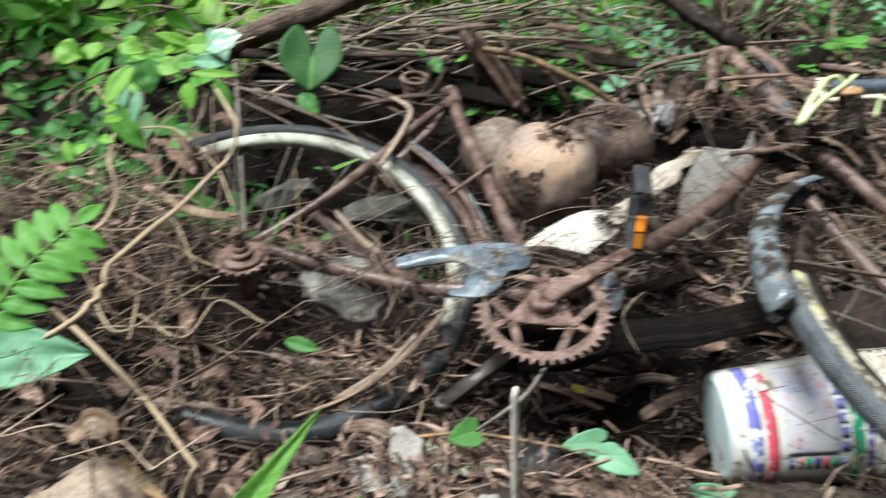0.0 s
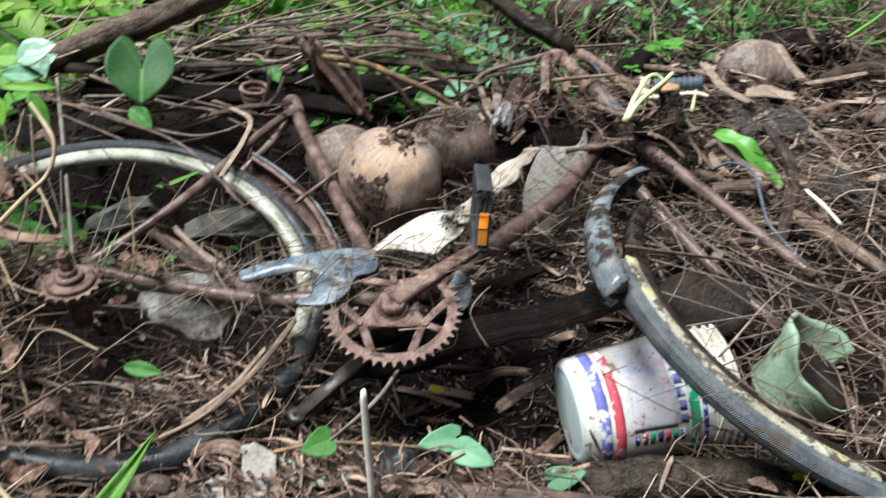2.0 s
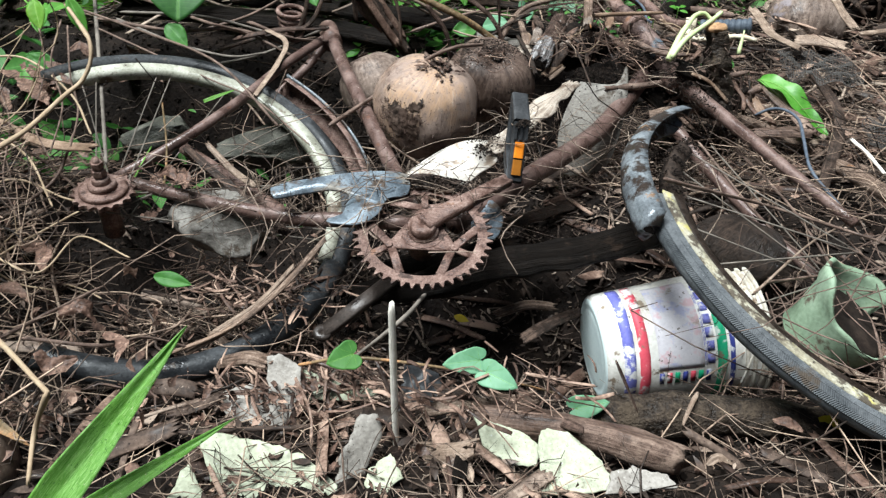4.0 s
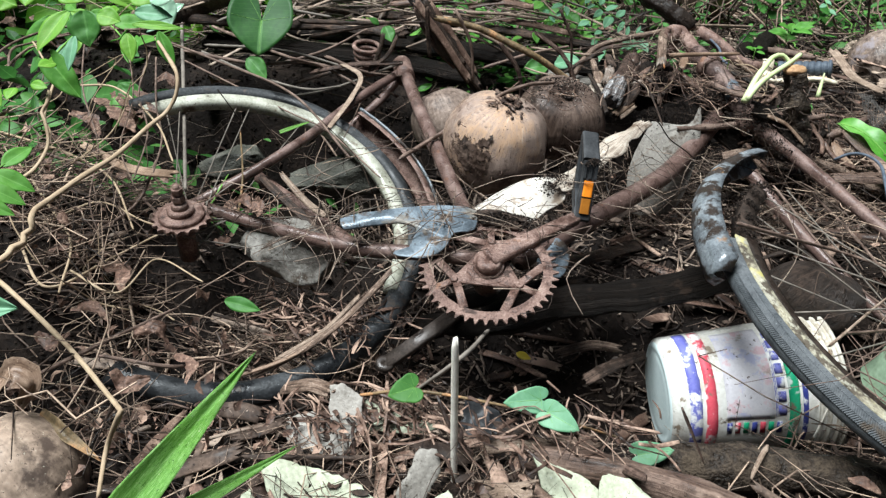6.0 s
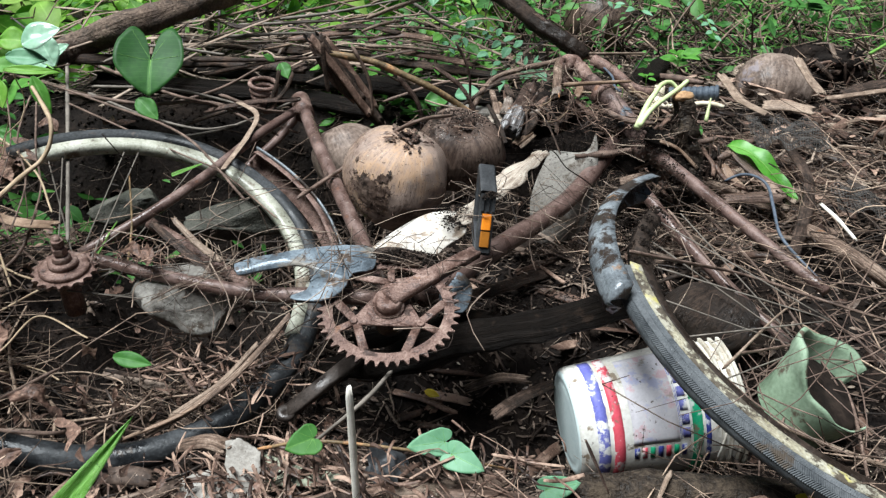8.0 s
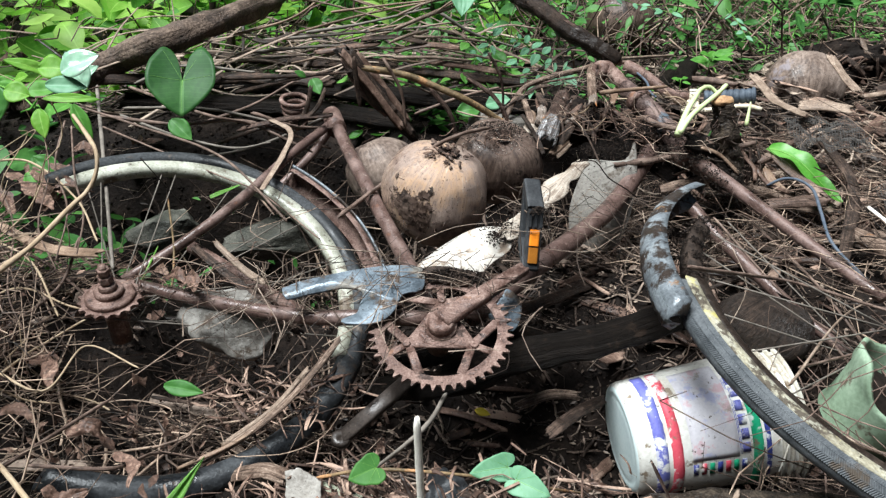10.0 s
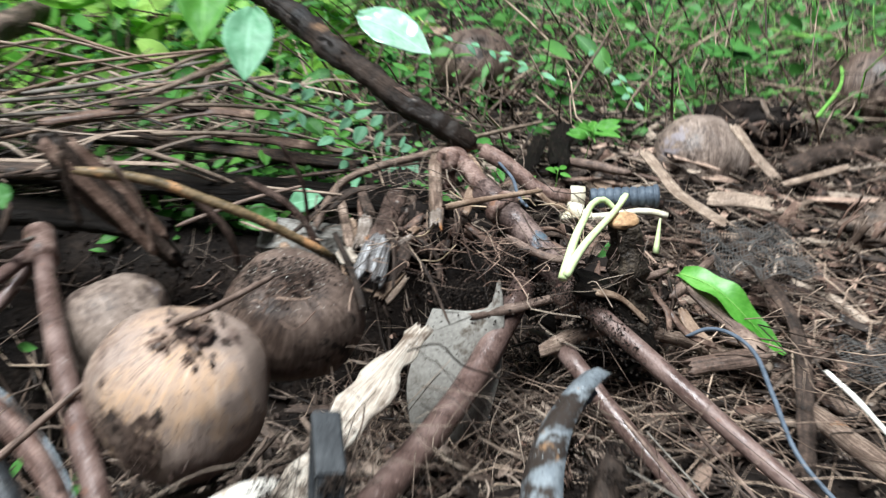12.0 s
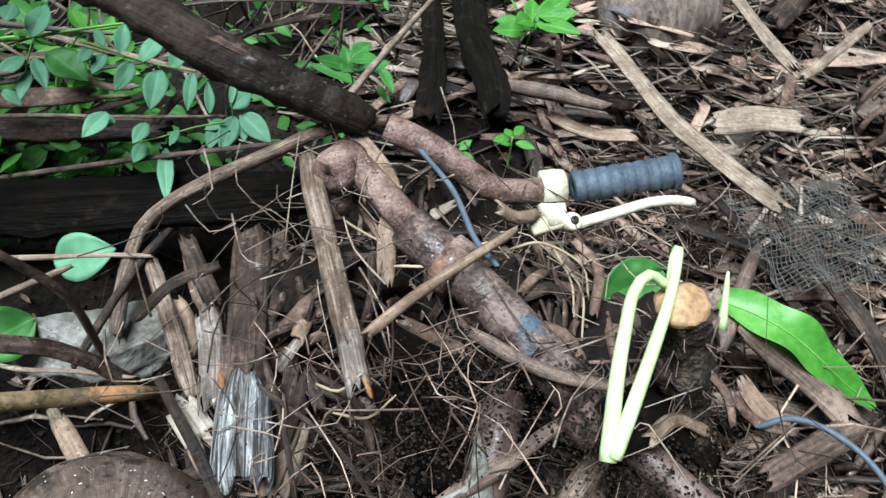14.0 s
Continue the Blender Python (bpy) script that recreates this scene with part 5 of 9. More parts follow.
# ---- broken pot ----
def broken_pot():
    o = thing("plant_pot", "broken pale green plastic pot lying in twigs", "plant pot", (0.82, 0.76, 0.27))
    c, axis = Vector((0.80, 0.745, 0.285)), Vector((0.42, -0.22, 0.88)).normalized()
    side = axis.cross(Vector((0, 1, 0))).normalized()
    fwd = axis.cross(side)
    seg, m = 48, 10
    verts, faces = [], []
    for layer in (0, 1):
        for k in range(seg + 1):
            a = radians(212 + 278 * k / seg)
            top = 0.075 + 0.015 * noise.noise((math.cos(a) * 1.6, math.sin(a) * 1.6, 4.0)) - 0.03 * max(0, math.sin(a))
            for j in range(m + 1):
                h = -0.02 + (top + 0.02) * j / m
                r = 0.056 + 0.2 * max(0, h) - 0.0025 * layer + (0.004 if h > 0.055 and layer == 0 else 0)
                verts.append(c + axis * h + (side * math.cos(a) + fwd * math.sin(a)) * r)
    w, k0 = m + 1, (seg + 1) * (m + 1)
    for k in range(seg):
        for j in range(m):
            p = k * w + j
            faces += [(p, p + w, p + w + 1, p + 1), (k0 + p, k0 + p + 1, k0 + p + w + 1, k0 + p + w)]
        p = k * w + m
        faces.append((p, p + w, k0 + p + w, k0 + p))
    for p0 in (0, seg * w):
        for j in range(m):
            faces.append((p0 + j, p0 + j + 1, k0 + p0 + j + 1, k0 + p0 + j))
    part("wall", (verts, faces), M_POT, o)
    part("soil", disc(c + axis * 0.03, axis, 0.058, 0.02, 30), M_CRUMB, o, "dark soil left in the pot")
    return o


broken_pot()


# ---- nets, spring, bulb ----
def net(centre, u, v, nu, nv, label):
    c, u, v = Vector(centre), Vector(u), Vector(v)
    nor = u.cross(v).normalized()
    o = thing("plastic_net", label, "net", centre, "net scraps")

    def q(i, j):
        return c + u * (i / nu - 0.5) + v * (j / nv - 0.5) + nor * 0.02 * noise.noise((i * 0.18, j * 0.22, centre[0] * 9))
    rows = [tube([q(i, j) for i in range(nu + 1)], 0.0005, 0.0005, 4, step=1) for j in range(nv + 1)]
    cols = [tube([q(i, j) for j in range(nv + 1)], 0.0005, 0.0005, 4, step=1) for i in range(nu + 1)]
    mesh = part("mesh", join(*rows, *cols), M_NET, o)
    mesh["kind"] = "stuff"
    return o


net((1.05, 1.14, 0.405), (0.075, -0.01, 0.0), (0.0, 0.06, 0.015), 18, 14, "scrap of black plastic net on the litter")
net((1.0, 1.345, 0.45), (0.13, -0.03, 0.0), (0.02, 0.11, 0.015), 30, 26, "larger scrap of dark plastic net on the litter")
single("saddle_spring", join(*[ring((-0.016, 1.46, 0.44 + 0.012 * k), (0.1, -0.15, 1), 0.018 + 0.002 * k, [(0.0045 * math.cos(a), 0.0045 * math.sin(a)) for a in [math.pi * i / 4 for i in range(8)]], seg=28) for k in range(5)]), M_RUST, "rusted coil spring of a saddle", "spring")


def corm(buds):
    """A hairy brown corm standing in the litter, its top cut to pale orange flesh, with two bent stalks."""
    o = thing("sprouting_corm", "hairy brown corm with a cut orange top and stalks", "plant", (0.785, 1.262, 0.4))
    body = tube([(0.79, 1.256, 0.385), (0.779, 1.262, 0.43), (0.768, 1.27, 0.485), (0.759, 1.277, 0.535)], 0.025, 0.0185, 26, 0.006, 1.3)
    part("body", body, M_DIRTLOG, o)
    v, f = ball(16, 24)
    way = Vector((-0.14, 0.13, 0.98)).to_track_quat("Z", "Y")
    top = []
    for p in v:
        q = Vector((p.x * 0.0195, p.y * 0.0185, p.z * 0.009)) * (1 + 0.14 * noise.noise(p * 2.5) + 0.08 * noise.noise(p * 7))
        top.append(Vector((0.758, 1.278, 0.538)) + way @ q)
    part("cut_top", (top, f), M_BULB, o, "cut pale orange flesh")
    part("stalk", tube([(0.753, 1.29, 0.546), (0.738, 1.297, 0.558), (0.72, 1.289, 0.556), (0.703, 1.27, 0.543), (0.687, 1.25, 0.53), (0.664, 1.215, 0.5)], 0.0034, 0.0058, 12), M_STALK, o, "pale cream-green bent stalk")
    part("stalk", tube([(0.754, 1.29, 0.546), (0.766, 1.305, 0.555), (0.773, 1.309, 0.557), (0.742, 1.277, 0.548), (0.692, 1.235, 0.529), (0.667, 1.214, 0.504)], 0.003, 0.0052, 12), M_STALK, o, "pale cream-green bent stalk")
    for q, d in buds:
        q, d = Vector(q), Vector(d)
        part("bud", tube([q, q.lerp(d, 0.4), q.lerp(d, 0.8), d], 0.004, 0.001, 10), M_STALK, o, "small pale green bud")
    rnd = random.Random(12)
    for _ in range(70):
        h, a = rnd.uniform(0, 1), rnd.uniform(0, 2 * math.pi)
        q = Vector((0.79, 1.256, 0.39)).lerp(Vector((0.76, 1.277, 0.53)), h) + Vector((math.cos(a), math.sin(a), 0)) * (0.026 - 0.008 * h)
        d = Vector((math.cos(a), math.sin(a), rnd.uniform(-0.8, 0.6))) * rnd.uniform(0.006, 0.02)
        part("root_hair", tube([q, q + d * 0.6 + Vector((0, 0, -0.002)), q + d], 0.0006, 0.0003, 4), M_TWIG, o)
    return o



# ---- loose things ----
# vines and stems at the shaded edge
stick("upright_stem", [(-0.432, 1.56, 0.489), (-0.307, 1.212, 0.445), (-0.212, 0.945, 0.414)], 0.004, 0.0028, M_TWIG_GREY, "thin grey upright stem beside the rear hub")
strip("straw_blade", [(-0.463, 1.124, 0.398), (-0.338, 1.03, 0.404), (-0.227, 0.956, 0.434)], 0.016, M_STRAW, "orange-tan dried blade across the twigs")
stick("vine", [(-0.501, 0.842, 0.334), (-0.364, 0.728, 0.354), (-0.244, 0.629, 0.358), (-0.084, 0.443, 0.449)], 0.0035, 0.00245, M_VINE, "pale tan vine stem hanging over the bank")
stick("vine", [(-0.084, 0.443, 0.449), (-0.112, 0.451, 0.393), (-0.105, 0.407, 0.372)], 0.003, 0.0021, M_VINE, "pale tan vine stem hanging over the bank")
stick("cut_stick", [(0.213, 0.563, 0.46), (0.2155, 0.563, 0.36), (0.219, 0.563, 0.25)], 0.0038, 0.004, M_BONEWOOD, "pale stripped stick stuck upright in the soil")
strip("bent_straw", [(-0.059, 1.413, 0.467), (-0.012, 1.349, 0.465), (-0.017, 1.268, 0.451), (-0.035, 1.144, 0.44)], 0.011, M_PALE, "bent pale straw beside the rear wheel", curl=0.1, thick=0.001)
stick("thin_twig", [(-0.353, 1.356, 0.475), (-0.128, 1.207, 0.446), (-0.032, 1.133, 0.439), (0.069, 1.029, 0.411)], 0.0018, 0.00126, M_TWIG, "thin brown twig over the rear wheel")
stick("dry_twig", [(-0.541, 1.129, 0.373), (-0.396, 1.093, 0.35), (-0.251, 0.967, 0.33)], 0.003, 0.0021, M_TWIG, "thin brown dry twig in the tangle")
stick("dry_twig", [(-0.407, 0.933, 0.307), (-0.32, 0.987, 0.355), (-0.293, 1.038, 0.414)], 0.003, 0.0021, M_TWIG, "thin brown dry twig in the tangle")
stick("dry_twig", [(-0.292, 0.57, 0.342), (-0.247, 0.641, 0.339), (-0.186, 0.786, 0.309)], 0.003, 0.0021, M_TWIG, "thin brown dry twig in the tangle")
strip("split_wood", [(-0.075, 0.742, 0.232), (0.01, 0.772, 0.277), (0.062, 0.799, 0.317), (0.112, 0.84, 0.364)], 0.0095, M_WEATHER, "split wood strip lying on the tyre", curl=0.5)
strip("split_wood", [(-0.045, 0.76, 0.25), (0.02, 0.786, 0.287), (0.07, 0.82, 0.33)], 0.007, M_PALE, "pale splinter lying on the tyre", curl=0.5)
strip("split_wood", [(-0.1, 0.735, 0.235), (-0.02, 0.757, 0.262), (0.03, 0.788, 0.29)], 0.005, M_STRAW, "tan splinter lying on the tyre", curl=0.5)
strip("bark_strip", [(-0.132, 1.054, 0.391), (-0.041, 0.976, 0.36), (0.054, 0.891, 0.332)], 0.014, M_BARK, "dark brown bark strip under the frame")
strip("straw_blade", [(-0.096, 1.047, 0.402), (-0.049, 1.016, 0.369), (-0.009, 0.996, 0.351)], 0.01, M_PALE, "pale dry straw blade under the frame")
strip("bark_curl", [(0.297, 0.579, 0.298), (0.35, 0.566, 0.304), (0.399, 0.555, 0.308), (0.446, 0.541, 0.31), (0.491, 0.524, 0.309), (0.544, 0.507, 0.304)], 0.04, M_BARKCURL, "thin curled piece of brown bark on the bank", curl=-0.75, thick=0.0035)
stick("rotten_log", [(0.455, 0.622, 0.252), (0.59, 0.614, 0.258), (0.686, 0.602, 0.262), (0.8, 0.585, 0.262)], 0.022, 0.025, M_DIRTLOG, "damp rotten log in front of the paint pail", rough=0.7)
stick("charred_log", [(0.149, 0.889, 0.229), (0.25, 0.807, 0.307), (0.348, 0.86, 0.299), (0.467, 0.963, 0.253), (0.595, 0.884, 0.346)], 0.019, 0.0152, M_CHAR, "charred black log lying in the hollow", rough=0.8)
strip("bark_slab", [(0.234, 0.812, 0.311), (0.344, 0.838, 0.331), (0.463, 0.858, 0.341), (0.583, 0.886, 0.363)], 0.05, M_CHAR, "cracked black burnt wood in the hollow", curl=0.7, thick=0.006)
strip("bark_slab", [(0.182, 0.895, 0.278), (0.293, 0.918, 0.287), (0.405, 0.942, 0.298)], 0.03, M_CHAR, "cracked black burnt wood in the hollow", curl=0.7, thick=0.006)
strip("bark_strip", [(0.307, 0.924, 0.325), (0.414, 1.028, 0.289), (0.538, 1.141, 0.264)], 0.024, M_BARK, "dark bark strip on bare soil")
strip("bark_strip", [(0.357, 0.862, 0.216), (0.408, 0.876, 0.226), (0.461, 0.881, 0.219)], 0.016, M_WEATHER, "pale split bark on dark soil")
strip("bark_strip", [(0.388, 0.77, 0.244), (0.436, 0.827, 0.23), (0.497, 0.887, 0.209)], 0.018, M_BARK, "brown split bark by the pail")
stick("green_stick", [(0.13, 1.425, 0.56), (0.206, 1.423, 0.546), (0.266, 1.416, 0.523), (0.33, 1.41, 0.494), (0.42, 1.425, 0.43)], 0.007, 0.006, M_OLIVE, "olive green stick over the coconuts")
stick("thin_twig", [(0.25, 0.761, 0.326), (0.216, 0.652, 0.364), (0.124, 0.679, 0.248)], 0.003, 0.0021, M_TWIG_GREY, "thin grey twig under the chainring")
stick("runner_stem", [(0.095, 0.66, 0.29), (0.171, 0.634, 0.326), (0.291, 0.634, 0.309), (0.356, 0.628, 0.297), (0.423, 0.67, 0.239)], 0.0022, 0.00154, M_OLIVE, "thin yellow-green creeper runner")
heart_leaf("creeper_leaf", (0.168, 0.61, 0.353), (0.139, 0.596, 0.351), 0.034, M_LEAF, "small heart-shaped green creeper leaf", 0.22)
heart_leaf("creeper_leaf", (0.315, 0.629, 0.33), (0.272, 0.618, 0.333), 0.032, M_LEAFPALE, "small heart-shaped pale green creeper leaf", 0.22)
heart_leaf("creeper_leaf", (0.321, 0.609, 0.33), (0.355, 0.585, 0.33), 0.033, M_LEAFPALE, "small heart-shaped pale green creeper leaf", 0.22)
heart_leaf("creeper_leaf", (0.433, 0.607, 0.275), (0.473, 0.606, 0.288), 0.03, M_LEAFPALE, "small heart-shaped green creeper leaf", 0.22)
grass = thing("grass_plant", "broad-bladed bright green grass at the bank", "grass", (-0.103, 0.416, 0.308))
part("blade", leaf_shape((-0.096, 0.367, 0.35), (0.029, 0.495, 0.486), 0.042, (0.25, -0.65, 0.75), narrow=True, fold=0.5), M_BLADE, grass)
part("blade", leaf_shape((-0.093, 0.391, 0.32), (0.064, 0.484, 0.38), 0.024, (0, -0.65, 0.75), narrow=True, fold=0.5), M_BLADE, grass)
leaf_thing("fallen_leaf", (-0.121, 0.808, 0.314), (-0.068, 0.797, 0.309), 0.022, M_LEAF, "small green leaf on the dry litter")
leaf_thing("fallen_leaf", (0.083, 0.603, 0.262), (0.132, 0.571, 0.221), 0.022, M_LEAFPALE, "narrow pale green leaf on the bank")
leaf_thing("fallen_leaf", (0.298, 0.866, 0.208), (0.32, 0.856, 0.207), 0.012, M_YELLOW, "tiny bright yellow leaf on dark soil")
leaf_thing("grass_sprig", (-0.123, 1.16, 0.422), (-0.063, 1.166, 0.445), 0.008, M_BLADE, "short green grass blade in the wheel", narrow=True)
heart_leaf("taro_leaf", (-0.215, 1.42, 0.541), (-0.211, 1.364, 0.495), 0.125, M_LEAF, "broad two-lobed green leaf by the log", 0.95, (0.1, -0.6, 0.8), 0.3)
leaf_thing("vine_leaf", (-0.234, 1.373, 0.482), (-0.194, 1.346, 0.453), 0.036, M_LEAF, "small light green vine leaf")
leaf_thing("seedling_leaf", (0.021, 1.46, 0.531), (0.037, 1.436, 0.508), 0.028, M_LEAF, "small green seedling leaf")
leaf_thing("seedling_leaf", (0.009, 1.459, 0.534), (-0.01, 1.454, 0.548), 0.014, M_LEAF, "small green seedling leaf")
stick("vine", [(-0.585, 1.101, 0.42), (-0.465, 1.074, 0.402), (-0.376, 1.038, 0.377), (-0.277, 0.892, 0.371)], 0.0022, 0.00154, M_VINE, "thin tan vine in the tangle")
stick("vine", [(-0.397, 1.309, 0.504), (-0.37, 1.18, 0.474), (-0.301, 1.042, 0.461), (-0.29, 0.95, 0.426)], 0.0018, 0.00126, M_TWIG, "thin red-brown vine hanging in the tangle")
stick("vine", [(-0.378, 1.287, 0.501), (-0.322, 1.135, 0.473), (-0.268, 1.017, 0.463), (-0.247, 0.926, 0.449)], 0.0018, 0.00126, M_TWIG, "thin red-brown vine hanging in the tangle")
stick("vine", [(-0.665, 1.194, 0.442), (-0.651, 1.324, 0.487), (-0.639, 1.501, 0.477), (-0.443, 1.426, 0.513), (-0.405, 1.509, 0.504)], 0.0026, 0.00182, M_TWIG, "brown vine arching over the log")
stick("vine", [(-0.432, 0.854, 0.362), (-0.343, 0.76, 0.352), (-0.314, 0.879, 0.326), (-0.249, 0.903, 0.356)], 0.0022, 0.00154, M_VINE, "thin tan vine in the tangle")
stick("vine", [(-0.207, 0.623, 0.357), (-0.128, 0.641, 0.332), (-0.11, 0.717, 0.281), (-0.068, 0.746, 0.241)], 0.0024, 0.00168, M_TWIG, "thin red-brown vine on the litter")
# broken slabs and stones on the bank
stone("concrete_lump", (-0.049, 0.945, 0.321), (0.08, 0.06, 0.05), M_STONE, "grey rounded concrete lump under the chainstay", 3)
stone("concrete_lump", (-0.037, 1.186, 0.328), (0.1, 0.06, 0.045), M_STONEDARK, "grey-green slab inside the rear wheel", 4)
stone("concrete_lump", (-0.246, 1.278, 0.307), (0.07, 0.05, 0.035), M_STONEDARK, "mossy grey stone inside the rear wheel", 9)
# Unidentified dark lump, only shaped with the coconut builder.
coconut((0.726, 0.915, 0.308), (0.075, 0.065, 0.055), (0.5, 0.3, 0.8), M_ROTLOG, "unidentified dark round lump behind the pail", 9)
shard((0.083, 0.623, 0.29), (0, -0.75, 0.65), [(0.022, -0.035), (0.002, -0.038), (-0.019, -0.021), (-0.021, 0.029), (-0.005, 0.045), (0.018, 0.019)], 0.006, M_CEMENT, "upright broken grey cement sheet fragment", 1)
shard((0.045, 0.607, 0.27), (0, -0.4, 0.9), [(0.038, -0.019), (0.005, -0.029), (-0.021, -0.015), (-0.044, 0.021), (-0.004, 0.026), (0.029, 0.012)], 0.006, M_CEMENT, "muddy grey cement sheet fragment", 2)
shard((0.149, 0.637, 0.275), (0, -0.4, 0.9), [(0.048, -0.025), (0.014, -0.013), (-0.029, -0.001), (-0.047, 0.005), (-0.024, 0.019), (0.039, 0.015)], 0.004, M_LICHEN, "pale green weathered sheet sliver", 3)
shard((0.08, 0.499, 0.29), (0, -0.4, 0.9), [(0.073, -0.031), (0.054, -0.038), (0.003, -0.028), (-0.04, -0.013), (-0.077, 0.015), (-0.085, 0.04), (0.02, 0.05), (0.052, 0.016)], 0.004, M_LICHEN, "large pale green weathered sheet fragment", 4)
shard((0.007, 0.469, 0.285), (0, -0.4, 0.9), [(0.006, -0.031), (-0.007, -0.013), (-0.031, 0.017), (-0.02, 0.03), (0.014, 0.025), (0.019, 0.006)], 0.004, M_LICHEN, "small grey-green sheet fragment", 5)
shard((0.182, 0.516, 0.3), (0.2, -0.7, 0.7), [(-0.005, -0.037), (-0.024, -0.034), (-0.028, -0.012), (-0.006, 0.015), (0.002, 0.032), (0.032, 0.031), (0.024, 0.005)], 0.006, M_SHARD, "upright grey sheet fragment", 6)
shard((0.206, 0.489, 0.29), (0, -0.4, 0.9), [(0.014, -0.008), (-0.008, -0.025), (-0.023, 0.001), (0.0, 0.022), (0.019, 0.01)], 0.003, M_LICHEN, "small pale green sheet chip", 7)
shard((0.346, 0.543, 0.285), (0, -0.4, 0.9), [(0.039, -0.028), (0.019, -0.028), (-0.022, -0.008), (-0.035, 0.004), (-0.031, 0.026), (0.0, 0.026), (0.029, 0.003)], 0.004, M_LICHEN, "pale green weathered sheet fragment", 8)
shard((0.413, 0.516, 0.295), (0, -0.4, 0.9), [(0.036, -0.023), (0.026, -0.032), (0.001, -0.025), (-0.014, -0.011), (-0.039, 0.018), (-0.051, 0.035), (0.04, 0.045)], 0.004, M_LICHEN, "broad pale green weathered sheet fragment", 9)
shard((0.481, 0.493, 0.29), (0, -0.4, 0.9), [(0.03, -0.004), (0.005, -0.01), (-0.03, -0.002), (-0.041, 0.012), (0.037, 0.02)], 0.005, M_CEMENT, "dirty grey sheet fragment", 10)
# logs, branches and sticks round the pile
stick("fallen_log", [(-0.554, 1.483, 0.473), (-0.48, 1.731, 0.481), (-0.309, 1.692, 0.552), (-0.168, 1.915, 0.571), (-0.062, 2.427, 0.578)], 0.031, 0.02635, M_LOG, "long brown barked log in front of the greenery", rough=0.6)
burnt_branch([(0.2, 2.0, 0.79), (0.295, 1.84, 0.737), (0.373, 1.745, 0.694), (0.445, 1.67, 0.645), (0.518, 1.605, 0.602), (0.612, 1.553, 0.549), (0.636, 1.546, 0.534)])
strip("frond_strip", [(1.179, 1.724, 0.5), (1.161, 1.622, 0.485), (1.165, 1.543, 0.465)], 0.02, M_PALE, "pale split palm strip beside the far coconut")
strip("frond_strip", [(1.02, 1.516, 0.452), (1.074, 1.502, 0.455), (1.125, 1.478, 0.452)], 0.03, M_PALE, "broad pale palm strip on the litter")
strip("frond_strip", [(1.168, 1.537, 0.46), (1.236, 1.559, 0.462), (1.341, 1.595, 0.465)], 0.012, M_PALE, "pale palm strip on the litter")
strip("frond_strip", [(0.862, 1.595, 0.45), (0.888, 1.552, 0.45), (0.934, 1.53, 0.448)], 0.016, M_STRAW, "tan palm strip on the litter")
stick("dry_stick", [(0.856, 1.292, 0.415), (0.954, 1.363, 0.431)], 0.008, 0.0056, M_TWIG, "short brown stick by the green leaf")
stick("brake_cable", [(0.847, 1.225, 0.4), (0.865, 1.216, 0.415), (0.879, 1.19, 0.425), (0.886, 1.148, 0.425), (0.872, 1.085, 0.415), (0.857, 1.012, 0.4), (0.875, 0.96, 0.38), (0.905, 0.934, 0.355)], 0.0026, 0.0026, M_CABLE, "grey-blue brake cable hanging off the fork")
stick("weathered_stick", [(0.957, 1.112, 0.361), (0.961, 0.966, 0.384), (1.025, 0.913, 0.35)], 0.013, 0.0117, M_WEATHER, "pale weathered stick with flaking bark", rough=0.4)
stick("dry_stick", [(0.733, 0.706, 0.294), (0.824, 0.668, 0.275), (0.829, 0.542, 0.352)], 0.004, 0.0028, M_PALE, "long pale dry stick by the tyre")
stick("dry_twig", [(0.541, 0.778, 0.499), (0.78, 0.954, 0.364), (0.849, 0.829, 0.394), (0.982, 0.807, 0.362)], 0.0028, 0.00196, M_TWIG, "thin reddish dry twig across the fork")
stick("dry_twig", [(0.778, 1.128, 0.381), (0.814, 0.945, 0.362), (0.846, 0.755, 0.311)], 0.0022, 0.00154, M_TWIG, "thin reddish dry twig across the fork")
stick("dry_twig", [(0.692, 1.07, 0.414), (0.775, 0.911, 0.344), (0.874, 0.837, 0.307)], 0.002, 0.0014, M_TWIG, "thin reddish dry twig across the fork")
stick("dry_twig", [(0.637, 0.665, 0.409), (0.822, 0.879, 0.353), (0.881, 0.864, 0.409)], 0.002, 0.0014, M_PALE, "thin pale dry twig by the pail")
stick("dry_twig", [(0.689, 0.74, 0.373), (0.881, 0.854, 0.315), (1.002, 0.825, 0.358)], 0.0022, 0.00154, M_TWIG, "thin reddish dry twig across the fork")
stick("dry_twig", [(0.793, 0.865, 0.333), (0.796, 0.774, 0.32), (0.749, 0.697, 0.289)], 0.002, 0.0014, M_TWIG, "thin reddish dry twig across the fork")
stick("dry_twig", [(0.859, 0.841, 0.305), (0.859, 0.743, 0.3), (0.82, 0.613, 0.286)], 0.003, 0.0021, M_TWIG, "thin reddish dry twig across the fork")
stick("dry_twig", [(0.908, 0.845, 0.33), (0.937, 0.796, 0.313), (0.996, 0.801, 0.325)], 0.002, 0.0014, M_TWIG, "thin reddish dry twig across the fork")
strip("bark_strip", [(1.012, 1.39, 0.431), (1.007, 1.236, 0.401), (0.918, 1.064, 0.364), (0.875, 1.014, 0.361)], 0.022, M_BARK, "dark curled bark strip by the cable", curl=0.8)
strip("frond_plank", [(1.288, 1.691, 0.422), (1.431, 1.755, 0.435), (1.625, 1.821, 0.429)], 0.035, M_BARK, "brown frond sheath on the litter", curl=0.8)
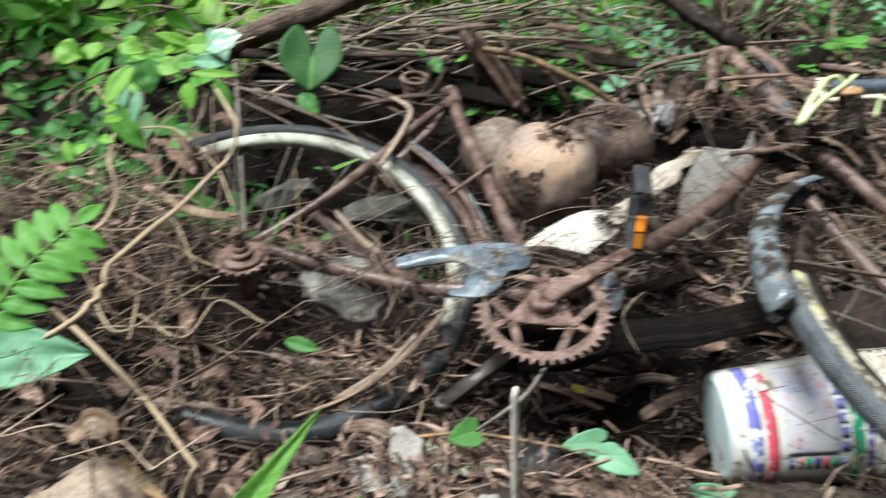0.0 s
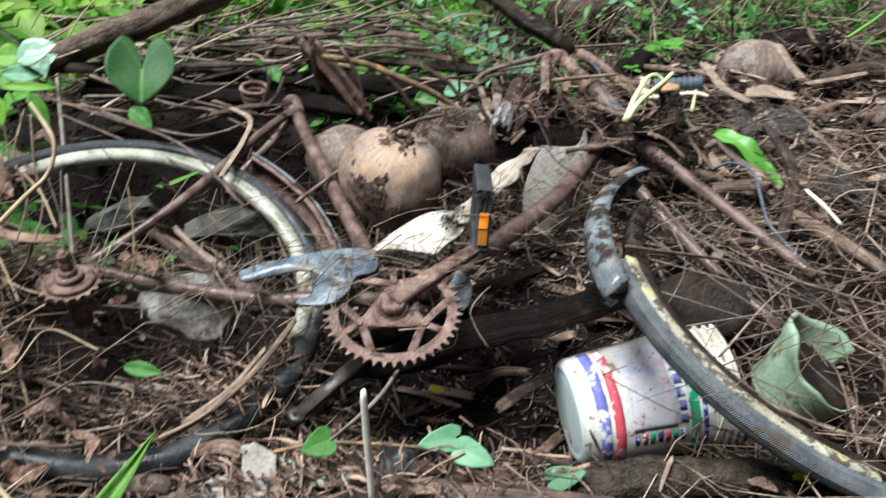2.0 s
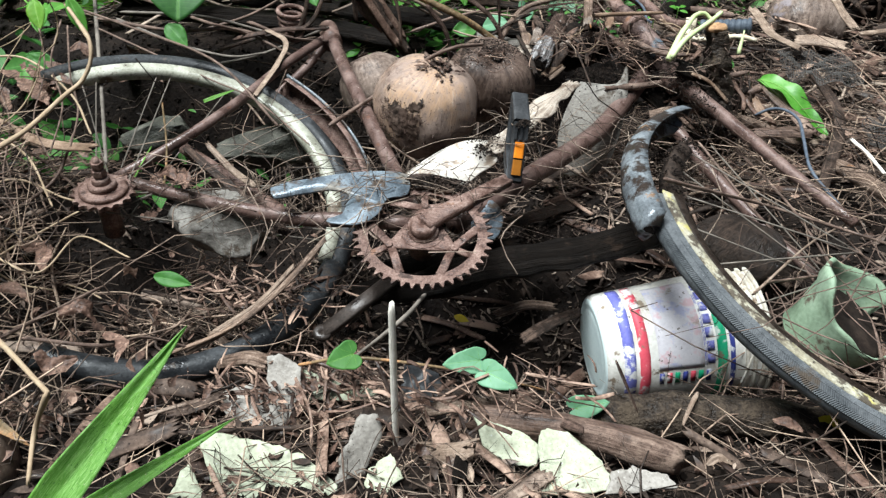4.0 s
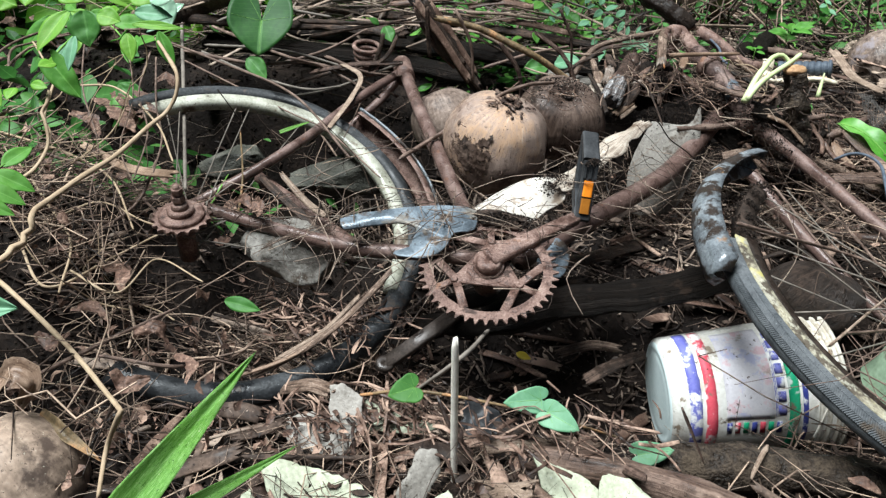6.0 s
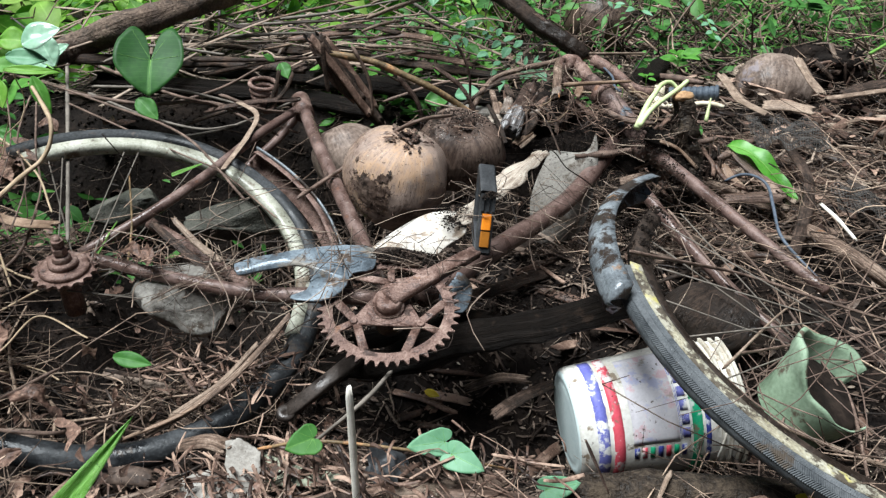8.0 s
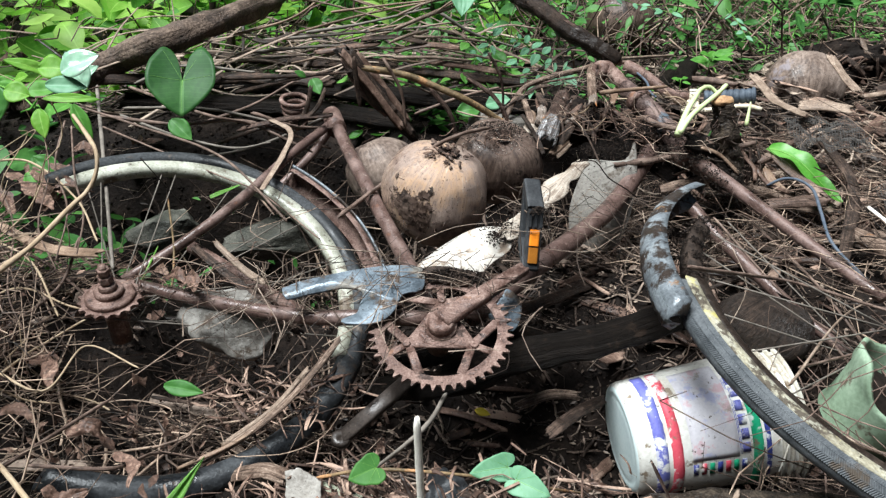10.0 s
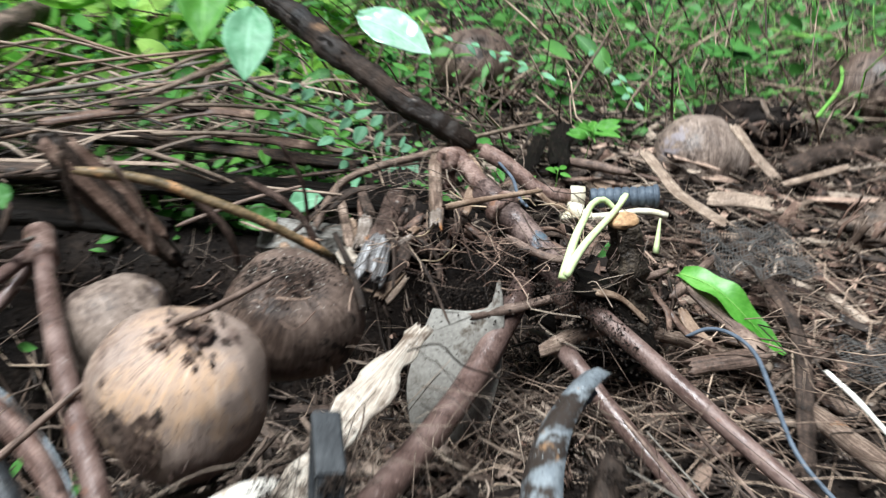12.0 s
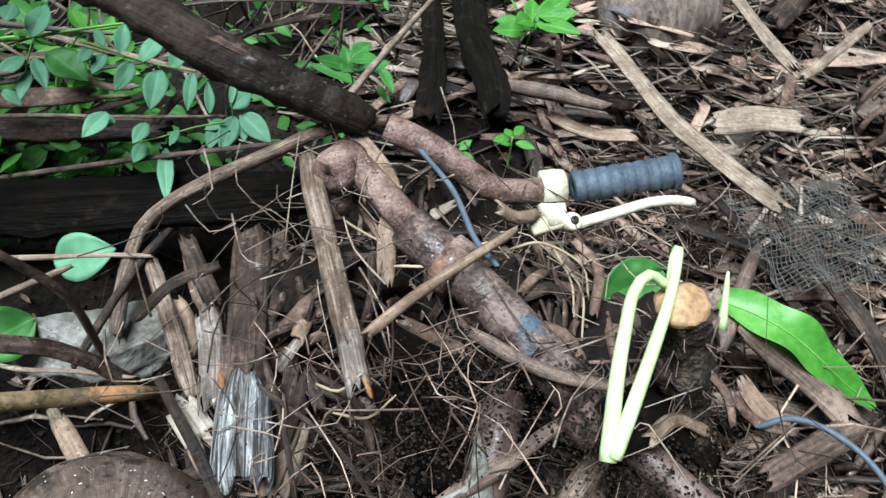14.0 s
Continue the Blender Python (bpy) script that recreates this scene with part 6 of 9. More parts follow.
stick("grass_stalk", [(2.17, 2.677, 0.46), (2.013, 2.541, 0.459), (1.568, 1.946, 0.516), (1.346, 1.718, 0.511)], 0.005, 0.004, M_STEMGREEN, "thick bent green grass stem")
stick("grass_stalk", [(1.708, 2.443, 0.513), (1.659, 2.174, 0.553), (2.064, 2.605, 0.459)], 0.005, 0.004, M_STEMGREEN, "thick bent green grass stem")
stick("dry_twig", [(0.485, 1.359, 0.49), (0.518, 1.295, 0.484), (0.537, 1.217, 0.449)], 0.002, 0.0014, M_BARK, "thin brown dry twig by the shard")
strip("husk_fibre", [(0.144, 1.165, 0.4), (0.162, 1.152, 0.373), (0.125, 1.19, 0.421)], 0.014, M_HUSK, "torn brown husk strip by the seat tube")
stick("dry_stick", [(0.094, 1.099, 0.414), (0.164, 1.189, 0.431), (0.245, 1.167, 0.501), (0.292, 1.153, 0.53), (0.345, 1.242, 0.507)], 0.004, 0.0028, M_TWIG, "curved brown twig over the coconut")
strip("frond_strip", [(0.425, 1.408, 0.474), (0.438, 1.325, 0.464), (0.444, 1.248, 0.455)], 0.008, M_ROTLOG, "dark flat strip behind the coconuts")
stick("weathered_stick", [(0.661, 1.232, 0.392), (0.763, 1.273, 0.387), (0.888, 1.261, 0.358), (0.976, 1.196, 0.338), (1.03, 1.11, 0.345)], 0.01, 0.009, M_WEATHER, "pale weathered stick under the fork", rough=0.4)
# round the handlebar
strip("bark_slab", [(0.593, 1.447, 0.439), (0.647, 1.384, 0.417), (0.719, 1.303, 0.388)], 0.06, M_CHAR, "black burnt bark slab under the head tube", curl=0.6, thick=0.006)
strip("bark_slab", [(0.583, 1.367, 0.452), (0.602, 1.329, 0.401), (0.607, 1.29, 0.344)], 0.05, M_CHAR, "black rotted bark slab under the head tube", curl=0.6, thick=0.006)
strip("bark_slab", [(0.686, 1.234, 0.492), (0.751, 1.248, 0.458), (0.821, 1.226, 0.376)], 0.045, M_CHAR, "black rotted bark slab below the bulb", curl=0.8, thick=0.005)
stick("dry_branch", [(0.405, 1.475, 0.45), (0.424, 1.52, 0.464), (0.443, 1.546, 0.478), (0.469, 1.556, 0.49), (0.508, 1.557, 0.503), (0.567, 1.559, 0.516), (0.605, 1.553, 0.53), (0.651, 1.541, 0.535)], 0.006, 0.0064, M_WEATHER, "bent pale brown dry branch over the handlebar stem")
stick("dry_stick", [(0.603, 1.548, 0.539), (0.693, 1.656, 0.512), (0.849, 1.832, 0.47)], 0.0038, 0.003, M_PALE, "pale straight dry stick above the stem")
strip("straw_blade", [(0.622, 1.556, 0.531), (0.633, 1.485, 0.519), (0.612, 1.442, 0.504), (0.595, 1.404, 0.492)], 0.015, M_STRAW, "folded tan straw blade over the stem")
strip("husk_slab", [(0.525, 1.509, 0.492), (0.509, 1.463, 0.486), (0.493, 1.42, 0.48), (0.48, 1.385, 0.473), (0.473, 1.369, 0.468)], 0.031, M_HUSK, "thick dark dried palm husk standing in the pile", curl=1.6, thick=0.008)
strip("husk_slab", [(0.482, 1.383, 0.482), (0.468, 1.347, 0.474), (0.453, 1.304, 0.464)], 0.039, M_WHITEND, "frayed whitened end of the palm husk", curl=1.5, thick=0.008)
strip("husk_chip", [(0.471, 1.455, 0.476), (0.464, 1.409, 0.474), (0.451, 1.365, 0.47)], 0.02, M_STAINED, "pale orange-stained husk chip", curl=0.8)
strip("husk_chip", [(0.431, 1.398, 0.462), (0.437, 1.371, 0.46), (0.445, 1.343, 0.458)], 0.024, M_TORN, "pale torn husk chip", curl=0.6)
strip("husk_strip", [(0.443, 1.526, 0.468), (0.444, 1.456, 0.466), (0.443, 1.389, 0.462)], 0.013, M_WEATHER, "narrow brown husk strip standing on end", curl=0.9, thick=0.004)
strip("husk_strip", [(0.473, 1.53, 0.48), (0.475, 1.489, 0.478), (0.477, 1.45, 0.476)], 0.014, M_BARK, "dark red-brown husk strip standing on end", curl=0.8, thick=0.004)
strip("husk_strip", [(0.547, 1.508, 0.478), (0.523, 1.457, 0.474), (0.507, 1.409, 0.468)], 0.016, M_BARK, "dark husk strip behind the husk slab", curl=0.7, thick=0.004)
strip("husk_strip", [(0.556, 1.441, 0.476), (0.533, 1.409, 0.47), (0.503, 1.385, 0.463)], 0.008, M_STAINED, "thin orange splinter of husk", curl=0.4)
strip("husk_strip", [(0.507, 1.358, 0.44), (0.488, 1.336, 0.436), (0.467, 1.31, 0.43)], 0.014, M_STRAW, "tan torn husk strip beside the whitened end", curl=0.6)
strip("husk_strip", [(0.513, 1.355, 0.434), (0.496, 1.332, 0.43), (0.478, 1.31, 0.424)], 0.009, M_PALE, "pale torn husk strip beside the whitened end", curl=0.5)
stick("dry_twig", [(0.496, 1.388, 0.475), (0.494, 1.351, 0.468), (0.49, 1.321, 0.46), (0.484, 1.291, 0.455)], 0.0026, 0.00182, M_BARK, "thin dark twig hanging from the husk")
stick("dry_twig", [(0.462, 1.539, 0.475), (0.438, 1.522, 0.47), (0.41, 1.495, 0.462), (0.372, 1.455, 0.45)], 0.0042, 0.00294, M_BARK, "dark curved twig hanging from the branch end")
stick("dry_stick", [(0.351, 1.433, 0.435), (0.361, 1.392, 0.432), (0.371, 1.345, 0.43)], 0.0055, 0.00385, M_PALE, "pale broken dry stick on the coconut")
stick("dry_twig", [(0.305, 1.495, 0.45), (0.334, 1.469, 0.45), (0.37, 1.451, 0.45), (0.409, 1.427, 0.452)], 0.002, 0.0014, M_PALE, "thin pale twig by the stone")
stick("dry_twig", [(0.431, 1.374, 0.445), (0.434, 1.343, 0.443), (0.446, 1.323, 0.44), (0.462, 1.313, 0.438)], 0.0022, 0.00154, M_STRAW, "thin curved twig under the whitened husk")
stick("dry_twig", [(0.318, 1.571, 0.47), (0.366, 1.551, 0.472), (0.41, 1.534, 0.474), (0.444, 1.517, 0.476)], 0.0026, 0.00182, M_PALE, "straight pale stem across the hanging leaf")
strip("husk_slab", [(0.58, 1.529, 0.532), (0.566, 1.462, 0.53), (0.554, 1.397, 0.528), (0.546, 1.349, 0.526), (0.542, 1.33, 0.525)], 0.017, M_WEATHER, "long split husk strip hanging from the stem", curl=1.3, thick=0.003)
strip("husk_slab", [(0.546, 1.355, 0.529), (0.541, 1.331, 0.529), (0.535, 1.303, 0.529)], 0.018, M_STAINED, "pale torn end of a husk strip with an orange stain", curl=1.1, thick=0.002)
strip("husk_strip", [(0.519, 1.383, 0.467), (0.494, 1.349, 0.444), (0.465, 1.315, 0.42)], 0.02, M_BARK, "brown husk strip beside the husk slab", curl=0.8)
stick("dry_stick", [(0.554, 1.34, 0.535), (0.603, 1.361, 0.533), (0.693, 1.39, 0.53)], 0.0042, 0.0032, M_STRAW, "tan dry stick across the head tube")
stick("dry_stick", [(0.576, 1.261, 0.428), (0.634, 1.269, 0.43), (0.687, 1.278, 0.435), (0.746, 1.281, 0.437), (0.844, 1.298, 0.452)], 0.007, 0.0049, M_TWIG, "rough brown dry stick below the green stalks")
stick("dry_stick", [(0.638, 1.345, 0.486), (0.669, 1.298, 0.485), (0.705, 1.261, 0.493)], 0.006, 0.0042, M_TWIG, "brown dry stick across the head tube")
stick("brake_cable", [(0.669, 1.517, 0.522), (0.675, 1.458, 0.519), (0.669, 1.407, 0.514), (0.671, 1.375, 0.515)], 0.0024, 0.0024, M_CABLE, "dark brake cable beside the stem")
corm([((0.806, 1.271, 0.495), (0.816, 1.294, 0.531)), ((0.756, 1.274, 0.474), (0.759, 1.289, 0.495))])
leaf_thing("sprout_leaf", (0.842, 1.365, 0.446), (0.774, 1.367, 0.429), 0.05, M_LEAF, "light green leaf behind the cut stalks")
fresh_leaf((0.883, 1.33, 0.427), (0.975, 1.197, 0.402))
strip("frond_strip", [(0.886, 1.304, 0.43), (0.914, 1.259, 0.41), (0.942, 1.193, 0.388)], 0.03, M_BARKCURL, "dark brown frond strip", curl=0.7)
strip("frond_strip", [(0.83, 1.19, 0.382), (0.89, 1.192, 0.386), (0.95, 1.196, 0.388)], 0.024, M_BARKCURL, "reddish brown frond strip", curl=0.7)
strip("wood_chip", [(0.853, 1.263, 0.418), (0.863, 1.238, 0.401), (0.879, 1.215, 0.389)], 0.016, M_STRAW, "orange-brown splintered wood chip")
strip("frond_strip", [(0.994, 1.698, 0.465), (0.985, 1.603, 0.46), (0.975, 1.51, 0.459), (0.964, 1.359, 0.482)], 0.025, M_PALE, "long flat pale brown strip on the litter")
stick("dry_stick", [(0.323, 1.752, 0.4), (0.462, 1.671, 0.448), (0.587, 1.592, 0.492)], 0.003, 0.0021, M_TWIG, "long tan straw along the palm stem")
stick("dry_stick", [(0.335, 1.823, 0.42), (0.449, 1.762, 0.433), (0.551, 1.708, 0.446)], 0.0026, 0.00182, M_PALE, "pale straight stem among the leaflets")
stick("grass_stalk", [(0.348, 1.963, 0.426), (0.437, 1.927, 0.441), (0.526, 1.892, 0.456)], 0.0035, 0.00245, M_STEMGREEN, "bright green stem among the leaflets")
stick("grass_stalk", [(0.419, 1.776, 0.435), (0.419, 1.847, 0.426), (0.448, 1.919, 0.418), (0.48, 1.972, 0.411)], 0.004, 0.0028, M_STEMGREEN, "bright green stem among the leaflets")
stick("burnt_root", [(0.91, 1.866, 0.437), (0.851, 1.739, 0.448), (0.816, 1.638, 0.468), (0.789, 1.581, 0.481)], 0.022, 0.0154, M_CHAR, "black burnt root stump among green sprouts", rough=0.6)
strip("burnt_strip", [(0.887, 1.926, 0.409), (0.81, 1.758, 0.43), (0.728, 1.611, 0.466)], 0.03, M_CHAR, "dark burnt strip beside the root", curl=0.6)
stick("dry_stick", [(0.825, 1.626, 0.473), (0.859, 1.587, 0.48), (0.892, 1.544, 0.485)], 0.009, 0.0063, M_TWIG, "thick brown dry stick on the litter")
stone("pale_stone", (0.392, 1.5, 0.415), (0.07, 0.042, 0.036), M_STONE, "pale grey speckled stone in the shade", 8)
leaf_thing("fallen_leaf", (0.371, 1.578, 0.436), (0.419, 1.557, 0.455), 0.04, M_LEAFPALE, "pale green leaf hanging in the shade")
leaf_thing("fallen_leaf", (0.352, 1.509, 0.452), (0.302, 1.496, 0.448), 0.042, M_LEAF, "green leaf by the pale stone")
strip("husk_strip", [(0.358, 1.408, 0.463), (0.367, 1.37, 0.462), (0.378, 1.331, 0.464)], 0.012, M_STRAW, "tan husk strip on the brown coconut")
leaf_thing("broad_leaf", (0.49, 1.745, 0.68), (0.6, 1.69, 0.638), 0.085, M_LEAFSHINE, "large pale shining green leaf", normal=(0.1, -0.5, 0.85))
leaf_thing("broad_leaf", (0.331, 1.69, 0.7), (0.318, 1.595, 0.622), 0.07, M_LEAFPALE, "broad blue-green leaf behind the branch", normal=(0, -0.6, 0.8))
leaf_thing("broad_leaf", (0.268, 1.75, 0.752), (0.262, 1.645, 0.66), 0.075, M_LEAFBRIGHT, "broad bright green leaf behind the branch", normal=(0, -0.6, 0.8))
leaf_thing("broad_leaf", (0.169, 2.131, 0.458), (0.047, 2.096, 0.367), 0.1, M_LEAFBRIGHT, "broad green leaf behind the branch")
sprout("seedling", (0.878, 1.681, 0.469), 9, 0.075, M_LEAFBRIGHT, "small bright green seedling")
sprout("seedling", (0.726, 1.545, 0.46), 5, 0.03, M_LEAFBRIGHT, "small bright green seedling")
sprout("seedling", (0.704, 1.742, 0.426), 7, 0.06, M_LEAF, "small green seedling under the branch")
sprout("seedling", (0.762, 1.511, 0.49), 5, 0.03, M_LEAFBRIGHT, "small bright green seedling")
sprout("seedling", (1.282, 1.925, 0.532), 9, 0.1, M_LEAF, "small green seedling in dry straw")
leaf_spray([(0.439, 1.72, 0.549), (0.458, 1.72, 0.537), (0.49, 1.72, 0.516), (0.53, 1.72, 0.497)], 0.0011, [((0.458, 1.72, 0.54), (0.456, 1.737, 0.548), 0.01), ((0.47, 1.72, 0.531), (0.482, 1.748, 0.543), 0.015), ((0.486, 1.72, 0.518), (0.515, 1.747, 0.527), 0.018), ((0.511, 1.72, 0.505), (0.534, 1.75, 0.516), 0.017), ((0.447, 1.72, 0.54), (0.435, 1.708, 0.536), 0.012), ((0.458, 1.72, 0.532), (0.442, 1.703, 0.526), 0.013), ((0.478, 1.72, 0.519), (0.457, 1.695, 0.51), 0.016), ((0.5, 1.72, 0.506), (0.481, 1.684, 0.491), 0.022), ((0.529, 1.72, 0.496), (0.513, 1.685, 0.481), 0.013)], M_LEAFPALE, "thin stem with paired pale mint leaflets")
leaf_spray([(0.549, 1.68, 0.433), (0.553, 1.68, 0.464), (0.553, 1.68, 0.484)], 0.0011, [((0.553, 1.68, 0.481), (0.567, 1.71, 0.493), 0.007), ((0.553, 1.68, 0.477), (0.576, 1.693, 0.48), 0.018), ((0.561, 1.68, 0.468), (0.579, 1.648, 0.451), 0.022), ((0.555, 1.68, 0.466), (0.531, 1.649, 0.454), 0.019), ((0.545, 1.68, 0.462), (0.524, 1.676, 0.462), 0.012), ((0.537, 1.68, 0.46), (0.522, 1.659, 0.452), 0.016), ((0.532, 1.68, 0.476), (0.541, 1.712, 0.49), 0.01), ((0.562, 1.68, 0.463), (0.556, 1.657, 0.453), 0.013)], M_LEAFPALE, "small upright plant with oval mint leaves")
leaf_spray([(0.543, 1.67, 0.469), (0.516, 1.67, 0.471), (0.479, 1.67, 0.468), (0.459, 1.67, 0.469)], 0.0011, [((0.475, 1.67, 0.486), (0.458, 1.654, 0.481), 0.014), ((0.468, 1.67, 0.465), (0.454, 1.655, 0.459), 0.014), ((0.485, 1.67, 0.455), (0.471, 1.621, 0.434), 0.015), ((0.5, 1.67, 0.472), (0.488, 1.657, 0.467), 0.008), ((0.445, 1.67, 0.506), (0.42, 1.652, 0.5), 0.017), ((0.449, 1.67, 0.495), (0.431, 1.675, 0.499), 0.013)], M_LEAFPALE, "thin stem with hanging pale mint leaflets")
leaf_spray([(0.384, 1.76, 0.486), (0.392, 1.76, 0.513), (0.405, 1.76, 0.537)], 0.0011, [((0.403, 1.76, 0.538), (0.423, 1.791, 0.55), 0.02), ((0.399, 1.76, 0.516), (0.402, 1.73, 0.502), 0.014), ((0.391, 1.76, 0.505), (0.377, 1.733, 0.494), 0.013), ((0.362, 1.76, 0.497), (0.346, 1.768, 0.502), 0.017), ((0.391, 1.76, 0.519), (0.365, 1.743, 0.514), 0.014), ((0.388, 1.76, 0.556), (0.398, 1.776, 0.563), 0.018), ((0.365, 1.76, 0.49), (0.376, 1.743, 0.481), 0.013)], M_LEAFPALE, "climbing stem with oval leaves")
leaf_spray([(0.344, 1.78, 0.53), (0.395, 1.78, 0.526), (0.46, 1.78, 0.525), (0.516, 1.78, 0.522)], 0.002, [((0.382, 1.78, 0.552), (0.358, 1.763, 0.547), 0.016), ((0.399, 1.78, 0.527), (0.394, 1.787, 0.531), 0.014), ((0.491, 1.78, 0.522), (0.516, 1.784, 0.521), 0.008), ((0.335, 1.78, 0.447), (0.34, 1.747, 0.431), 0.021), ((0.345, 1.78, 0.517), (0.327, 1.754, 0.507), 0.024)], M_LEAFBRIGHT, "yellow-green leaves on a climbing stem")
leaf_spray([(0.4, 1.82, 0.417), (0.413, 1.82, 0.463), (0.442, 1.82, 0.498)], 0.0018, [((0.409, 1.82, 0.484), (0.437, 1.788, 0.466), 0.036), ((0.365, 1.82, 0.494), (0.342, 1.8, 0.487), 0.027), ((0.526, 1.82, 0.372), (0.505, 1.839, 0.383), 0.018), ((0.678, 1.82, 0.411), (0.731, 1.787, 0.39), 0.016), ((0.767, 1.82, 0.387), (0.77, 1.786, 0.371), 0.016), ((0.638, 1.82, 0.473), (0.652, 1.802, 0.463), 0.013)], M_LEAF, "broad shaded leaves behind the sprigs")
stick("dry_stick", [(0.336, 1.69, 0.515), (0.391, 1.69, 0.503), (0.469, 1.69, 0.481), (0.547, 1.69, 0.461)], 0.0021, 0.0018, M_PALE, "pale straight stem among the leaflets")
pinnate("hanging_sprig", [(0.643, 1.801, 0.629), (0.806, 2.047, 0.548), (0.781, 1.655, 0.607)], 9, 0.026, M_LEAFPALE, "thin stem with pale oval leaflets")
pinnate("hanging_sprig", [(0.999, 2.064, 0.573), (1.008, 1.901, 0.549), (0.957, 1.681, 0.548)], 9, 0.024, M_LEAFPALE, "thin stem with pale oval leaflets")
# straws, planks and husk behind the coconuts
stick("dry_cane", [(0.179, 1.7, 0.568), (0.242, 1.7, 0.594), (0.304, 1.71, 0.611)], 0.0048, 0.00384, M_PALE, "pale broken dry cane in the heap")
stick("dry_cane", [(0.17, 1.7, 0.54), (0.211, 1.7, 0.556), (0.25, 1.71, 0.561)], 0.004, 0.0032, M_PALE, "pale broken dry cane in the heap")
stick("dry_cane", [(0.176, 1.7, 0.505), (0.26, 1.7, 0.505), (0.346, 1.71, 0.494)], 0.004, 0.0032, M_PALE, "pale broken dry cane in the heap")
stick("dry_cane", [(0.152, 1.7, 0.48), (0.23, 1.7, 0.448), (0.314, 1.71, 0.401)], 0.0045, 0.0036, M_PALE, "pale broken dry cane in the heap")
stick("dry_cane", [(0.151, 1.7, 0.46), (0.205, 1.7, 0.446), (0.258, 1.71, 0.419)], 0.003, 0.0024, M_PALE, "pale broken dry cane in the heap")
stick("dry_cane", [(0.219, 1.7, 0.551), (0.298, 1.7, 0.549), (0.38, 1.71, 0.536)], 0.003, 0.0024, M_PALE, "pale broken dry cane in the heap")
stick("dry_cane", [(0.188, 1.7, 0.599), (0.238, 1.7, 0.62), (0.285, 1.71, 0.631)], 0.003, 0.0024, M_PALE, "pale broken dry cane in the heap")
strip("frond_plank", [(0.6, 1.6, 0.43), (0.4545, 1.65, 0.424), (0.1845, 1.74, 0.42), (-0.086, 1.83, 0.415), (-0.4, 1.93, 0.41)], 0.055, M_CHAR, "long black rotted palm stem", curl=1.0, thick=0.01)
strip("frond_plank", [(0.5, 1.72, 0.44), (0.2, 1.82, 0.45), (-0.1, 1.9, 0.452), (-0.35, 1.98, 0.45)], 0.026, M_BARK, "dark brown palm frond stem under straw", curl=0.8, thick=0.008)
# Stems added across the trench as a roof, to keep light out of it.
strip("frond_plank", [(0.2, 1.6, 0.4), (-0.05, 1.68, 0.41), (-0.45, 1.72, 0.42)], 0.05, M_CHAR, "black rotted palm stem laid to shade the hollow", curl=1.0, thick=0.01)
strip("frond_plank", [(0.05, 1.66, 0.47), (-0.2, 1.72, 0.465), (-0.5, 1.7, 0.47)], 0.035, M_BARK, "dark brown palm frond stem", curl=0.9, thick=0.006)
stick("dry_stick", [(-0.08, 1.86, 0.518), (0.12, 1.86, 0.569), (0.324, 1.86, 0.604)], 0.0035, 0.002, M_STRAW, "long tan straw in the heap")
stick("dry_stick", [(-0.048, 1.84, 0.482), (0.144, 1.84, 0.526), (0.363, 1.84, 0.557)], 0.0028, 0.002, M_PALE, "long pale straw in the heap")
stick("dry_stick", [(-0.133, 1.82, 0.516), (0.039, 1.82, 0.529), (0.254, 1.82, 0.545)], 0.0045, 0.002, M_TWIG_GREY, "grey dry stick in the heap")
stick("dry_stick", [(0.033, 1.8, 0.584), (0.151, 1.8, 0.598), (0.269, 1.8, 0.61)], 0.003, 0.002, M_STRAW, "long tan straw in the heap")
stick("dry_stick", [(0.086, 1.86, 0.488), (0.199, 1.86, 0.541), (0.386, 1.86, 0.62)], 0.0035, 0.002, M_STRAW, "long tan straw in the heap")
stick("dry_stick", [(-0.084, 1.84, 0.615), (0.017, 1.84, 0.595), (0.147, 1.84, 0.56)], 0.0028, 0.002, M_PALE, "long pale straw in the heap")
stick("dry_stick", [(-0.163, 1.82, 0.489), (0.023, 1.82, 0.502), (0.197, 1.82, 0.494)], 0.0045, 0.002, M_TWIG_GREY, "grey dry stick in the heap")
stick("dry_stick", [(0.143, 1.8, 0.476), (0.305, 1.8, 0.459), (0.471, 1.8, 0.43)], 0.003, 0.002, M_STRAW, "long tan straw in the heap")
stick("dry_stick", [(-0.205, 1.86, 0.52), (-0.068, 1.86, 0.558), (0.031, 1.86, 0.623)], 0.0035, 0.002, M_STRAW, "long tan straw in the heap")
stick("dry_stick", [(0.211, 1.84, 0.505), (0.334, 1.84, 0.478), (0.461, 1.84, 0.458)], 0.0028, 0.002, M_PALE, "long pale straw in the heap")
stick("dry_stick", [(0.282, 1.82, 0.576), (0.362, 1.82, 0.528), (0.472, 1.82, 0.492)], 0.0045, 0.002, M_TWIG_GREY, "grey dry stick in the heap")
stick("dry_stick", [(-0.071, 1.8, 0.466), (0.064, 1.8, 0.493), (0.225, 1.8, 0.504)], 0.003, 0.002, M_STRAW, "long tan straw in the heap")
stick("dry_stick", [(-0.007, 1.86, 0.634), (0.095, 1.86, 0.596), (0.201, 1.86, 0.568)], 0.0035, 0.002, M_STRAW, "long tan straw in the heap")
stick("dry_stick", [(-0.06, 1.84, 0.602), (0.032, 1.84, 0.614), (0.148, 1.84, 0.58)], 0.0028, 0.002, M_PALE, "long pale straw in the heap")
stick("dry_stick", [(-0.026, 1.82, 0.534), (0.094, 1.82, 0.552), (0.255, 1.82, 0.587)], 0.0045, 0.002, M_TWIG_GREY, "grey dry stick in the heap")
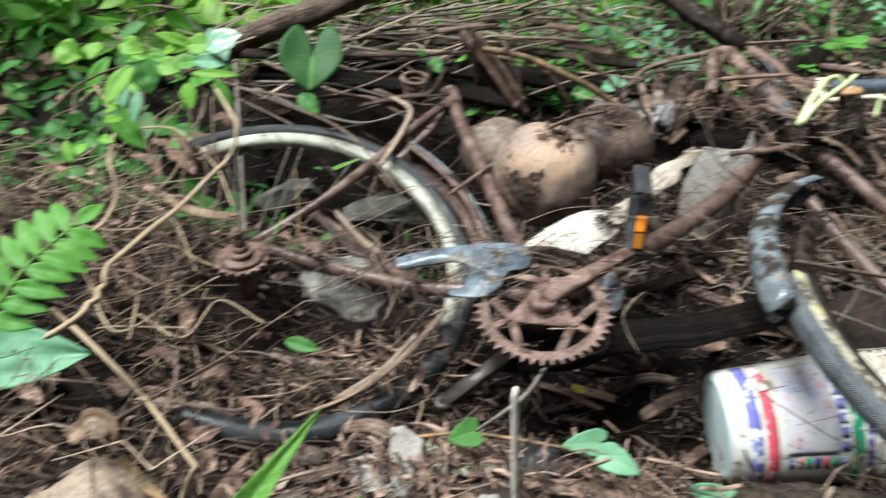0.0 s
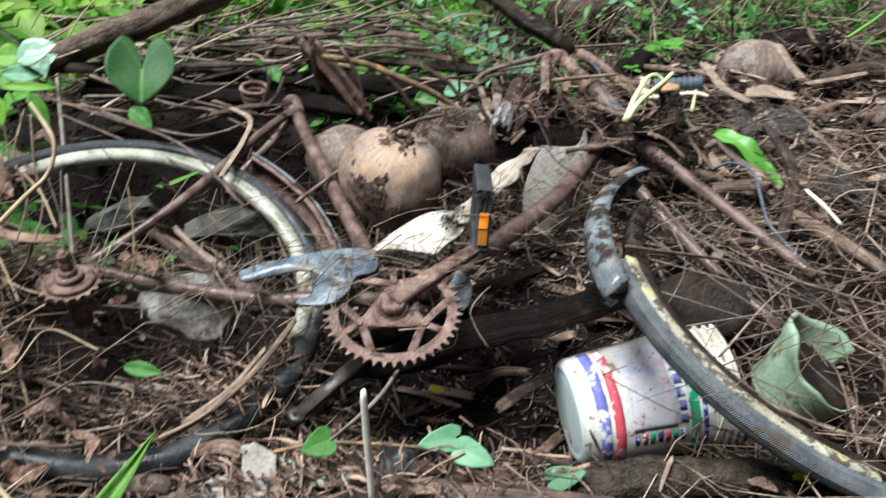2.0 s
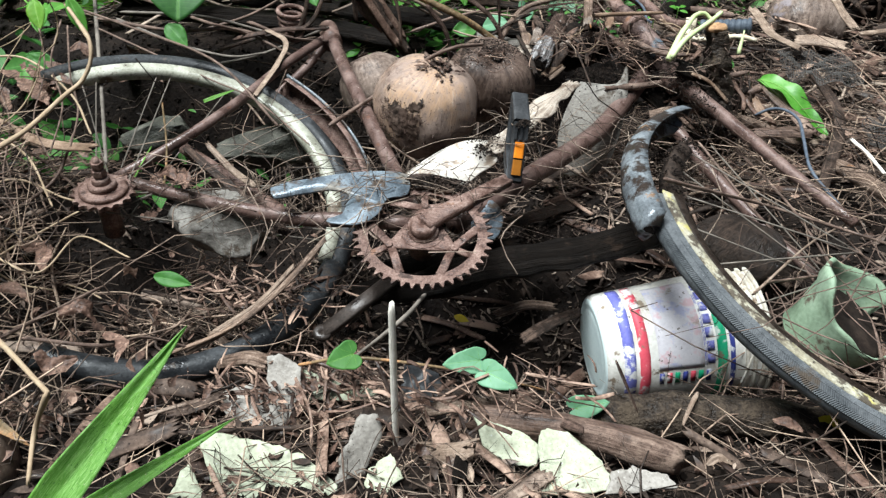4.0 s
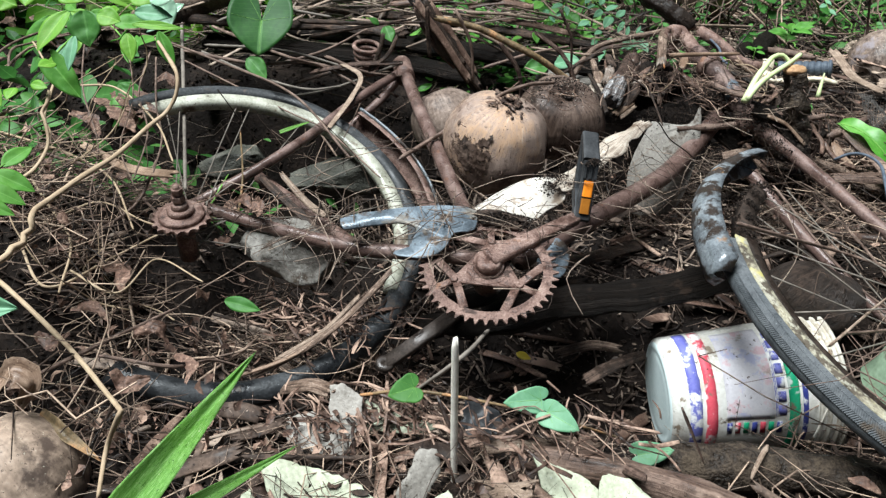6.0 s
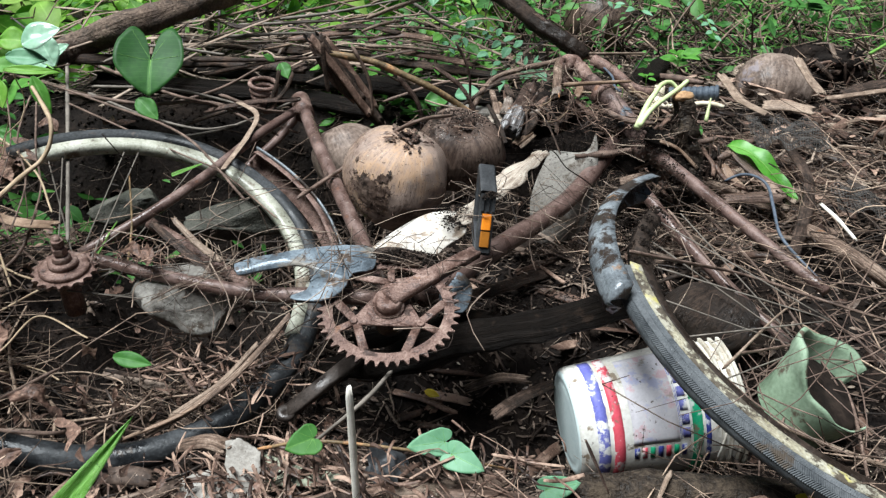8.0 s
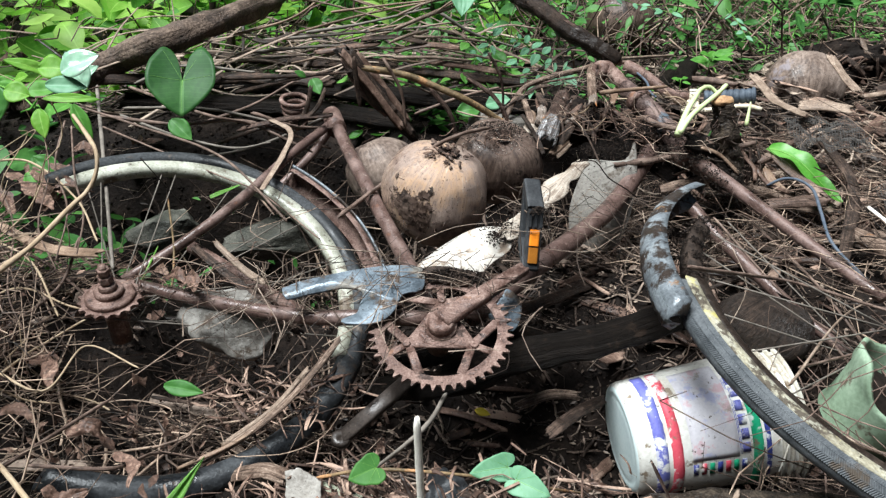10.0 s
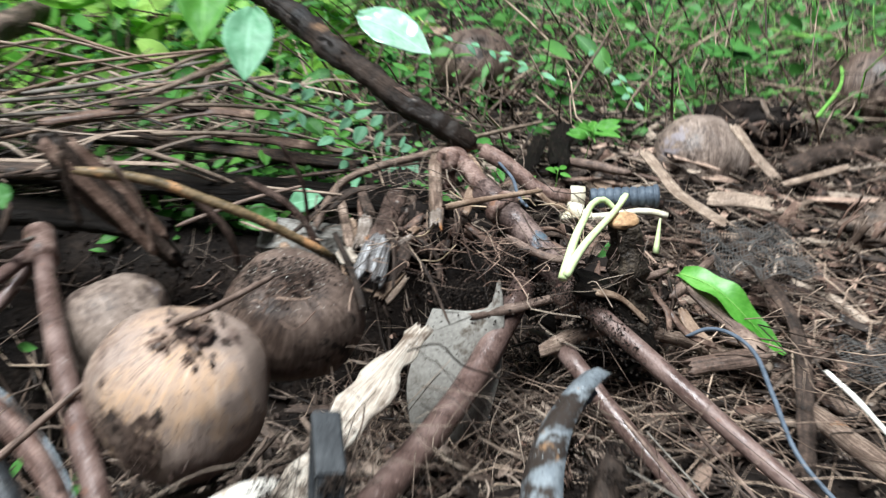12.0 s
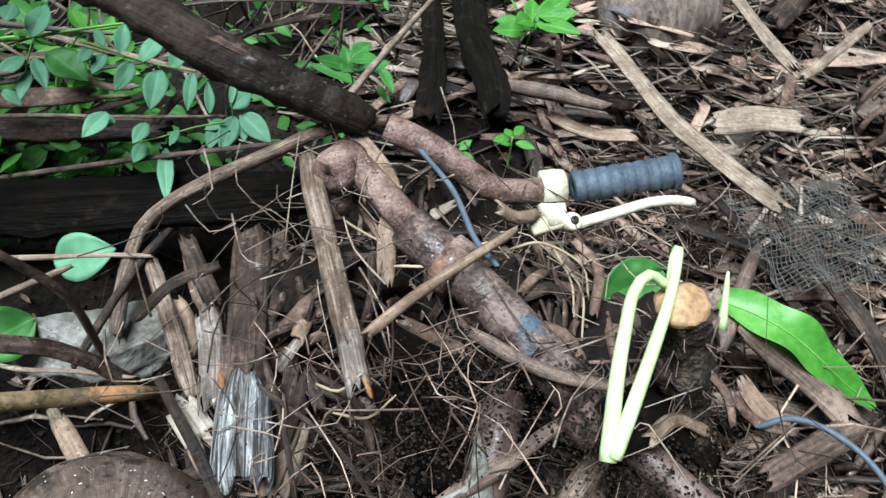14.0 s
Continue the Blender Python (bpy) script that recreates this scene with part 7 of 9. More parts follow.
stick("dry_stick", [(0.121, 1.8, 0.541), (0.241, 1.8, 0.568), (0.308, 1.8, 0.607)], 0.003, 0.002, M_STRAW, "long tan straw in the heap")
strip("bark_strip", [(-0.015, 1.8, 0.495), (0.065, 1.8, 0.507), (0.145, 1.8, 0.516)], 0.02, M_SPLINTER, "reddish-brown torn bark in the heap", curl=0.7)
strip("bark_strip", [(0.093, 1.8, 0.524), (0.173, 1.8, 0.529), (0.252, 1.8, 0.515)], 0.016, M_BARK, "dark brown bark strip in the heap", curl=0.7)
strip("bark_strip", [(0.171, 1.8, 0.496), (0.252, 1.8, 0.512), (0.333, 1.8, 0.502)], 0.02, M_SPLINTER, "reddish-brown torn bark in the heap", curl=0.7)
strip("bark_strip", [(0.008, 1.8, 0.464), (0.103, 1.8, 0.476), (0.182, 1.8, 0.464)], 0.016, M_BARK, "dark brown bark strip in the heap", curl=0.7)
strip("bark_strip", [(0.251, 1.8, 0.474), (0.36, 1.8, 0.457), (0.443, 1.8, 0.442)], 0.02, M_SPLINTER, "reddish-brown torn bark in the heap", curl=0.7)
strip("bark_strip", [(-0.153, 1.8, 0.528), (-0.116, 1.8, 0.521), (-0.062, 1.8, 0.54)], 0.016, M_BARK, "dark brown bark strip in the heap", curl=0.7)
strip("husk_strip", [(0.104, 1.45, 0.576), (0.107, 1.45, 0.525), (0.112, 1.45, 0.473)], 0.009, M_BARK, "dark brown bark strip in the pile")
strip("husk_strip", [(0.315, 1.43, 0.544), (0.382, 1.43, 0.491), (0.429, 1.43, 0.386)], 0.012, M_HUSK, "torn husk strip in the pile")
strip("husk_strip", [(0.486, 1.41, 0.38), (0.5, 1.41, 0.465), (0.546, 1.41, 0.47)], 0.006, M_HUSK, "torn brown husk strip in the pile")
strip("husk_strip", [(0.418, 1.45, 0.483), (0.452, 1.45, 0.512), (0.487, 1.45, 0.517)], 0.008, M_BARK, "dark brown bark strip in the pile")
strip("husk_strip", [(0.021, 1.43, 0.528), (0.011, 1.43, 0.488), (-0.01, 1.43, 0.446)], 0.009, M_BARK, "dark brown bark strip in the pile")
strip("husk_strip", [(-0.125, 1.41, 0.447), (-0.037, 1.41, 0.468), (0.061, 1.41, 0.477)], 0.012, M_HUSK, "torn husk strip in the pile")
strip("husk_strip", [(0.361, 1.45, 0.583), (0.389, 1.45, 0.525), (0.396, 1.45, 0.441)], 0.006, M_HUSK, "torn brown husk strip in the pile")
strip("husk_strip", [(-0.19, 1.43, 0.406), (-0.098, 1.43, 0.439), (0.026, 1.43, 0.476)], 0.008, M_BARK, "dark brown bark strip in the pile")
strip("husk_strip", [(0.05, 1.41, 0.528), (0.03, 1.41, 0.489), (-0.009, 1.41, 0.453)], 0.009, M_BARK, "dark brown bark strip in the pile")
strip("husk_strip", [(0.249, 1.45, 0.516), (0.292, 1.45, 0.456), (0.302, 1.45, 0.394)], 0.012, M_HUSK, "torn husk strip in the pile")
stick("dry_stick", [(-0.374, 1.42, 0.474), (-0.243, 1.42, 0.456), (-0.104, 1.42, 0.46), (0.052, 1.42, 0.402)], 0.004, 0.0025, M_TWIG, "brown dry stick behind the rear wheel")
stick("dry_stick", [(-0.341, 1.45, 0.479), (-0.183, 1.45, 0.475), (-0.025, 1.45, 0.438)], 0.003, 0.0025, M_TWIG_GREY, "grey dry stick behind the rear wheel")
stick("dry_stick", [(-0.132, 1.48, 0.498), (-0.041, 1.48, 0.519), (0.06, 1.48, 0.54)], 0.005, 0.0025, M_BARK, "dark dry stick behind the rear wheel")
stick("dry_stick", [(-0.205, 1.51, 0.429), (-0.109, 1.51, 0.463), (-0.025, 1.51, 0.509)], 0.0035, 0.0025, M_TWIG, "brown dry stick behind the rear wheel")
stick("dry_stick", [(-0.091, 1.42, 0.477), (-0.019, 1.42, 0.45), (0.057, 1.42, 0.444)], 0.004, 0.0025, M_TWIG, "brown dry stick behind the rear wheel")
stick("dry_stick", [(-0.279, 1.45, 0.364), (-0.108, 1.45, 0.395), (0.055, 1.45, 0.462)], 0.003, 0.0025, M_TWIG_GREY, "grey dry stick behind the rear wheel")
stick("dry_stick", [(-0.149, 1.48, 0.527), (-0.018, 1.48, 0.53), (0.115, 1.48, 0.539)], 0.005, 0.0025, M_BARK, "dark dry stick behind the rear wheel")
stick("dry_stick", [(0.223, 1.51, 0.442), (0.318, 1.51, 0.477), (0.389, 1.51, 0.494)], 0.0035, 0.0025, M_TWIG, "brown dry stick behind the rear wheel")
stick("dry_stick", [(0.165, 1.42, 0.573), (0.193, 1.42, 0.516), (0.201, 1.42, 0.446)], 0.004, 0.0025, M_TWIG, "brown dry stick behind the rear wheel")
stick("dry_stick", [(-0.31, 1.45, 0.529), (-0.22, 1.45, 0.56), (-0.086, 1.45, 0.547)], 0.003, 0.0025, M_TWIG_GREY, "grey dry stick behind the rear wheel")
stick("husk_stub", [(0.086, 1.49, 0.565), (0.145, 1.49, 0.488), (0.215, 1.49, 0.4)], 0.02, 0.013, M_ROTLOG, "dark rotted palm stub leaning by the coconuts", rough=1.0)
strip("bark_strip", [(0.082, 1.465, 0.586), (0.137, 1.465, 0.514), (0.199, 1.465, 0.426)], 0.02, M_SPLINTER, "splintered bark on the leaning stub", curl=0.9)
strip("bark_strip", [(0.098, 1.471, 0.587), (0.142, 1.471, 0.512), (0.183, 1.471, 0.457)], 0.016, M_BARK, "splintered bark on the leaning stub", curl=0.9)
strip("bark_strip", [(0.094, 1.477, 0.569), (0.157, 1.477, 0.492), (0.221, 1.477, 0.405)], 0.022, M_BARK, "splintered bark on the leaning stub", curl=0.9)
strip("bark_strip", [(0.078, 1.483, 0.572), (0.117, 1.483, 0.497), (0.165, 1.483, 0.448)], 0.014, M_HUSK, "splintered bark on the leaning stub", curl=0.9)
strip("bark_strip", [(0.107, 1.489, 0.576), (0.152, 1.489, 0.518), (0.21, 1.489, 0.432)], 0.018, M_SPLINTER, "splintered bark on the leaning stub", curl=0.9)
stick("vine", [(-0.69, 1.255, 0.482), (-0.718, 1.42, 0.478), (-0.695, 1.582, 0.464), (-0.47, 1.434, 0.5), (-0.254, 1.3, 0.491), (-0.102, 1.198, 0.475), (0.02, 1.042, 0.436)], 0.0028, 0.00196, M_TWIG, "long brown vine over the rear wheel")
stick("vine", [(-0.536, 1.207, 0.471), (-0.509, 1.112, 0.448), (-0.478, 1.063, 0.433), (-0.481, 0.989, 0.4)], 0.0028, 0.00196, M_VINE, "pale curly vine hanging in the tangle")
stick("vine", [(-0.62, 1.21, 0.466), (-0.659, 1.297, 0.495), (-0.665, 1.371, 0.489), (-0.623, 1.448, 0.487)], 0.0026, 0.00182, M_TWIG, "brown hooked vine by the log")
stick("dry_stick", [(-0.373, 1.58, 0.48), (-0.166, 1.362, 0.495), (-0.089, 1.418, 0.452), (0.025, 1.344, 0.426)], 0.0035, 0.00245, M_TWIG, "brown dry stick behind the rear wheel")
stick("dry_stick", [(-0.349, 1.439, 0.468), (-0.23, 1.384, 0.445), (-0.121, 1.35, 0.433), (-0.063, 1.397, 0.425)], 0.003, 0.0021, M_TWIG_GREY, "grey dry stick behind the rear wheel")
stick("grass_stalk", [(-0.147, 0.965, 0.349), (-0.154, 1.035, 0.393), (-0.191, 1.157, 0.425)], 0.002, 0.0014, M_OLIVE, "thin olive grass stalk in the wheel")
stick("grass_stalk", [(-0.2, 0.977, 0.354), (-0.185, 1.011, 0.383), (-0.19, 1.07, 0.38)], 0.0018, 0.00126, M_STEMGREEN, "thin yellow-green grass stalk by the hub")
strip("curled_leaf", [(-0.502, 1.265, 0.425), (-0.438, 1.212, 0.432), (-0.406, 1.158, 0.423)], 0.011, M_DEADLEAF, "curled brown dead leaf caught in twigs", curl=1.1, thick=0.001)
strip("curled_leaf", [(-0.516, 1.203, 0.42), (-0.469, 1.182, 0.42), (-0.442, 1.151, 0.402)], 0.014, M_DEADLEAF, "crumpled reddish dead leaf in the tangle", curl=1.1, thick=0.001)
strip("curled_leaf", [(-0.416, 1.21, 0.434), (-0.385, 1.174, 0.423), (-0.391, 1.133, 0.413)], 0.009, M_DEADLEAF, "curled brown dead leaf caught in twigs", curl=1.1, thick=0.001)
strip("curled_leaf", [(-0.156, 0.974, 0.375), (-0.133, 0.963, 0.396), (-0.107, 0.934, 0.393)], 0.011, M_DEADLEAF, "curled brown dead leaf caught in twigs", curl=1.1, thick=0.001)
strip("curled_leaf", [(-0.126, 0.95, 0.383), (-0.104, 0.94, 0.4), (-0.093, 0.914, 0.393)], 0.014, M_DEADLEAF, "crumpled reddish dead leaf in the tangle", curl=1.1, thick=0.001)
strip("curled_leaf", [(-0.143, 0.959, 0.367), (-0.125, 0.954, 0.361), (-0.132, 0.965, 0.388)], 0.009, M_DEADLEAF, "curled brown dead leaf caught in twigs", curl=1.1, thick=0.001)
strip("curled_leaf", [(-0.38, 1.276, 0.461), (-0.359, 1.282, 0.471), (-0.347, 1.271, 0.454)], 0.011, M_DEADLEAF, "curled brown dead leaf caught in twigs", curl=1.1, thick=0.001)
strip("curled_leaf", [(-0.342, 0.893, 0.305), (-0.285, 0.844, 0.331), (-0.249, 0.776, 0.34)], 0.014, M_DEADLEAF, "crumpled reddish dead leaf in the tangle", curl=1.1, thick=0.001)
strip("curled_leaf", [(-0.286, 0.711, 0.354), (-0.252, 0.707, 0.366), (-0.227, 0.691, 0.356)], 0.009, M_DEADLEAF, "curled brown dead leaf caught in twigs", curl=1.1, thick=0.001)
strip("curled_leaf", [(-0.19, 0.679, 0.35), (-0.166, 0.691, 0.351), (-0.153, 0.687, 0.329)], 0.011, M_DEADLEAF, "curled brown dead leaf caught in twigs", curl=1.1, thick=0.001)
strip("curled_leaf", [(-0.315, 0.675, 0.342), (-0.291, 0.668, 0.332), (-0.27, 0.675, 0.346)], 0.014, M_DEADLEAF, "crumpled reddish dead leaf in the tangle", curl=1.1, thick=0.001)
strip("curled_leaf", [(-0.138, 0.667, 0.328), (-0.105, 0.641, 0.339), (-0.099, 0.604, 0.34)], 0.009, M_DEADLEAF, "curled brown dead leaf caught in twigs", curl=1.1, thick=0.001)
strip("curled_leaf", [(-0.139, 0.534, 0.416), (-0.128, 0.53, 0.401), (-0.104, 0.54, 0.403)], 0.011, M_DEADLEAF, "curled brown dead leaf caught in twigs", curl=1.1, thick=0.001)
strip("curled_leaf", [(-0.417, 0.913, 0.338), (-0.386, 0.919, 0.327), (-0.368, 0.933, 0.336)], 0.014, M_DEADLEAF, "crumpled reddish dead leaf in the tangle", curl=1.1, thick=0.001)
strip("curled_leaf", [(-0.447, 1.238, 0.449), (-0.388, 1.176, 0.454), (-0.343, 1.118, 0.453)], 0.016, M_DEADLEAF, "crumpled dead leaf over the buried tyre", curl=1.0, thick=0.001)
strip("curled_leaf", [(-0.375, 1.131, 0.446), (-0.345, 1.138, 0.465), (-0.323, 1.132, 0.458)], 0.012, M_DEADLEAF, "crumpled dead leaf over the buried tyre", curl=1.0, thick=0.001)
strip("curled_leaf", [(-0.438, 1.192, 0.44), (-0.391, 1.144, 0.443), (-0.344, 1.084, 0.441)], 0.016, M_DEADLEAF, "crumpled dead leaf over the buried tyre", curl=1.0, thick=0.001)
strip("curled_leaf", [(-0.396, 1.216, 0.462), (-0.363, 1.204, 0.455), (-0.34, 1.204, 0.467)], 0.012, M_DEADLEAF, "crumpled dead leaf over the buried tyre", curl=1.0, thick=0.001)
leaf_thing("vine_leaf", (-0.436, 1.244, 0.464), (-0.38, 1.213, 0.424), 0.045, M_LEAF, "green vine leaf over the tyre")
leaf_thing("vine_leaf", (-0.434, 1.211, 0.449), (-0.389, 1.179, 0.41), 0.04, M_LEAFBRIGHT, "green vine leaf over the tyre")
stick("vine", [(-0.615, 1.087, 0.401), (-0.527, 1.036, 0.398), (-0.421, 0.924, 0.39), (-0.366, 0.872, 0.354), (-0.292, 0.706, 0.383)], 0.0022, 0.00154, M_VINE, "thin tan vine hanging over twigs")
stick("vine", [(-0.533, 1.341, 0.519), (-0.491, 1.219, 0.462), (-0.411, 1.085, 0.414), (-0.347, 0.914, 0.4), (-0.309, 0.861, 0.355)], 0.0016, 0.00112, M_TWIG, "thin red-brown vine hanging in the tangle")
stick("vine", [(-0.479, 1.394, 0.518), (-0.373, 1.164, 0.477), (-0.357, 1.056, 0.429), (-0.274, 0.913, 0.433)], 0.0014, 0.00098, M_TWIG, "thin red-brown vine hanging in the tangle")
stick("vine", [(-0.651, 1.361, 0.496), (-0.534, 1.232, 0.466), (-0.432, 1.218, 0.466), (-0.297, 1.066, 0.469), (-0.217, 0.93, 0.466)], 0.002, 0.0014, M_VINE, "thin tan vine hanging over twigs")
stick("vine", [(-0.506, 0.898, 0.378), (-0.435, 0.905, 0.36), (-0.363, 0.965, 0.372), (-0.252, 0.915, 0.367), (-0.175, 0.99, 0.34)], 0.0018, 0.00126, M_VINE, "thin tan vine lying over twigs")
stick("vine", [(-0.338, 0.812, 0.345), (-0.237, 0.742, 0.363), (-0.241, 0.873, 0.333), (-0.149, 0.81, 0.342)], 0.0016, 0.00112, M_VINE, "thin tan vine lying over twigs")
strip("bark_strip", [(-0.044, 0.739, 0.218), (0.019, 0.691, 0.276), (0.067, 0.64, 0.311)], 0.02, M_WEATHER, "pale weathered bark strip on the bank", curl=0.8)
strip("bark_strip", [(0.059, 0.602, 0.277), (0.092, 0.609, 0.255), (0.131, 0.627, 0.246)], 0.014, M_BARK, "dark bark strip on the bank", curl=0.8)
strip("bark_strip", [(0.244, 0.642, 0.238), (0.292, 0.635, 0.255), (0.339, 0.619, 0.26)], 0.026, M_PALE, "pale split wood piece on the bank", curl=0.8)
strip("bark_strip", [(0.353, 0.611, 0.253), (0.395, 0.568, 0.298), (0.422, 0.527, 0.324)], 0.012, M_HUSK, "torn husk strip on the bank", curl=0.8)
strip("bark_strip", [(0.134, 0.607, 0.233), (0.162, 0.606, 0.251), (0.203, 0.596, 0.261)], 0.02, M_WEATHER, "pale weathered bark strip on the bank", curl=0.8)
strip("bark_strip", [(-0.029, 0.631, 0.229), (-0.001, 0.584, 0.242), (0.026, 0.537, 0.258)], 0.014, M_BARK, "dark bark strip on the bank", curl=0.8)
strip("bark_strip", [(0.232, 0.561, 0.255), (0.27, 0.532, 0.283), (0.303, 0.507, 0.319)], 0.026, M_PALE, "pale split wood piece on the bank", curl=0.8)
strip("bark_strip", [(0.092, 0.54, 0.289), (0.109, 0.546, 0.258), (0.115, 0.547, 0.239)], 0.012, M_HUSK, "torn husk strip on the bank", curl=0.8)
strip("bark_strip", [(0.325, 0.627, 0.271), (0.369, 0.641, 0.253), (0.399, 0.656, 0.25)], 0.02, M_WEATHER, "pale weathered bark strip on the bank", curl=0.8)
strip("bark_strip", [(0.256, 0.656, 0.264), (0.291, 0.64, 0.269), (0.317, 0.633, 0.283)], 0.014, M_BARK, "dark bark strip on the bank", curl=0.8)
strip("wood_chip", [(0.832, 1.254, 0.422), (0.849, 1.229, 0.402), (0.883, 1.208, 0.393)], 0.008, M_SPLINTER, "reddish-brown wood splinter on litter", curl=0.6)
strip("wood_chip", [(0.705, 1.436, 0.512), (0.729, 1.434, 0.49), (0.757, 1.441, 0.482)], 0.012, M_STRAW, "tan straw splinter on litter", curl=0.6)
strip("wood_chip", [(0.641, 1.43, 0.528), (0.646, 1.407, 0.511), (0.642, 1.388, 0.494)], 0.006, M_BARK, "dark brown bark splinter on litter", curl=0.6)
strip("wood_chip", [(0.668, 1.346, 0.49), (0.705, 1.322, 0.48), (0.715, 1.299, 0.46)], 0.01, M_SPLINTER, "reddish-brown wood splinter on litter", curl=0.6)
strip("wood_chip", [(0.771, 1.413, 0.47), (0.775, 1.377, 0.469), (0.747, 1.339, 0.459)], 0.008, M_SPLINTER, "reddish-brown wood splinter on litter", curl=0.6)
strip("wood_chip", [(0.562, 1.494, 0.473), (0.554, 1.445, 0.473), (0.519, 1.392, 0.476)], 0.012, M_STRAW, "tan straw splinter on litter", curl=0.6)
strip("wood_chip", [(0.537, 1.505, 0.472), (0.543, 1.465, 0.476), (0.534, 1.412, 0.478)], 0.006, M_BARK, "dark brown bark splinter on litter", curl=0.6)
strip("wood_chip", [(0.473, 1.526, 0.47), (0.469, 1.475, 0.464), (0.475, 1.448, 0.465)], 0.01, M_SPLINTER, "reddish-brown wood splinter on litter", curl=0.6)
strip("wood_chip", [(0.609, 1.539, 0.495), (0.612, 1.482, 0.491), (0.614, 1.429, 0.49)], 0.008, M_SPLINTER, "reddish-brown wood splinter on litter", curl=0.6)
strip("wood_chip", [(0.712, 1.224, 0.476), (0.754, 1.238, 0.456), (0.796, 1.232, 0.42)], 0.012, M_STRAW, "tan straw splinter on litter", curl=0.6)
strip("wood_chip", [(0.523, 1.353, 0.491), (0.544, 1.325, 0.477), (0.543, 1.301, 0.456)], 0.006, M_BARK, "dark brown bark splinter on litter", curl=0.6)
strip("wood_chip", [(0.59, 1.374, 0.495), (0.618, 1.354, 0.478), (0.646, 1.334, 0.461)], 0.01, M_SPLINTER, "reddish-brown wood splinter on litter", curl=0.6)
strip("wood_chip", [(0.818, 1.28, 0.435), (0.829, 1.251, 0.421), (0.824, 1.23, 0.405)], 0.008, M_SPLINTER, "reddish-brown wood splinter on litter", curl=0.6)
strip("wood_chip", [(0.45, 1.492, 0.455), (0.456, 1.465, 0.455), (0.447, 1.428, 0.449)], 0.012, M_STRAW, "tan straw splinter on litter", curl=0.6)
stick("root_fibre", [(0.693, 1.391, 0.509), (0.718, 1.386, 0.51), (0.744, 1.365, 0.495), (0.744, 1.347, 0.473)], 0.0012, 0.00084, M_VINE, "thin pale curling root fibre")
stick("root_fibre", [(0.598, 1.507, 0.506), (0.59, 1.488, 0.494), (0.614, 1.451, 0.487), (0.639, 1.42, 0.485)], 0.0012, 0.00084, M_VINE, "thin pale curling root fibre")
stick("root_fibre", [(0.634, 1.409, 0.489), (0.674, 1.398, 0.516), (0.684, 1.38, 0.513)], 0.0012, 0.00084, M_VINE, "thin pale curling root fibre")
stick("root_fibre", [(0.75, 1.388, 0.468), (0.746, 1.357, 0.468), (0.722, 1.32, 0.465)], 0.0012, 0.00084, M_VINE, "thin pale curling root fibre")
stick("root_fibre", [(0.749, 1.406, 0.471), (0.741, 1.368, 0.473), (0.724, 1.337, 0.473)], 0.0012, 0.00084, M_VINE, "thin pale curling root fibre")
stick("root_fibre", [(0.608, 1.416, 0.499), (0.637, 1.399, 0.505), (0.666, 1.392, 0.518)], 0.0012, 0.00084, M_VINE, "thin pale curling root fibre")
stick("root_fibre", [(0.519, 1.342, 0.496), (0.528, 1.324, 0.508), (0.54, 1.315, 0.533)], 0.0012, 0.00084, M_VINE, "thin pale curling root fibre")
stick("root_fibre", [(0.527, 1.335, 0.466), (0.545, 1.317, 0.475), (0.563, 1.313, 0.497)], 0.0012, 0.00084, M_VINE, "thin pale curling root fibre")
leaf_thing("yellowing_blade", (-0.242, 0.544, 0.335), (-0.15, 0.492, 0.325), 0.02, M_OLIVE, "yellowing dry blade beside the smooth coconut", narrow=True)
strip("curled_leaf", [(0.228, 0.64, 0.262), (0.25, 0.655, 0.272), (0.272, 0.672, 0.262)], 0.03, M_BLACKPLASTIC, "crumpled scrap of black plastic on the bank")
stick("pale_twig", [(0.582, 0.619, 0.29), (0.567, 0.596, 0.292), (0.552, 0.572, 0.288)], 0.0034, 0.0024, M_PALE, "short peeled pale twig on the log")
strip("curled_leaf", [(0.56, 0.51, 0.29), (0.573, 0.515, 0.296), (0.59, 0.512, 0.288)], 0.007, M_PALE, "small pale crumpled scrap")
strip("curled_leaf", [(0.66, 0.578, 0.29), (0.674, 0.572, 0.294), (0.69, 0.562, 0.288)], 0.009, M_DEADLEAF, "small red-brown leaf scrap")
strip("curled_leaf", [(0.716, 0.58, 0.29), (0.726, 0.577, 0.294), (0.736, 0.568, 0.288)], 0.008, M_YELLOW, "small yellow leaf scrap")
strip("curled_leaf", [(0.285, 0.525, 0.292), (0.292, 0.505, 0.298), (0.301, 0.482, 0.29)], 0.009, M_PALE, "small pale crumpled scrap")
strip("bark_strip", [(0.297, 0.54, 0.288), (0.291, 0.505, 0.3), (0.284, 0.468, 0.302)], 0.014, M_CHAR, "charred strip standing on the bank", curl=0.8)
stick("upright_stem", [(-0.322, 2.2, 0.66), (-0.33, 2.2, 0.56), (-0.345, 2.2, 0.36)], 0.01, 0.012, M_BARK, "dark upright sapling stem behind the log")
stick("upright_stem", [(-0.274, 2.2, 0.66), (-0.285, 2.2, 0.55), (-0.3, 2.2, 0.36)], 0.012, 0.013, M_BARK, "dark upright sapling stem behind the log")
stick("weathered_stick", [(0.985, 1.14, 0.395), (0.99, 1.09, 0.392), (0.992, 1.03, 0.385)], 0.0035, 0.003, M_BONEWOOD, "whitened split stick by the net", rough=0.5)
# greenery at the shaded edge


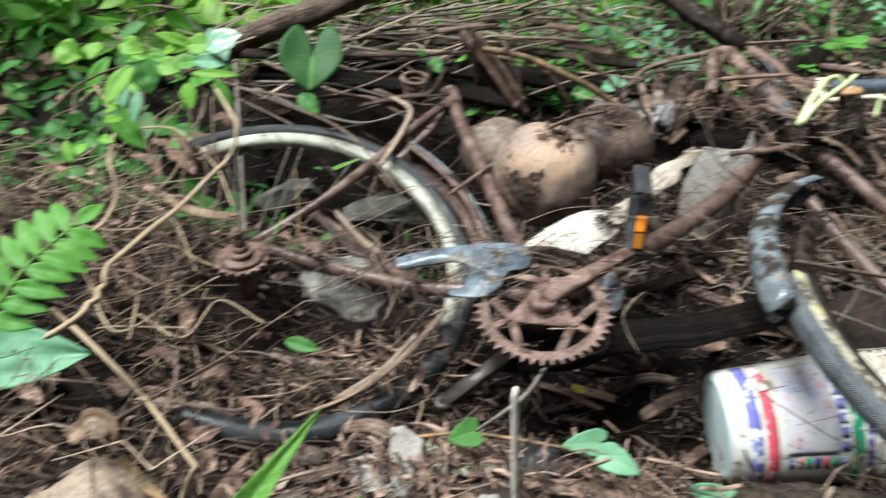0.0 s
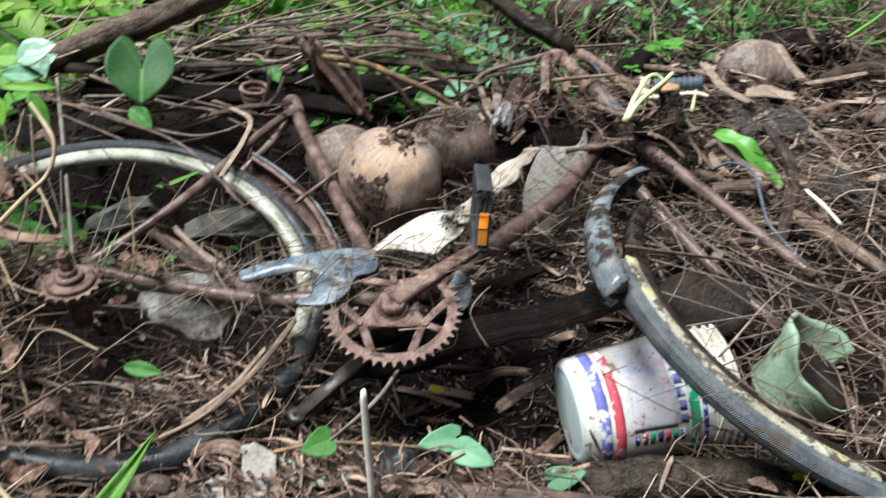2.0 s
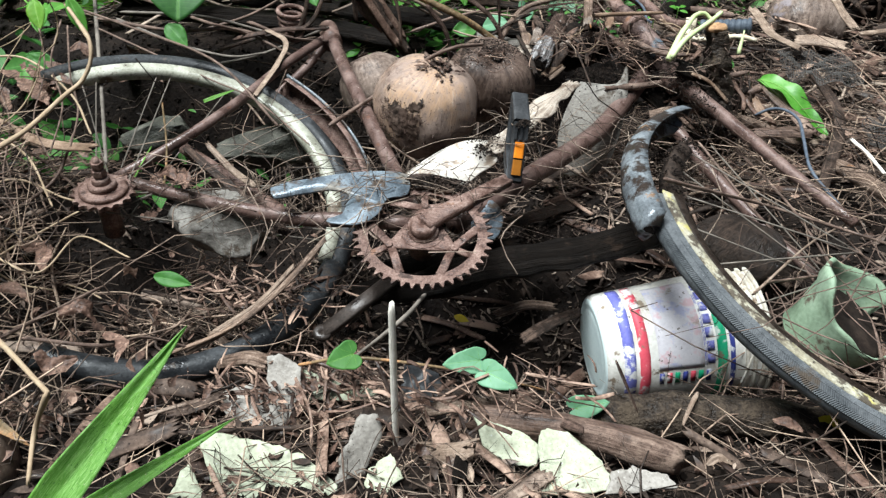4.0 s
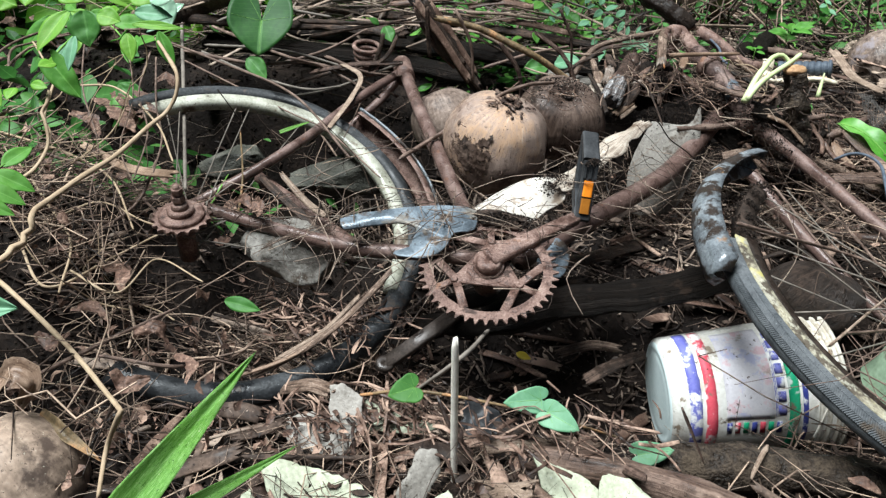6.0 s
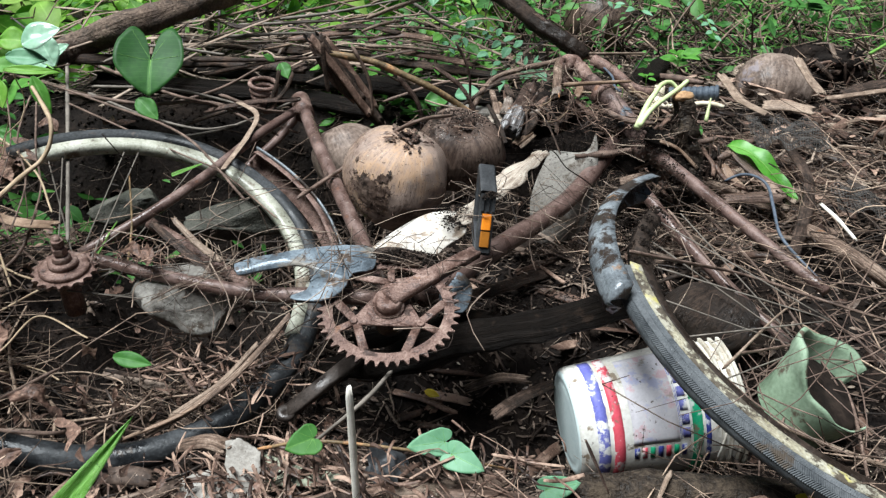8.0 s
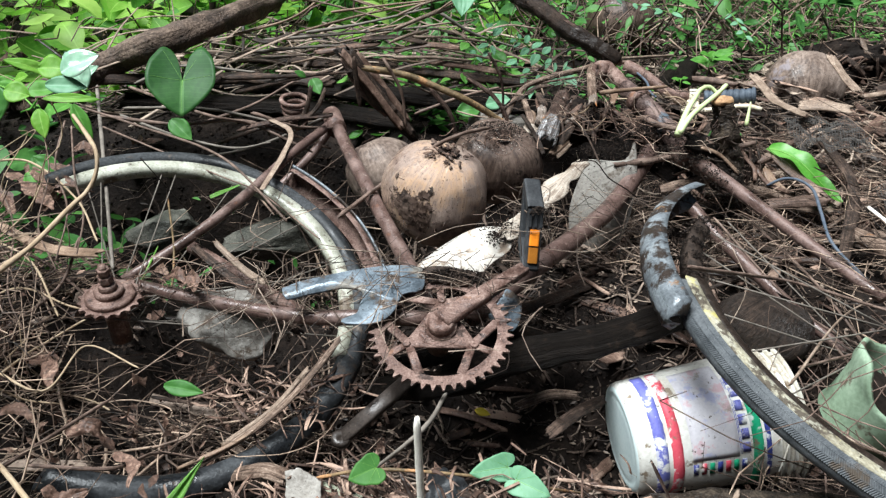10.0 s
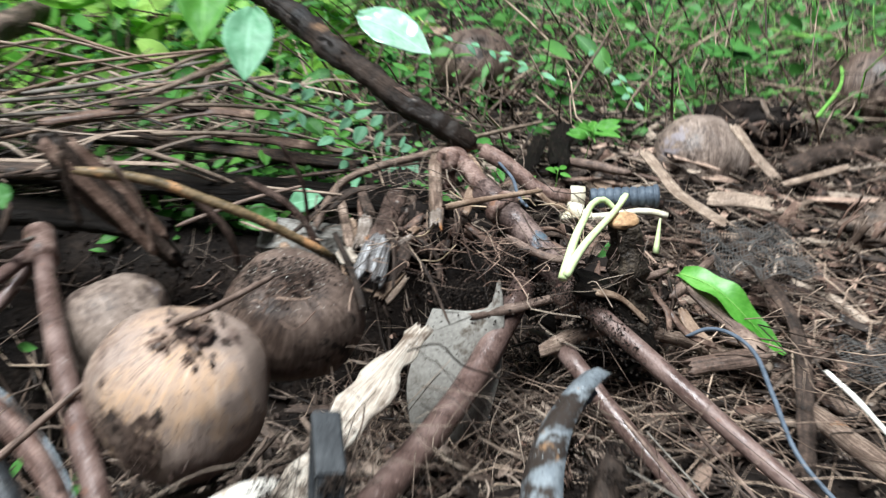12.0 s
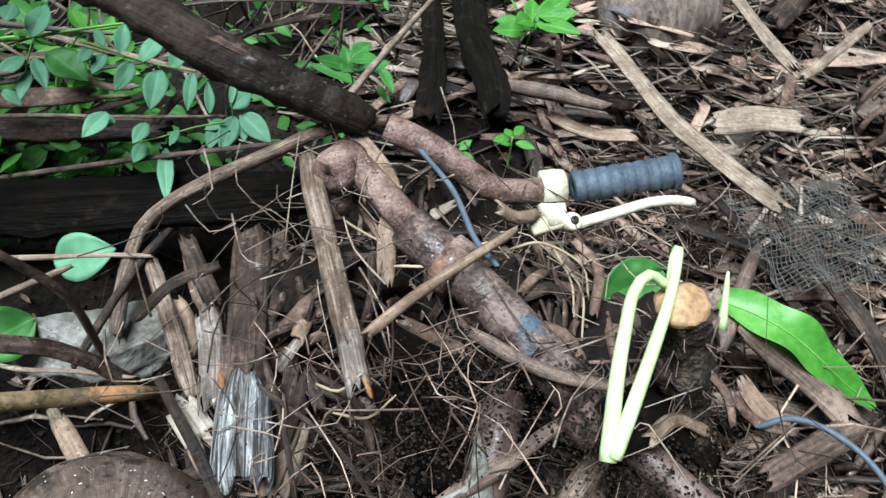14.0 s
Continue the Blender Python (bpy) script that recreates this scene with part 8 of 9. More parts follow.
# ---- litter and undergrowth ----
def open_soil(x, y):
    """How bare the soil is: 1 in the dark hollow, 0 under the litter."""
    return min(1.0, math.exp(-(((x - 0.42) / 0.3) ** 2 + ((y - 0.93) / 0.15) ** 2)) + 0.7 * math.exp(-(((x - 0.95) / 0.25) ** 4 + ((y - 0.88) / 0.25) ** 4)) + 0.6 * max(0.0, noise.noise((x * 6, y * 6, 9.0))))


def wheel_gap(x, y):
    """The dark gaps inside the rear wheel and round its hub, where little litter lies."""
    return 0.97 * math.exp(-(((x + 0.09) / 0.24) ** 4 + ((y - 1.19) / 0.2) ** 4)) + 0.95 * math.exp(-(((x + 0.24) / 0.07) ** 4 + ((y - 0.97) / 0.07) ** 4)) + 0.8 * math.exp(-(((x - 0.02) / 0.1) ** 4 + ((y - 0.75) / 0.06) ** 4)) + (min(0.92, 2.6 * max(0.0, noise.noise((x * 7, y * 7, 2.0)) + 0.06)) if x < -0.12 and y > 0.62 + 0.4 * max(0.0, x + 0.4) else 0.6 * max(0.0, noise.noise((x * 9, y * 9, 2.0)))) + 0.95 * math.exp(-(((x + 0.19) / 0.24) ** 4 + ((y - 0.69) / 0.05) ** 4)) + 0.85 * math.exp(-(((x + 0.42) / 0.2) ** 4 + ((y - 1.36) / 0.16) ** 4))


def ragged_edge(x, y, area, rnd):
    """True where a wide scatter thins out towards its border."""
    x0, x1, y0, y1 = area
    if x1 - x0 < 1.2:
        return False
    near = min(x - x0, x1 - x, y1 - y) + 0.3 * noise.noise((x * 2.2, y * 2.2, 4.0))
    return near < 0.35 and rnd.random() > max(0.0, near / 0.35)


def scatter_strands(name, count, area, length, radius, lift, mat, label, seed, seg=3, flat=0.0, aim=None, bare=0.85, steep=0.25, bent=0.25):
    """Loose straws or twigs: each a bent strand lying on the soil or on the pile."""
    rnd = random.Random(seed)
    verts, faces = [], []
    x0, x1, y0, y1 = area
    made = 0
    while made < count:
        x, y = rnd.uniform(x0, x1), rnd.uniform(y0, y1)
        if ragged_edge(x, y, area, rnd) or rnd.random() < bare * open_soil(x, y) or rnd.random() < wheel_gap(x, y):
            continue
        made += 1
        a = rnd.uniform(0, 2 * math.pi) if aim is None else rnd.gauss(aim, 0.5)
        ln, r = rnd.uniform(*length), rnd.uniform(*radius)
        z = ground_height(x, y) + rnd.uniform(0.0, 1.0) ** 1.6 * lift
        d = Vector((math.cos(a), math.sin(a), rnd.gauss(0, steep))).normalized()
        bend = Vector((rnd.gauss(0, bent), rnd.gauss(0, bent), rnd.gauss(0, bent * 0.65)))
        twist = Vector((rnd.gauss(0, bent), rnd.gauss(0, bent), rnd.gauss(0, bent * 0.65))) * 4
        pts = []
        for i in range(5):
            t = i / 4 - 0.5
            q = Vector((x, y, z)) + d * ln * t + bend * ln * (t * t - 0.1) + twist * ln * t * (t * t - 0.2)
            q.z = max(q.z, ground_height(q.x, q.y) + r)
            pts.append(q)
        k0 = len(verts)
        side = d.cross(Vector((0, 0, 1))).normalized()
        up = side.cross(d)
        for i, q in enumerate(pts):
            rr = r * (0.3 + 0.75 * math.sin(math.pi * (0.2 + 0.72 * i / 4)))
            if flat:
                verts += [q + side * rr * flat, q + up * rr * 0.5, q - side * rr * flat]
            else:
                for k in range(seg):
                    b = 2 * math.pi * k / seg
                    verts.append(q + side * rr * math.cos(b) + up * rr * math.sin(b))
        s = 3 if flat else seg
        for i in range(4):
            for k in range(s):
                p, p2 = k0 + i * s + k, k0 + i * s + (k + 1) % s
                faces.append((p, p2, p2 + s, p + s))
    ob = new(name, mesh_of(name, verts, faces, None, mat))
    return tagged(ob, label, "dry litter", kind="stuff")


def scatter_leaves(name, count, area, size, lift, mat, label, category, seed, curl=0.5, wide=0.5, tilt=0.35, bare=0.9, rise=None, facing=None):
    """Loose leaves, each folded and curled, on the soil or up on their stems."""
    rnd = random.Random(seed)
    verts, faces, uvs = [], [], []
    x0, x1, y0, y1 = area
    made = 0
    while made < count:
        x, y = rnd.uniform(x0, x1), rnd.uniform(y0, y1)
        if ragged_edge(x, y, area, rnd) or rnd.random() < bare * open_soil(x, y):
            continue
        if x < 0.2 and y < 1.4 and rnd.random() < wheel_gap(x, y):
            continue
        if rise and rnd.random() > rise(x, y):
            continue
        made += 1
        ln = rnd.uniform(*size)
        w = ln * wide * rnd.uniform(0.7, 1.2)
        a = rnd.uniform(0, 2 * math.pi)
        d = Vector((math.cos(a), math.sin(a), rnd.gauss(0, tilt))).normalized()
        nor = Vector((rnd.gauss(0, tilt), rnd.gauss(-0.25, tilt), 1)).normalized()
        side = d.cross(nor).normalized()
        nor = side.cross(d)
        o = Vector((x, y, ground_height(x, y) + 0.004 + rnd.uniform(0, 1) ** 1.4 * lift))
        c, f = rnd.gauss(0, curl), rnd.uniform(0.1, 0.5)
        k0 = len(verts)
        for i in range(6):
            u = i / 5
            ww = w * math.sin(math.pi * min(0.98, u * 0.95 + 0.04) ** 0.85) * 0.5
            mid = o + d * ln * (u - 0.5) + nor * (c * ln * (u - 0.5) ** 2)
            jag = 1 + 0.25 * rnd.gauss(0, 1) * (curl > 0.6)
            verts += [mid + side * ww * jag + nor * f * ww, mid, mid - side * ww * jag + nor * f * ww]
            uvs += [(1, u), (0, u), (-1, u)]
        for i in range(5):
            p = k0 + i * 3
            faces += [(p, p + 1, p + 4, p + 3), (p + 1, p + 2, p + 5, p + 4)]
    ob = new(name, mesh_of(name, verts, faces, uvs, mat))
    return tagged(ob, label, category, kind="stuff")


def scatter_crumbs(name, count, area, size, mat, label, seed, lift=0.004):
    rnd = random.Random(seed)
    verts, faces = [], []
    for _ in range(count):
        x, y = rnd.uniform(area[0], area[1]), rnd.uniform(area[2], area[3])
        s = rnd.uniform(0.3, 1.0) ** 2 * size
        z = ground_height(x, y) + lift * rnd.random()
        k = len(verts)
        for dx, dy, dz in ((1, 0, 0), (0, 1, 0), (-1, 0, 0), (0, -1, 0), (0, 0, 0.8), (0, 0, -0.8)):
            verts.append(Vector((x + dx * s * rnd.uniform(0.6, 1.4), y + dy * s * rnd.uniform(0.6, 1.4), z + dz * s * rnd.uniform(0.6, 1.4))))
        faces += [(k + i, k + (i + 1) % 4, k + 4) for i in range(4)] + [(k + (i + 1) % 4, k + i, k + 5) for i in range(4)]
    ob = new(name, mesh_of(name, verts, faces, None, mat, smooth=False))
    return tagged(ob, label, "soil", kind="stuff")


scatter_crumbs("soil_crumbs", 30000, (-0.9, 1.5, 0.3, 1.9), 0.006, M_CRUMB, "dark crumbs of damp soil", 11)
scatter_strands("dead_twigs", 420, (-0.75, 0.12, 0.72, 1.2), (0.05, 0.24), (0.0004, 0.0012), 0.11, M_DEADTWIG, "tangle of thin dead brown twigs", 21, seg=4, bare=1.0, bent=0.5)
scatter_strands("dead_twigs", 620, (-0.75, -0.14, 0.5, 1.06), (0.03, 0.2), (0.0004, 0.0014), 0.12, M_DEADTWIG, "dense tangle of dead brown twigs on the bank", 72, seg=4, bare=0.3, bent=0.5, steep=0.5)
scatter_strands("dead_twigs", 240, (-0.75, -0.3, 0.6, 1.5), (0.05, 0.28), (0.0004, 0.0013), 0.16, M_DEADTWIG, "tangle of thin dead brown twigs", 28, seg=4, bent=0.6)
scatter_strands("dead_twigs", 330, (0.62, 1.5, 0.5, 1.25), (0.12, 0.45), (0.0005, 0.0014), 0.15, M_DEADTWIG, "long thin dead twigs over the fork", 34, seg=4, bare=1.0, bent=0.35)
scatter_strands("dead_twigs", 55, (0.66, 1.02, 0.64, 0.92), (0.12, 0.34), (0.0006, 0.0016), 0.2, M_TWIG, "long thin twigs lying across the pot", 30, seg=4, bare=0.0, bent=0.15)
scatter_strands("dead_twigs", 550, (0.75, 2.1, 0.45, 1.4), (0.05, 0.3), (0.0005, 0.0017), 0.06, M_DEADTWIG, "tangle of thin dead brown twigs", 22, seg=4, bent=0.4)
scatter_strands("dead_twigs", 420, (-0.25, 1.0, 0.38, 0.72), (0.03, 0.14), (0.0003, 0.0011), 0.03, M_DEADTWIG, "fine reddish dead twigs on the bank", 71, seg=4, bare=0.5, bent=0.5)
scatter_strands("dark_sticks", 70, (-0.4, 0.2, 1.2, 1.72), (0.08, 0.35), (0.0012, 0.0034), 0.1, M_DEADTWIG, "jumble of dark brown sticks behind the wheel", 37, seg=6, bent=0.15, steep=0.35)
scatter_strands("dark_sticks", 75, (-0.7, 0.0, 0.5, 1.2), (0.06, 0.22), (0.0012, 0.003), 0.08, M_DEADTWIG, "brown sticks in the tangle", 38, seg=6, bent=0.25, steep=0.35)
scatter_strands("straw_litter", 2900, (0.6, 2.9, 1.1, 2.7), (0.03, 0.2), (0.0008, 0.0032), 0.035, M_STRAWS, "pale brown dry straw covering the soil", 23, flat=1.8, aim=-0.5)
scatter_strands("straw_litter", 400, (-0.9, 0.35, 1.84, 2.25), (0.05, 0.35), (0.001, 0.004), 0.1, M_STRAWS, "pale brown dry straw piled behind the coconuts", 24, flat=1.6, aim=0.25)
scatter_strands("straw_litter", 560, (-0.15, 1.3, 0.3, 0.74), (0.02, 0.12), (0.0003, 0.001), 0.015, M_STRAWS, "pale brown dry straw on the bank", 25, flat=1.6)
scatter_strands("straw_litter", 900, (0.0, 0.9, 0.75, 1.3), (0.015, 0.09), (0.0006, 0.002), 0.012, M_LITTER, "dark brown fibres on bare soil", 26, flat=1.6, bare=0.3)
scatter_strands("straw_litter", 420, (-0.2, 0.75, 1.2, 1.65), (0.03, 0.16), (0.0008, 0.003), 0.05, M_LITTER, "dark brown splinters under the pile", 29, flat=1.8)
scatter_strands("fine_fibres", 2000, (-0.8, 1.9, 0.4, 1.9), (0.02, 0.12), (0.0003, 0.0008), 0.05, M_STRAWS, "fine pale fibres in the litter", 27, bare=0.7)
scatter_strands("fine_fibres", 1500, (0.38, 1.05, 1.15, 1.62), (0.015, 0.09), (0.0003, 0.0009), 0.07, M_DEADTWIG, "fine reddish fibres over the husk pile", 76, bare=0.0, bent=0.5, steep=0.6)
scatter_strands("fine_fibres", 700, (0.4, 1.0, 1.15, 1.6), (0.02, 0.11), (0.0004, 0.0011), 0.05, M_SPLINTER, "torn red-brown husk fibres", 77, bare=0.0, bent=0.4, steep=0.5)
scatter_strands("fine_fibres", 900, (0.75, 2.2, 1.2, 2.1), (0.03, 0.16), (0.0004, 0.0011), 0.06, M_DEADTWIG, "fine dead fibres over the straw", 78, bare=0.0, bent=0.4, steep=0.4)
scatter_leaves("leaf_scraps", 700, (0.4, 1.5, 1.15, 1.7), (0.005, 0.018), 0.05, M_DEADLEAF, "small scraps of husk and dead leaf", "dead leaves", 79, curl=0.9, tilt=0.8, bare=0.0)
scatter_leaves("leaf_scraps", 500, (-0.2, 1.0, 0.4, 0.75), (0.005, 0.018), 0.012, M_DEADLEAF, "small reddish scraps of dead leaf on the bank", "dead leaves", 80, curl=0.9, tilt=0.6, bare=0.2)
scatter_leaves("dead_leaves", 150, (-0.9, 0.25, 0.35, 1.15), (0.012, 0.034), 0.05, M_DEADLEAF, "curled red-brown dead leaves", "dead leaves", 31, curl=0.9)
scatter_leaves("dead_leaves", 260, (-0.7, -0.02, 0.55, 1.1), (0.012, 0.03), 0.1, M_DEADLEAF, "crumpled reddish dead leaves caught in twigs", "dead leaves", 73, curl=1.0, tilt=0.8, bare=0.4)
scatter_leaves("leaf_scraps", 1300, (-0.75, 0.2, 0.55, 1.2), (0.005, 0.02), 0.06, M_DEADLEAF, "small crumbled scraps of dead leaf", "dead leaves", 39, curl=0.9, tilt=0.8)
scatter_leaves("dead_leaves", 700, (0.7, 2.2, 0.4, 1.9), (0.012, 0.045), 0.03, M_DEADLEAF, "curled red-brown dead leaves", "dead leaves", 32, curl=0.9)
scatter_leaves("pale_specks", 2600, (-0.1, 1.05, 0.7, 1.3), (0.003, 0.012), 0.004, M_STRAWS, "pale specks of sawdust on dark soil", "wood chips", 35, curl=0.2, wide=0.4, bare=0.0)
scatter_leaves("dead_leaves", 380, (-1.4, -0.35, 0.6, 2.1), (0.02, 0.06), 0.12, M_DEADLEAF, "curled brown dead leaves under the vines", "dead leaves", 36, curl=0.9)
scatter_leaves("wood_chips", 1500, (-0.6, 1.9, 0.4, 1.7), (0.008, 0.03), 0.012, M_LITTER, "small brown wood chips and husk bits", "wood chips", 33, curl=0.2, wide=0.3, bare=0.4)


def specks(centre, radius, count, seed, label):
    """Pale flecks of sawdust sprinkled over a rounded top."""
    rnd = random.Random(seed)
    verts, faces = [], []
    for _ in range(count):
        d = Vector((rnd.gauss(0, 0.6), rnd.gauss(-0.2, 0.6), 1)).normalized()
        q = Vector(centre) + Vector((d.x * radius[0], d.y * radius[1], d.z * radius[2]))
        u = Vector((rnd.gauss(0, 1), rnd.gauss(0, 1), rnd.gauss(0, 1))).cross(d).normalized() * rnd.uniform(0.0004, 0.0013)
        w = d.cross(u) * 0.4
        k = len(verts)
        verts += [q - u, q + w, q + u, q - w]
        faces.append((k, k + 1, k + 2, k + 3))
    ob = new("pale_specks", mesh_of("pale_specks", verts, faces, None, M_BONEWOOD))
    return tagged(ob, label, "wood chips", kind="stuff")


specks((0.365, 1.30, 0.418), (0.088, 0.088, 0.085), 160, 81, "pale flecks on the muddy coconut")


def straw_heap(centre, count, seed, mat):
    """A heap of long straws behind the coconuts, each straw laid slantwise."""
    rnd = random.Random(seed)
    bits = []
    c = Vector(centre)
    for _ in range(count):
        q = c + Vector((rnd.gauss(0, 0.26), rnd.gauss(0, 0.1), rnd.uniform(-0.05, 0.045)))
        a, ln = rnd.gauss(0.3, 0.85), rnd.uniform(0.08, 0.36)
        d = Vector((math.cos(a), 0.5 * math.sin(a), 0.35 * math.sin(a) + rnd.gauss(0, 0.08)))
        bits.append(band([q - d * ln / 2, q + Vector((0, 0, rnd.gauss(0, 0.012))), q + d * ln / 2], rnd.uniform(0.002, 0.008), 0.4, 0.0012, seed=rnd.randrange(9999)))
    ob = new("straw_heap", mesh_of("straw_heap", *join(*bits), mat))
    return tagged(ob, "heap of long pale straws and splinters", "straw", kind="stuff")


straw_heap((-0.02, 1.92, 0.46), 100, 5, M_STRAWS)
straw_heap((-0.16, 1.88, 0.49), 50, 6, M_PALE)


def flake_litter(name, count, area, seed, mat, lift, label):
    """Broad splintered flakes of frond and bark lying flat on the litter."""
    rnd = random.Random(seed)
    bits = []
    for _ in range(count):
        x, y = rnd.uniform(area[0], area[1]), rnd.uniform(area[2], area[3])
        if rnd.random() < 0.8 * open_soil(x, y):
            continue
        a, ln = rnd.gauss(-0.5, 0.8), rnd.uniform(0.03, 0.15)
        d = Vector((math.cos(a), math.sin(a), rnd.gauss(0, 0.15))) * ln / 2
        q = Vector((x, y, ground_height(x, y) + 0.006 + rnd.random() * lift))
        bits.append(band([q - d, q + Vector((0, 0, rnd.gauss(0, 0.004))), q + d], rnd.uniform(0.005, 0.02), 0.5, 0.0015, (rnd.gauss(0, 0.3), rnd.gauss(-0.2, 0.3), 1), 0.4, rnd.randrange(9999)))
    ob = new(name, mesh_of(name, *join(*bits), mat))
    return tagged(ob, label, "bark flakes", kind="stuff")


flake_litter("bark_flakes", 420, (0.72, 2.2, 1.0, 2.1), 51, M_STRAWS, 0.04, "broad brown flakes of frond and bark")
flake_litter("bark_flakes", 260, (0.75, 1.6, 1.05, 1.9), 56, M_SPLINTER, 0.035, "reddish brown splinters of frond and bark")
flake_litter("bark_flakes", 40, (-0.2, 0.75, 0.42, 0.7), 55, M_SPLINTER, 0.012, "pale weathered flakes on the bank")
flake_litter("bark_flakes", 110, (0.1, 0.9, 0.75, 1.15), 57, M_SPLINTER, 0.006, "reddish brown splinters on dark soil")
flake_litter("bark_flakes", 60, (-0.2, 1.3, 0.35, 0.72), 52, M_LITTER, 0.015, "broad brown flakes of frond and bark")
flake_litter("bark_flakes", 90, (-0.1, 0.75, 1.12, 1.6), 53, M_LITTER, 0.03, "dark brown flakes of husk under the pile")
flake_litter("bark_flakes", 32, (-0.7, 0.05, 0.5, 1.2), 54, M_LITTER, 0.04, "dark brown flakes of bark in the tangle")


def debris_nest(centre, spread, count, length, seed, mat, label):
    """A clump of tangled fibres and crumbs caught on something."""
    rnd = random.Random(seed)
    bits = []
    c = Vector(centre)
    for _ in range(count):
        q = c + Vector((rnd.gauss(0, spread[0]), rnd.gauss(0, spread[1]), abs(rnd.gauss(0, spread[2]))))
        d = Vector((rnd.gauss(0, 1), rnd.gauss(0, 1), rnd.gauss(0, 0.35))).normalized() * rnd.uniform(*length)
        e = Vector((rnd.gauss(0, 1), rnd.gauss(0, 1), rnd.gauss(0, 0.6))) * d.length * 0.16
        r = rnd.uniform(0.0003, 0.001)
        bits.append(tube([q - d / 2, q + e, q + d / 2], r, r * 0.6, 4, step=0.02))
    ob = new("debris_nest", mesh_of("debris_nest", *join(*bits), mat))
    return tagged(ob, label, "dry litter", kind="stuff")


def fibre_mat(centre, spread, count, seed, label):
    """Flat shreds of rotted bark lying over one another."""
    rnd = random.Random(seed)
    bits = []
    for _ in range(count):
        x, y = centre[0] + rnd.gauss(0, spread[0]), centre[1] + rnd.gauss(0, spread[1])
        q = Vector((x, y, max(ground_height(x, y) + 0.004, centre[2] - 0.03) + rnd.random() * 2 * spread[2]))
        a = rnd.gauss(2.2, 0.7)
        d = Vector((math.cos(a), math.sin(a), rnd.gauss(0, 0.3))) * rnd.uniform(0.008, 0.035)
        bits.append(band([q - d, q + Vector((rnd.gauss(0, 0.004), rnd.gauss(0, 0.004), rnd.gauss(0, 0.004))), q + d], rnd.uniform(0.001, 0.0045), 0.2, 0.0004, (rnd.gauss(0, 0.4), rnd.gauss(-0.3, 0.4), 1), 0.8, rnd.randrange(9999)))
    ob = new("bark_shreds", mesh_of("bark_shreds", *join(*bits), M_SPLINTER))
    return tagged(ob, label, "bark", kind="stuff")


def mud_clod(centre, size, seed, label, count=1700):
    """Crumbled soil heaped on something."""
    rnd = random.Random(seed)
    verts, faces = [], []
    for _ in range(count):
        u, w = rnd.gauss(0, 0.5), rnd.gauss(0, 0.5)
        h = math.exp(-(u * u + w * w) * 1.6)
        q = Vector(centre) + Vector((u * size[0], w * size[1], size[2] * (h * rnd.random() - 0.2 - 0.5 * (u * u + w * w))))
        s = rnd.uniform(0.2, 1.0) ** 3 * 0.0017 + 0.0005
        k = len(verts)
        for dx, dy, dz in ((1, 0, 0), (0, 1, 0), (-1, 0, 0), (0, -1, 0), (0, 0, 0.8), (0, 0, -0.8)):
            verts.append(q + Vector((dx * rnd.uniform(0.5, 1.4), dy * rnd.uniform(0.5, 1.4), dz * rnd.uniform(0.5, 1.4))) * s)
        faces += [(k + i, k + (i + 1) % 4, k + 4) for i in range(4)] + [(k + (i + 1) % 4, k + i, k + 5) for i in range(4)]
    ob = new("mud_clod", mesh_of("mud_clod", verts, faces, None, M_CRUMB, False))
    return tagged(ob, label, "soil", kind="stuff")


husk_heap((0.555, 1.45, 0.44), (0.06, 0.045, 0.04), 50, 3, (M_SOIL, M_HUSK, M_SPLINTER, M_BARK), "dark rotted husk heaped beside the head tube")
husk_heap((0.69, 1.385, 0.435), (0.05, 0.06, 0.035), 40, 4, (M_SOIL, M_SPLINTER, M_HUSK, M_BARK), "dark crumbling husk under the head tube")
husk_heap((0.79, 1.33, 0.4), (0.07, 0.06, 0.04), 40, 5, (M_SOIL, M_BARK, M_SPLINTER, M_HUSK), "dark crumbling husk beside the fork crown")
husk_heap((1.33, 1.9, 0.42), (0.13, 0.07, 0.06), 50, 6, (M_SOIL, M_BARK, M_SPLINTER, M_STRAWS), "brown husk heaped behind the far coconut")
husk_heap((1.42, 1.5, 0.385), (0.12, 0.07, 0.035), 60, 7, (M_LOG, M_SPLINTER, M_LITTER, M_STRAWS), "brown half-buried husk lump in the litter")
mud_clod((0.26, 0.9, 0.425), (0.05, 0.012, 0.008), 12, "caked dark soil between guard and mudguard", 900)
strip("bark_strip", [(0.222, 0.903, 0.424), (0.258, 0.899, 0.424), (0.3, 0.89, 0.42)], 0.028, M_BARK, "dark bark caked between guard and mudguard", curl=0.5)
debris_nest((0.2, 0.88, 0.418), (0.05, 0.035, 0.008), 34, (0.03, 0.13), 1, M_STRAWS, "straw caught on the chain guard")
debris_nest((0.30, 0.92, 0.405), (0.05, 0.03, 0.01), 34, (0.02, 0.1), 2, M_LITTER, "fibres caught round the crank")
debris_nest((0.39, 1.02, 0.455), (0.035, 0.03, 0.008), 40, (0.02, 0.09), 3, M_STRAWS, "straw caught on the torn mudguard")
debris_nest((-0.12, 0.955, 0.375), (0.04, 0.03, 0.02), 50, (0.02, 0.09), 4, M_DEADLEAF, "dead leaf scraps caught on the chainstay")
debris_nest((0.70, 1.24, 0.475), (0.06, 0.06, 0.012), 22, (0.03, 0.14), 5, M_STRAWS, "straw and fibres over the fork crown")
debris_nest((0.62, 1.42, 0.50), (0.05, 0.06, 0.015), 14, (0.03, 0.12), 6, M_LITTER, "fibres caught round the head tube")
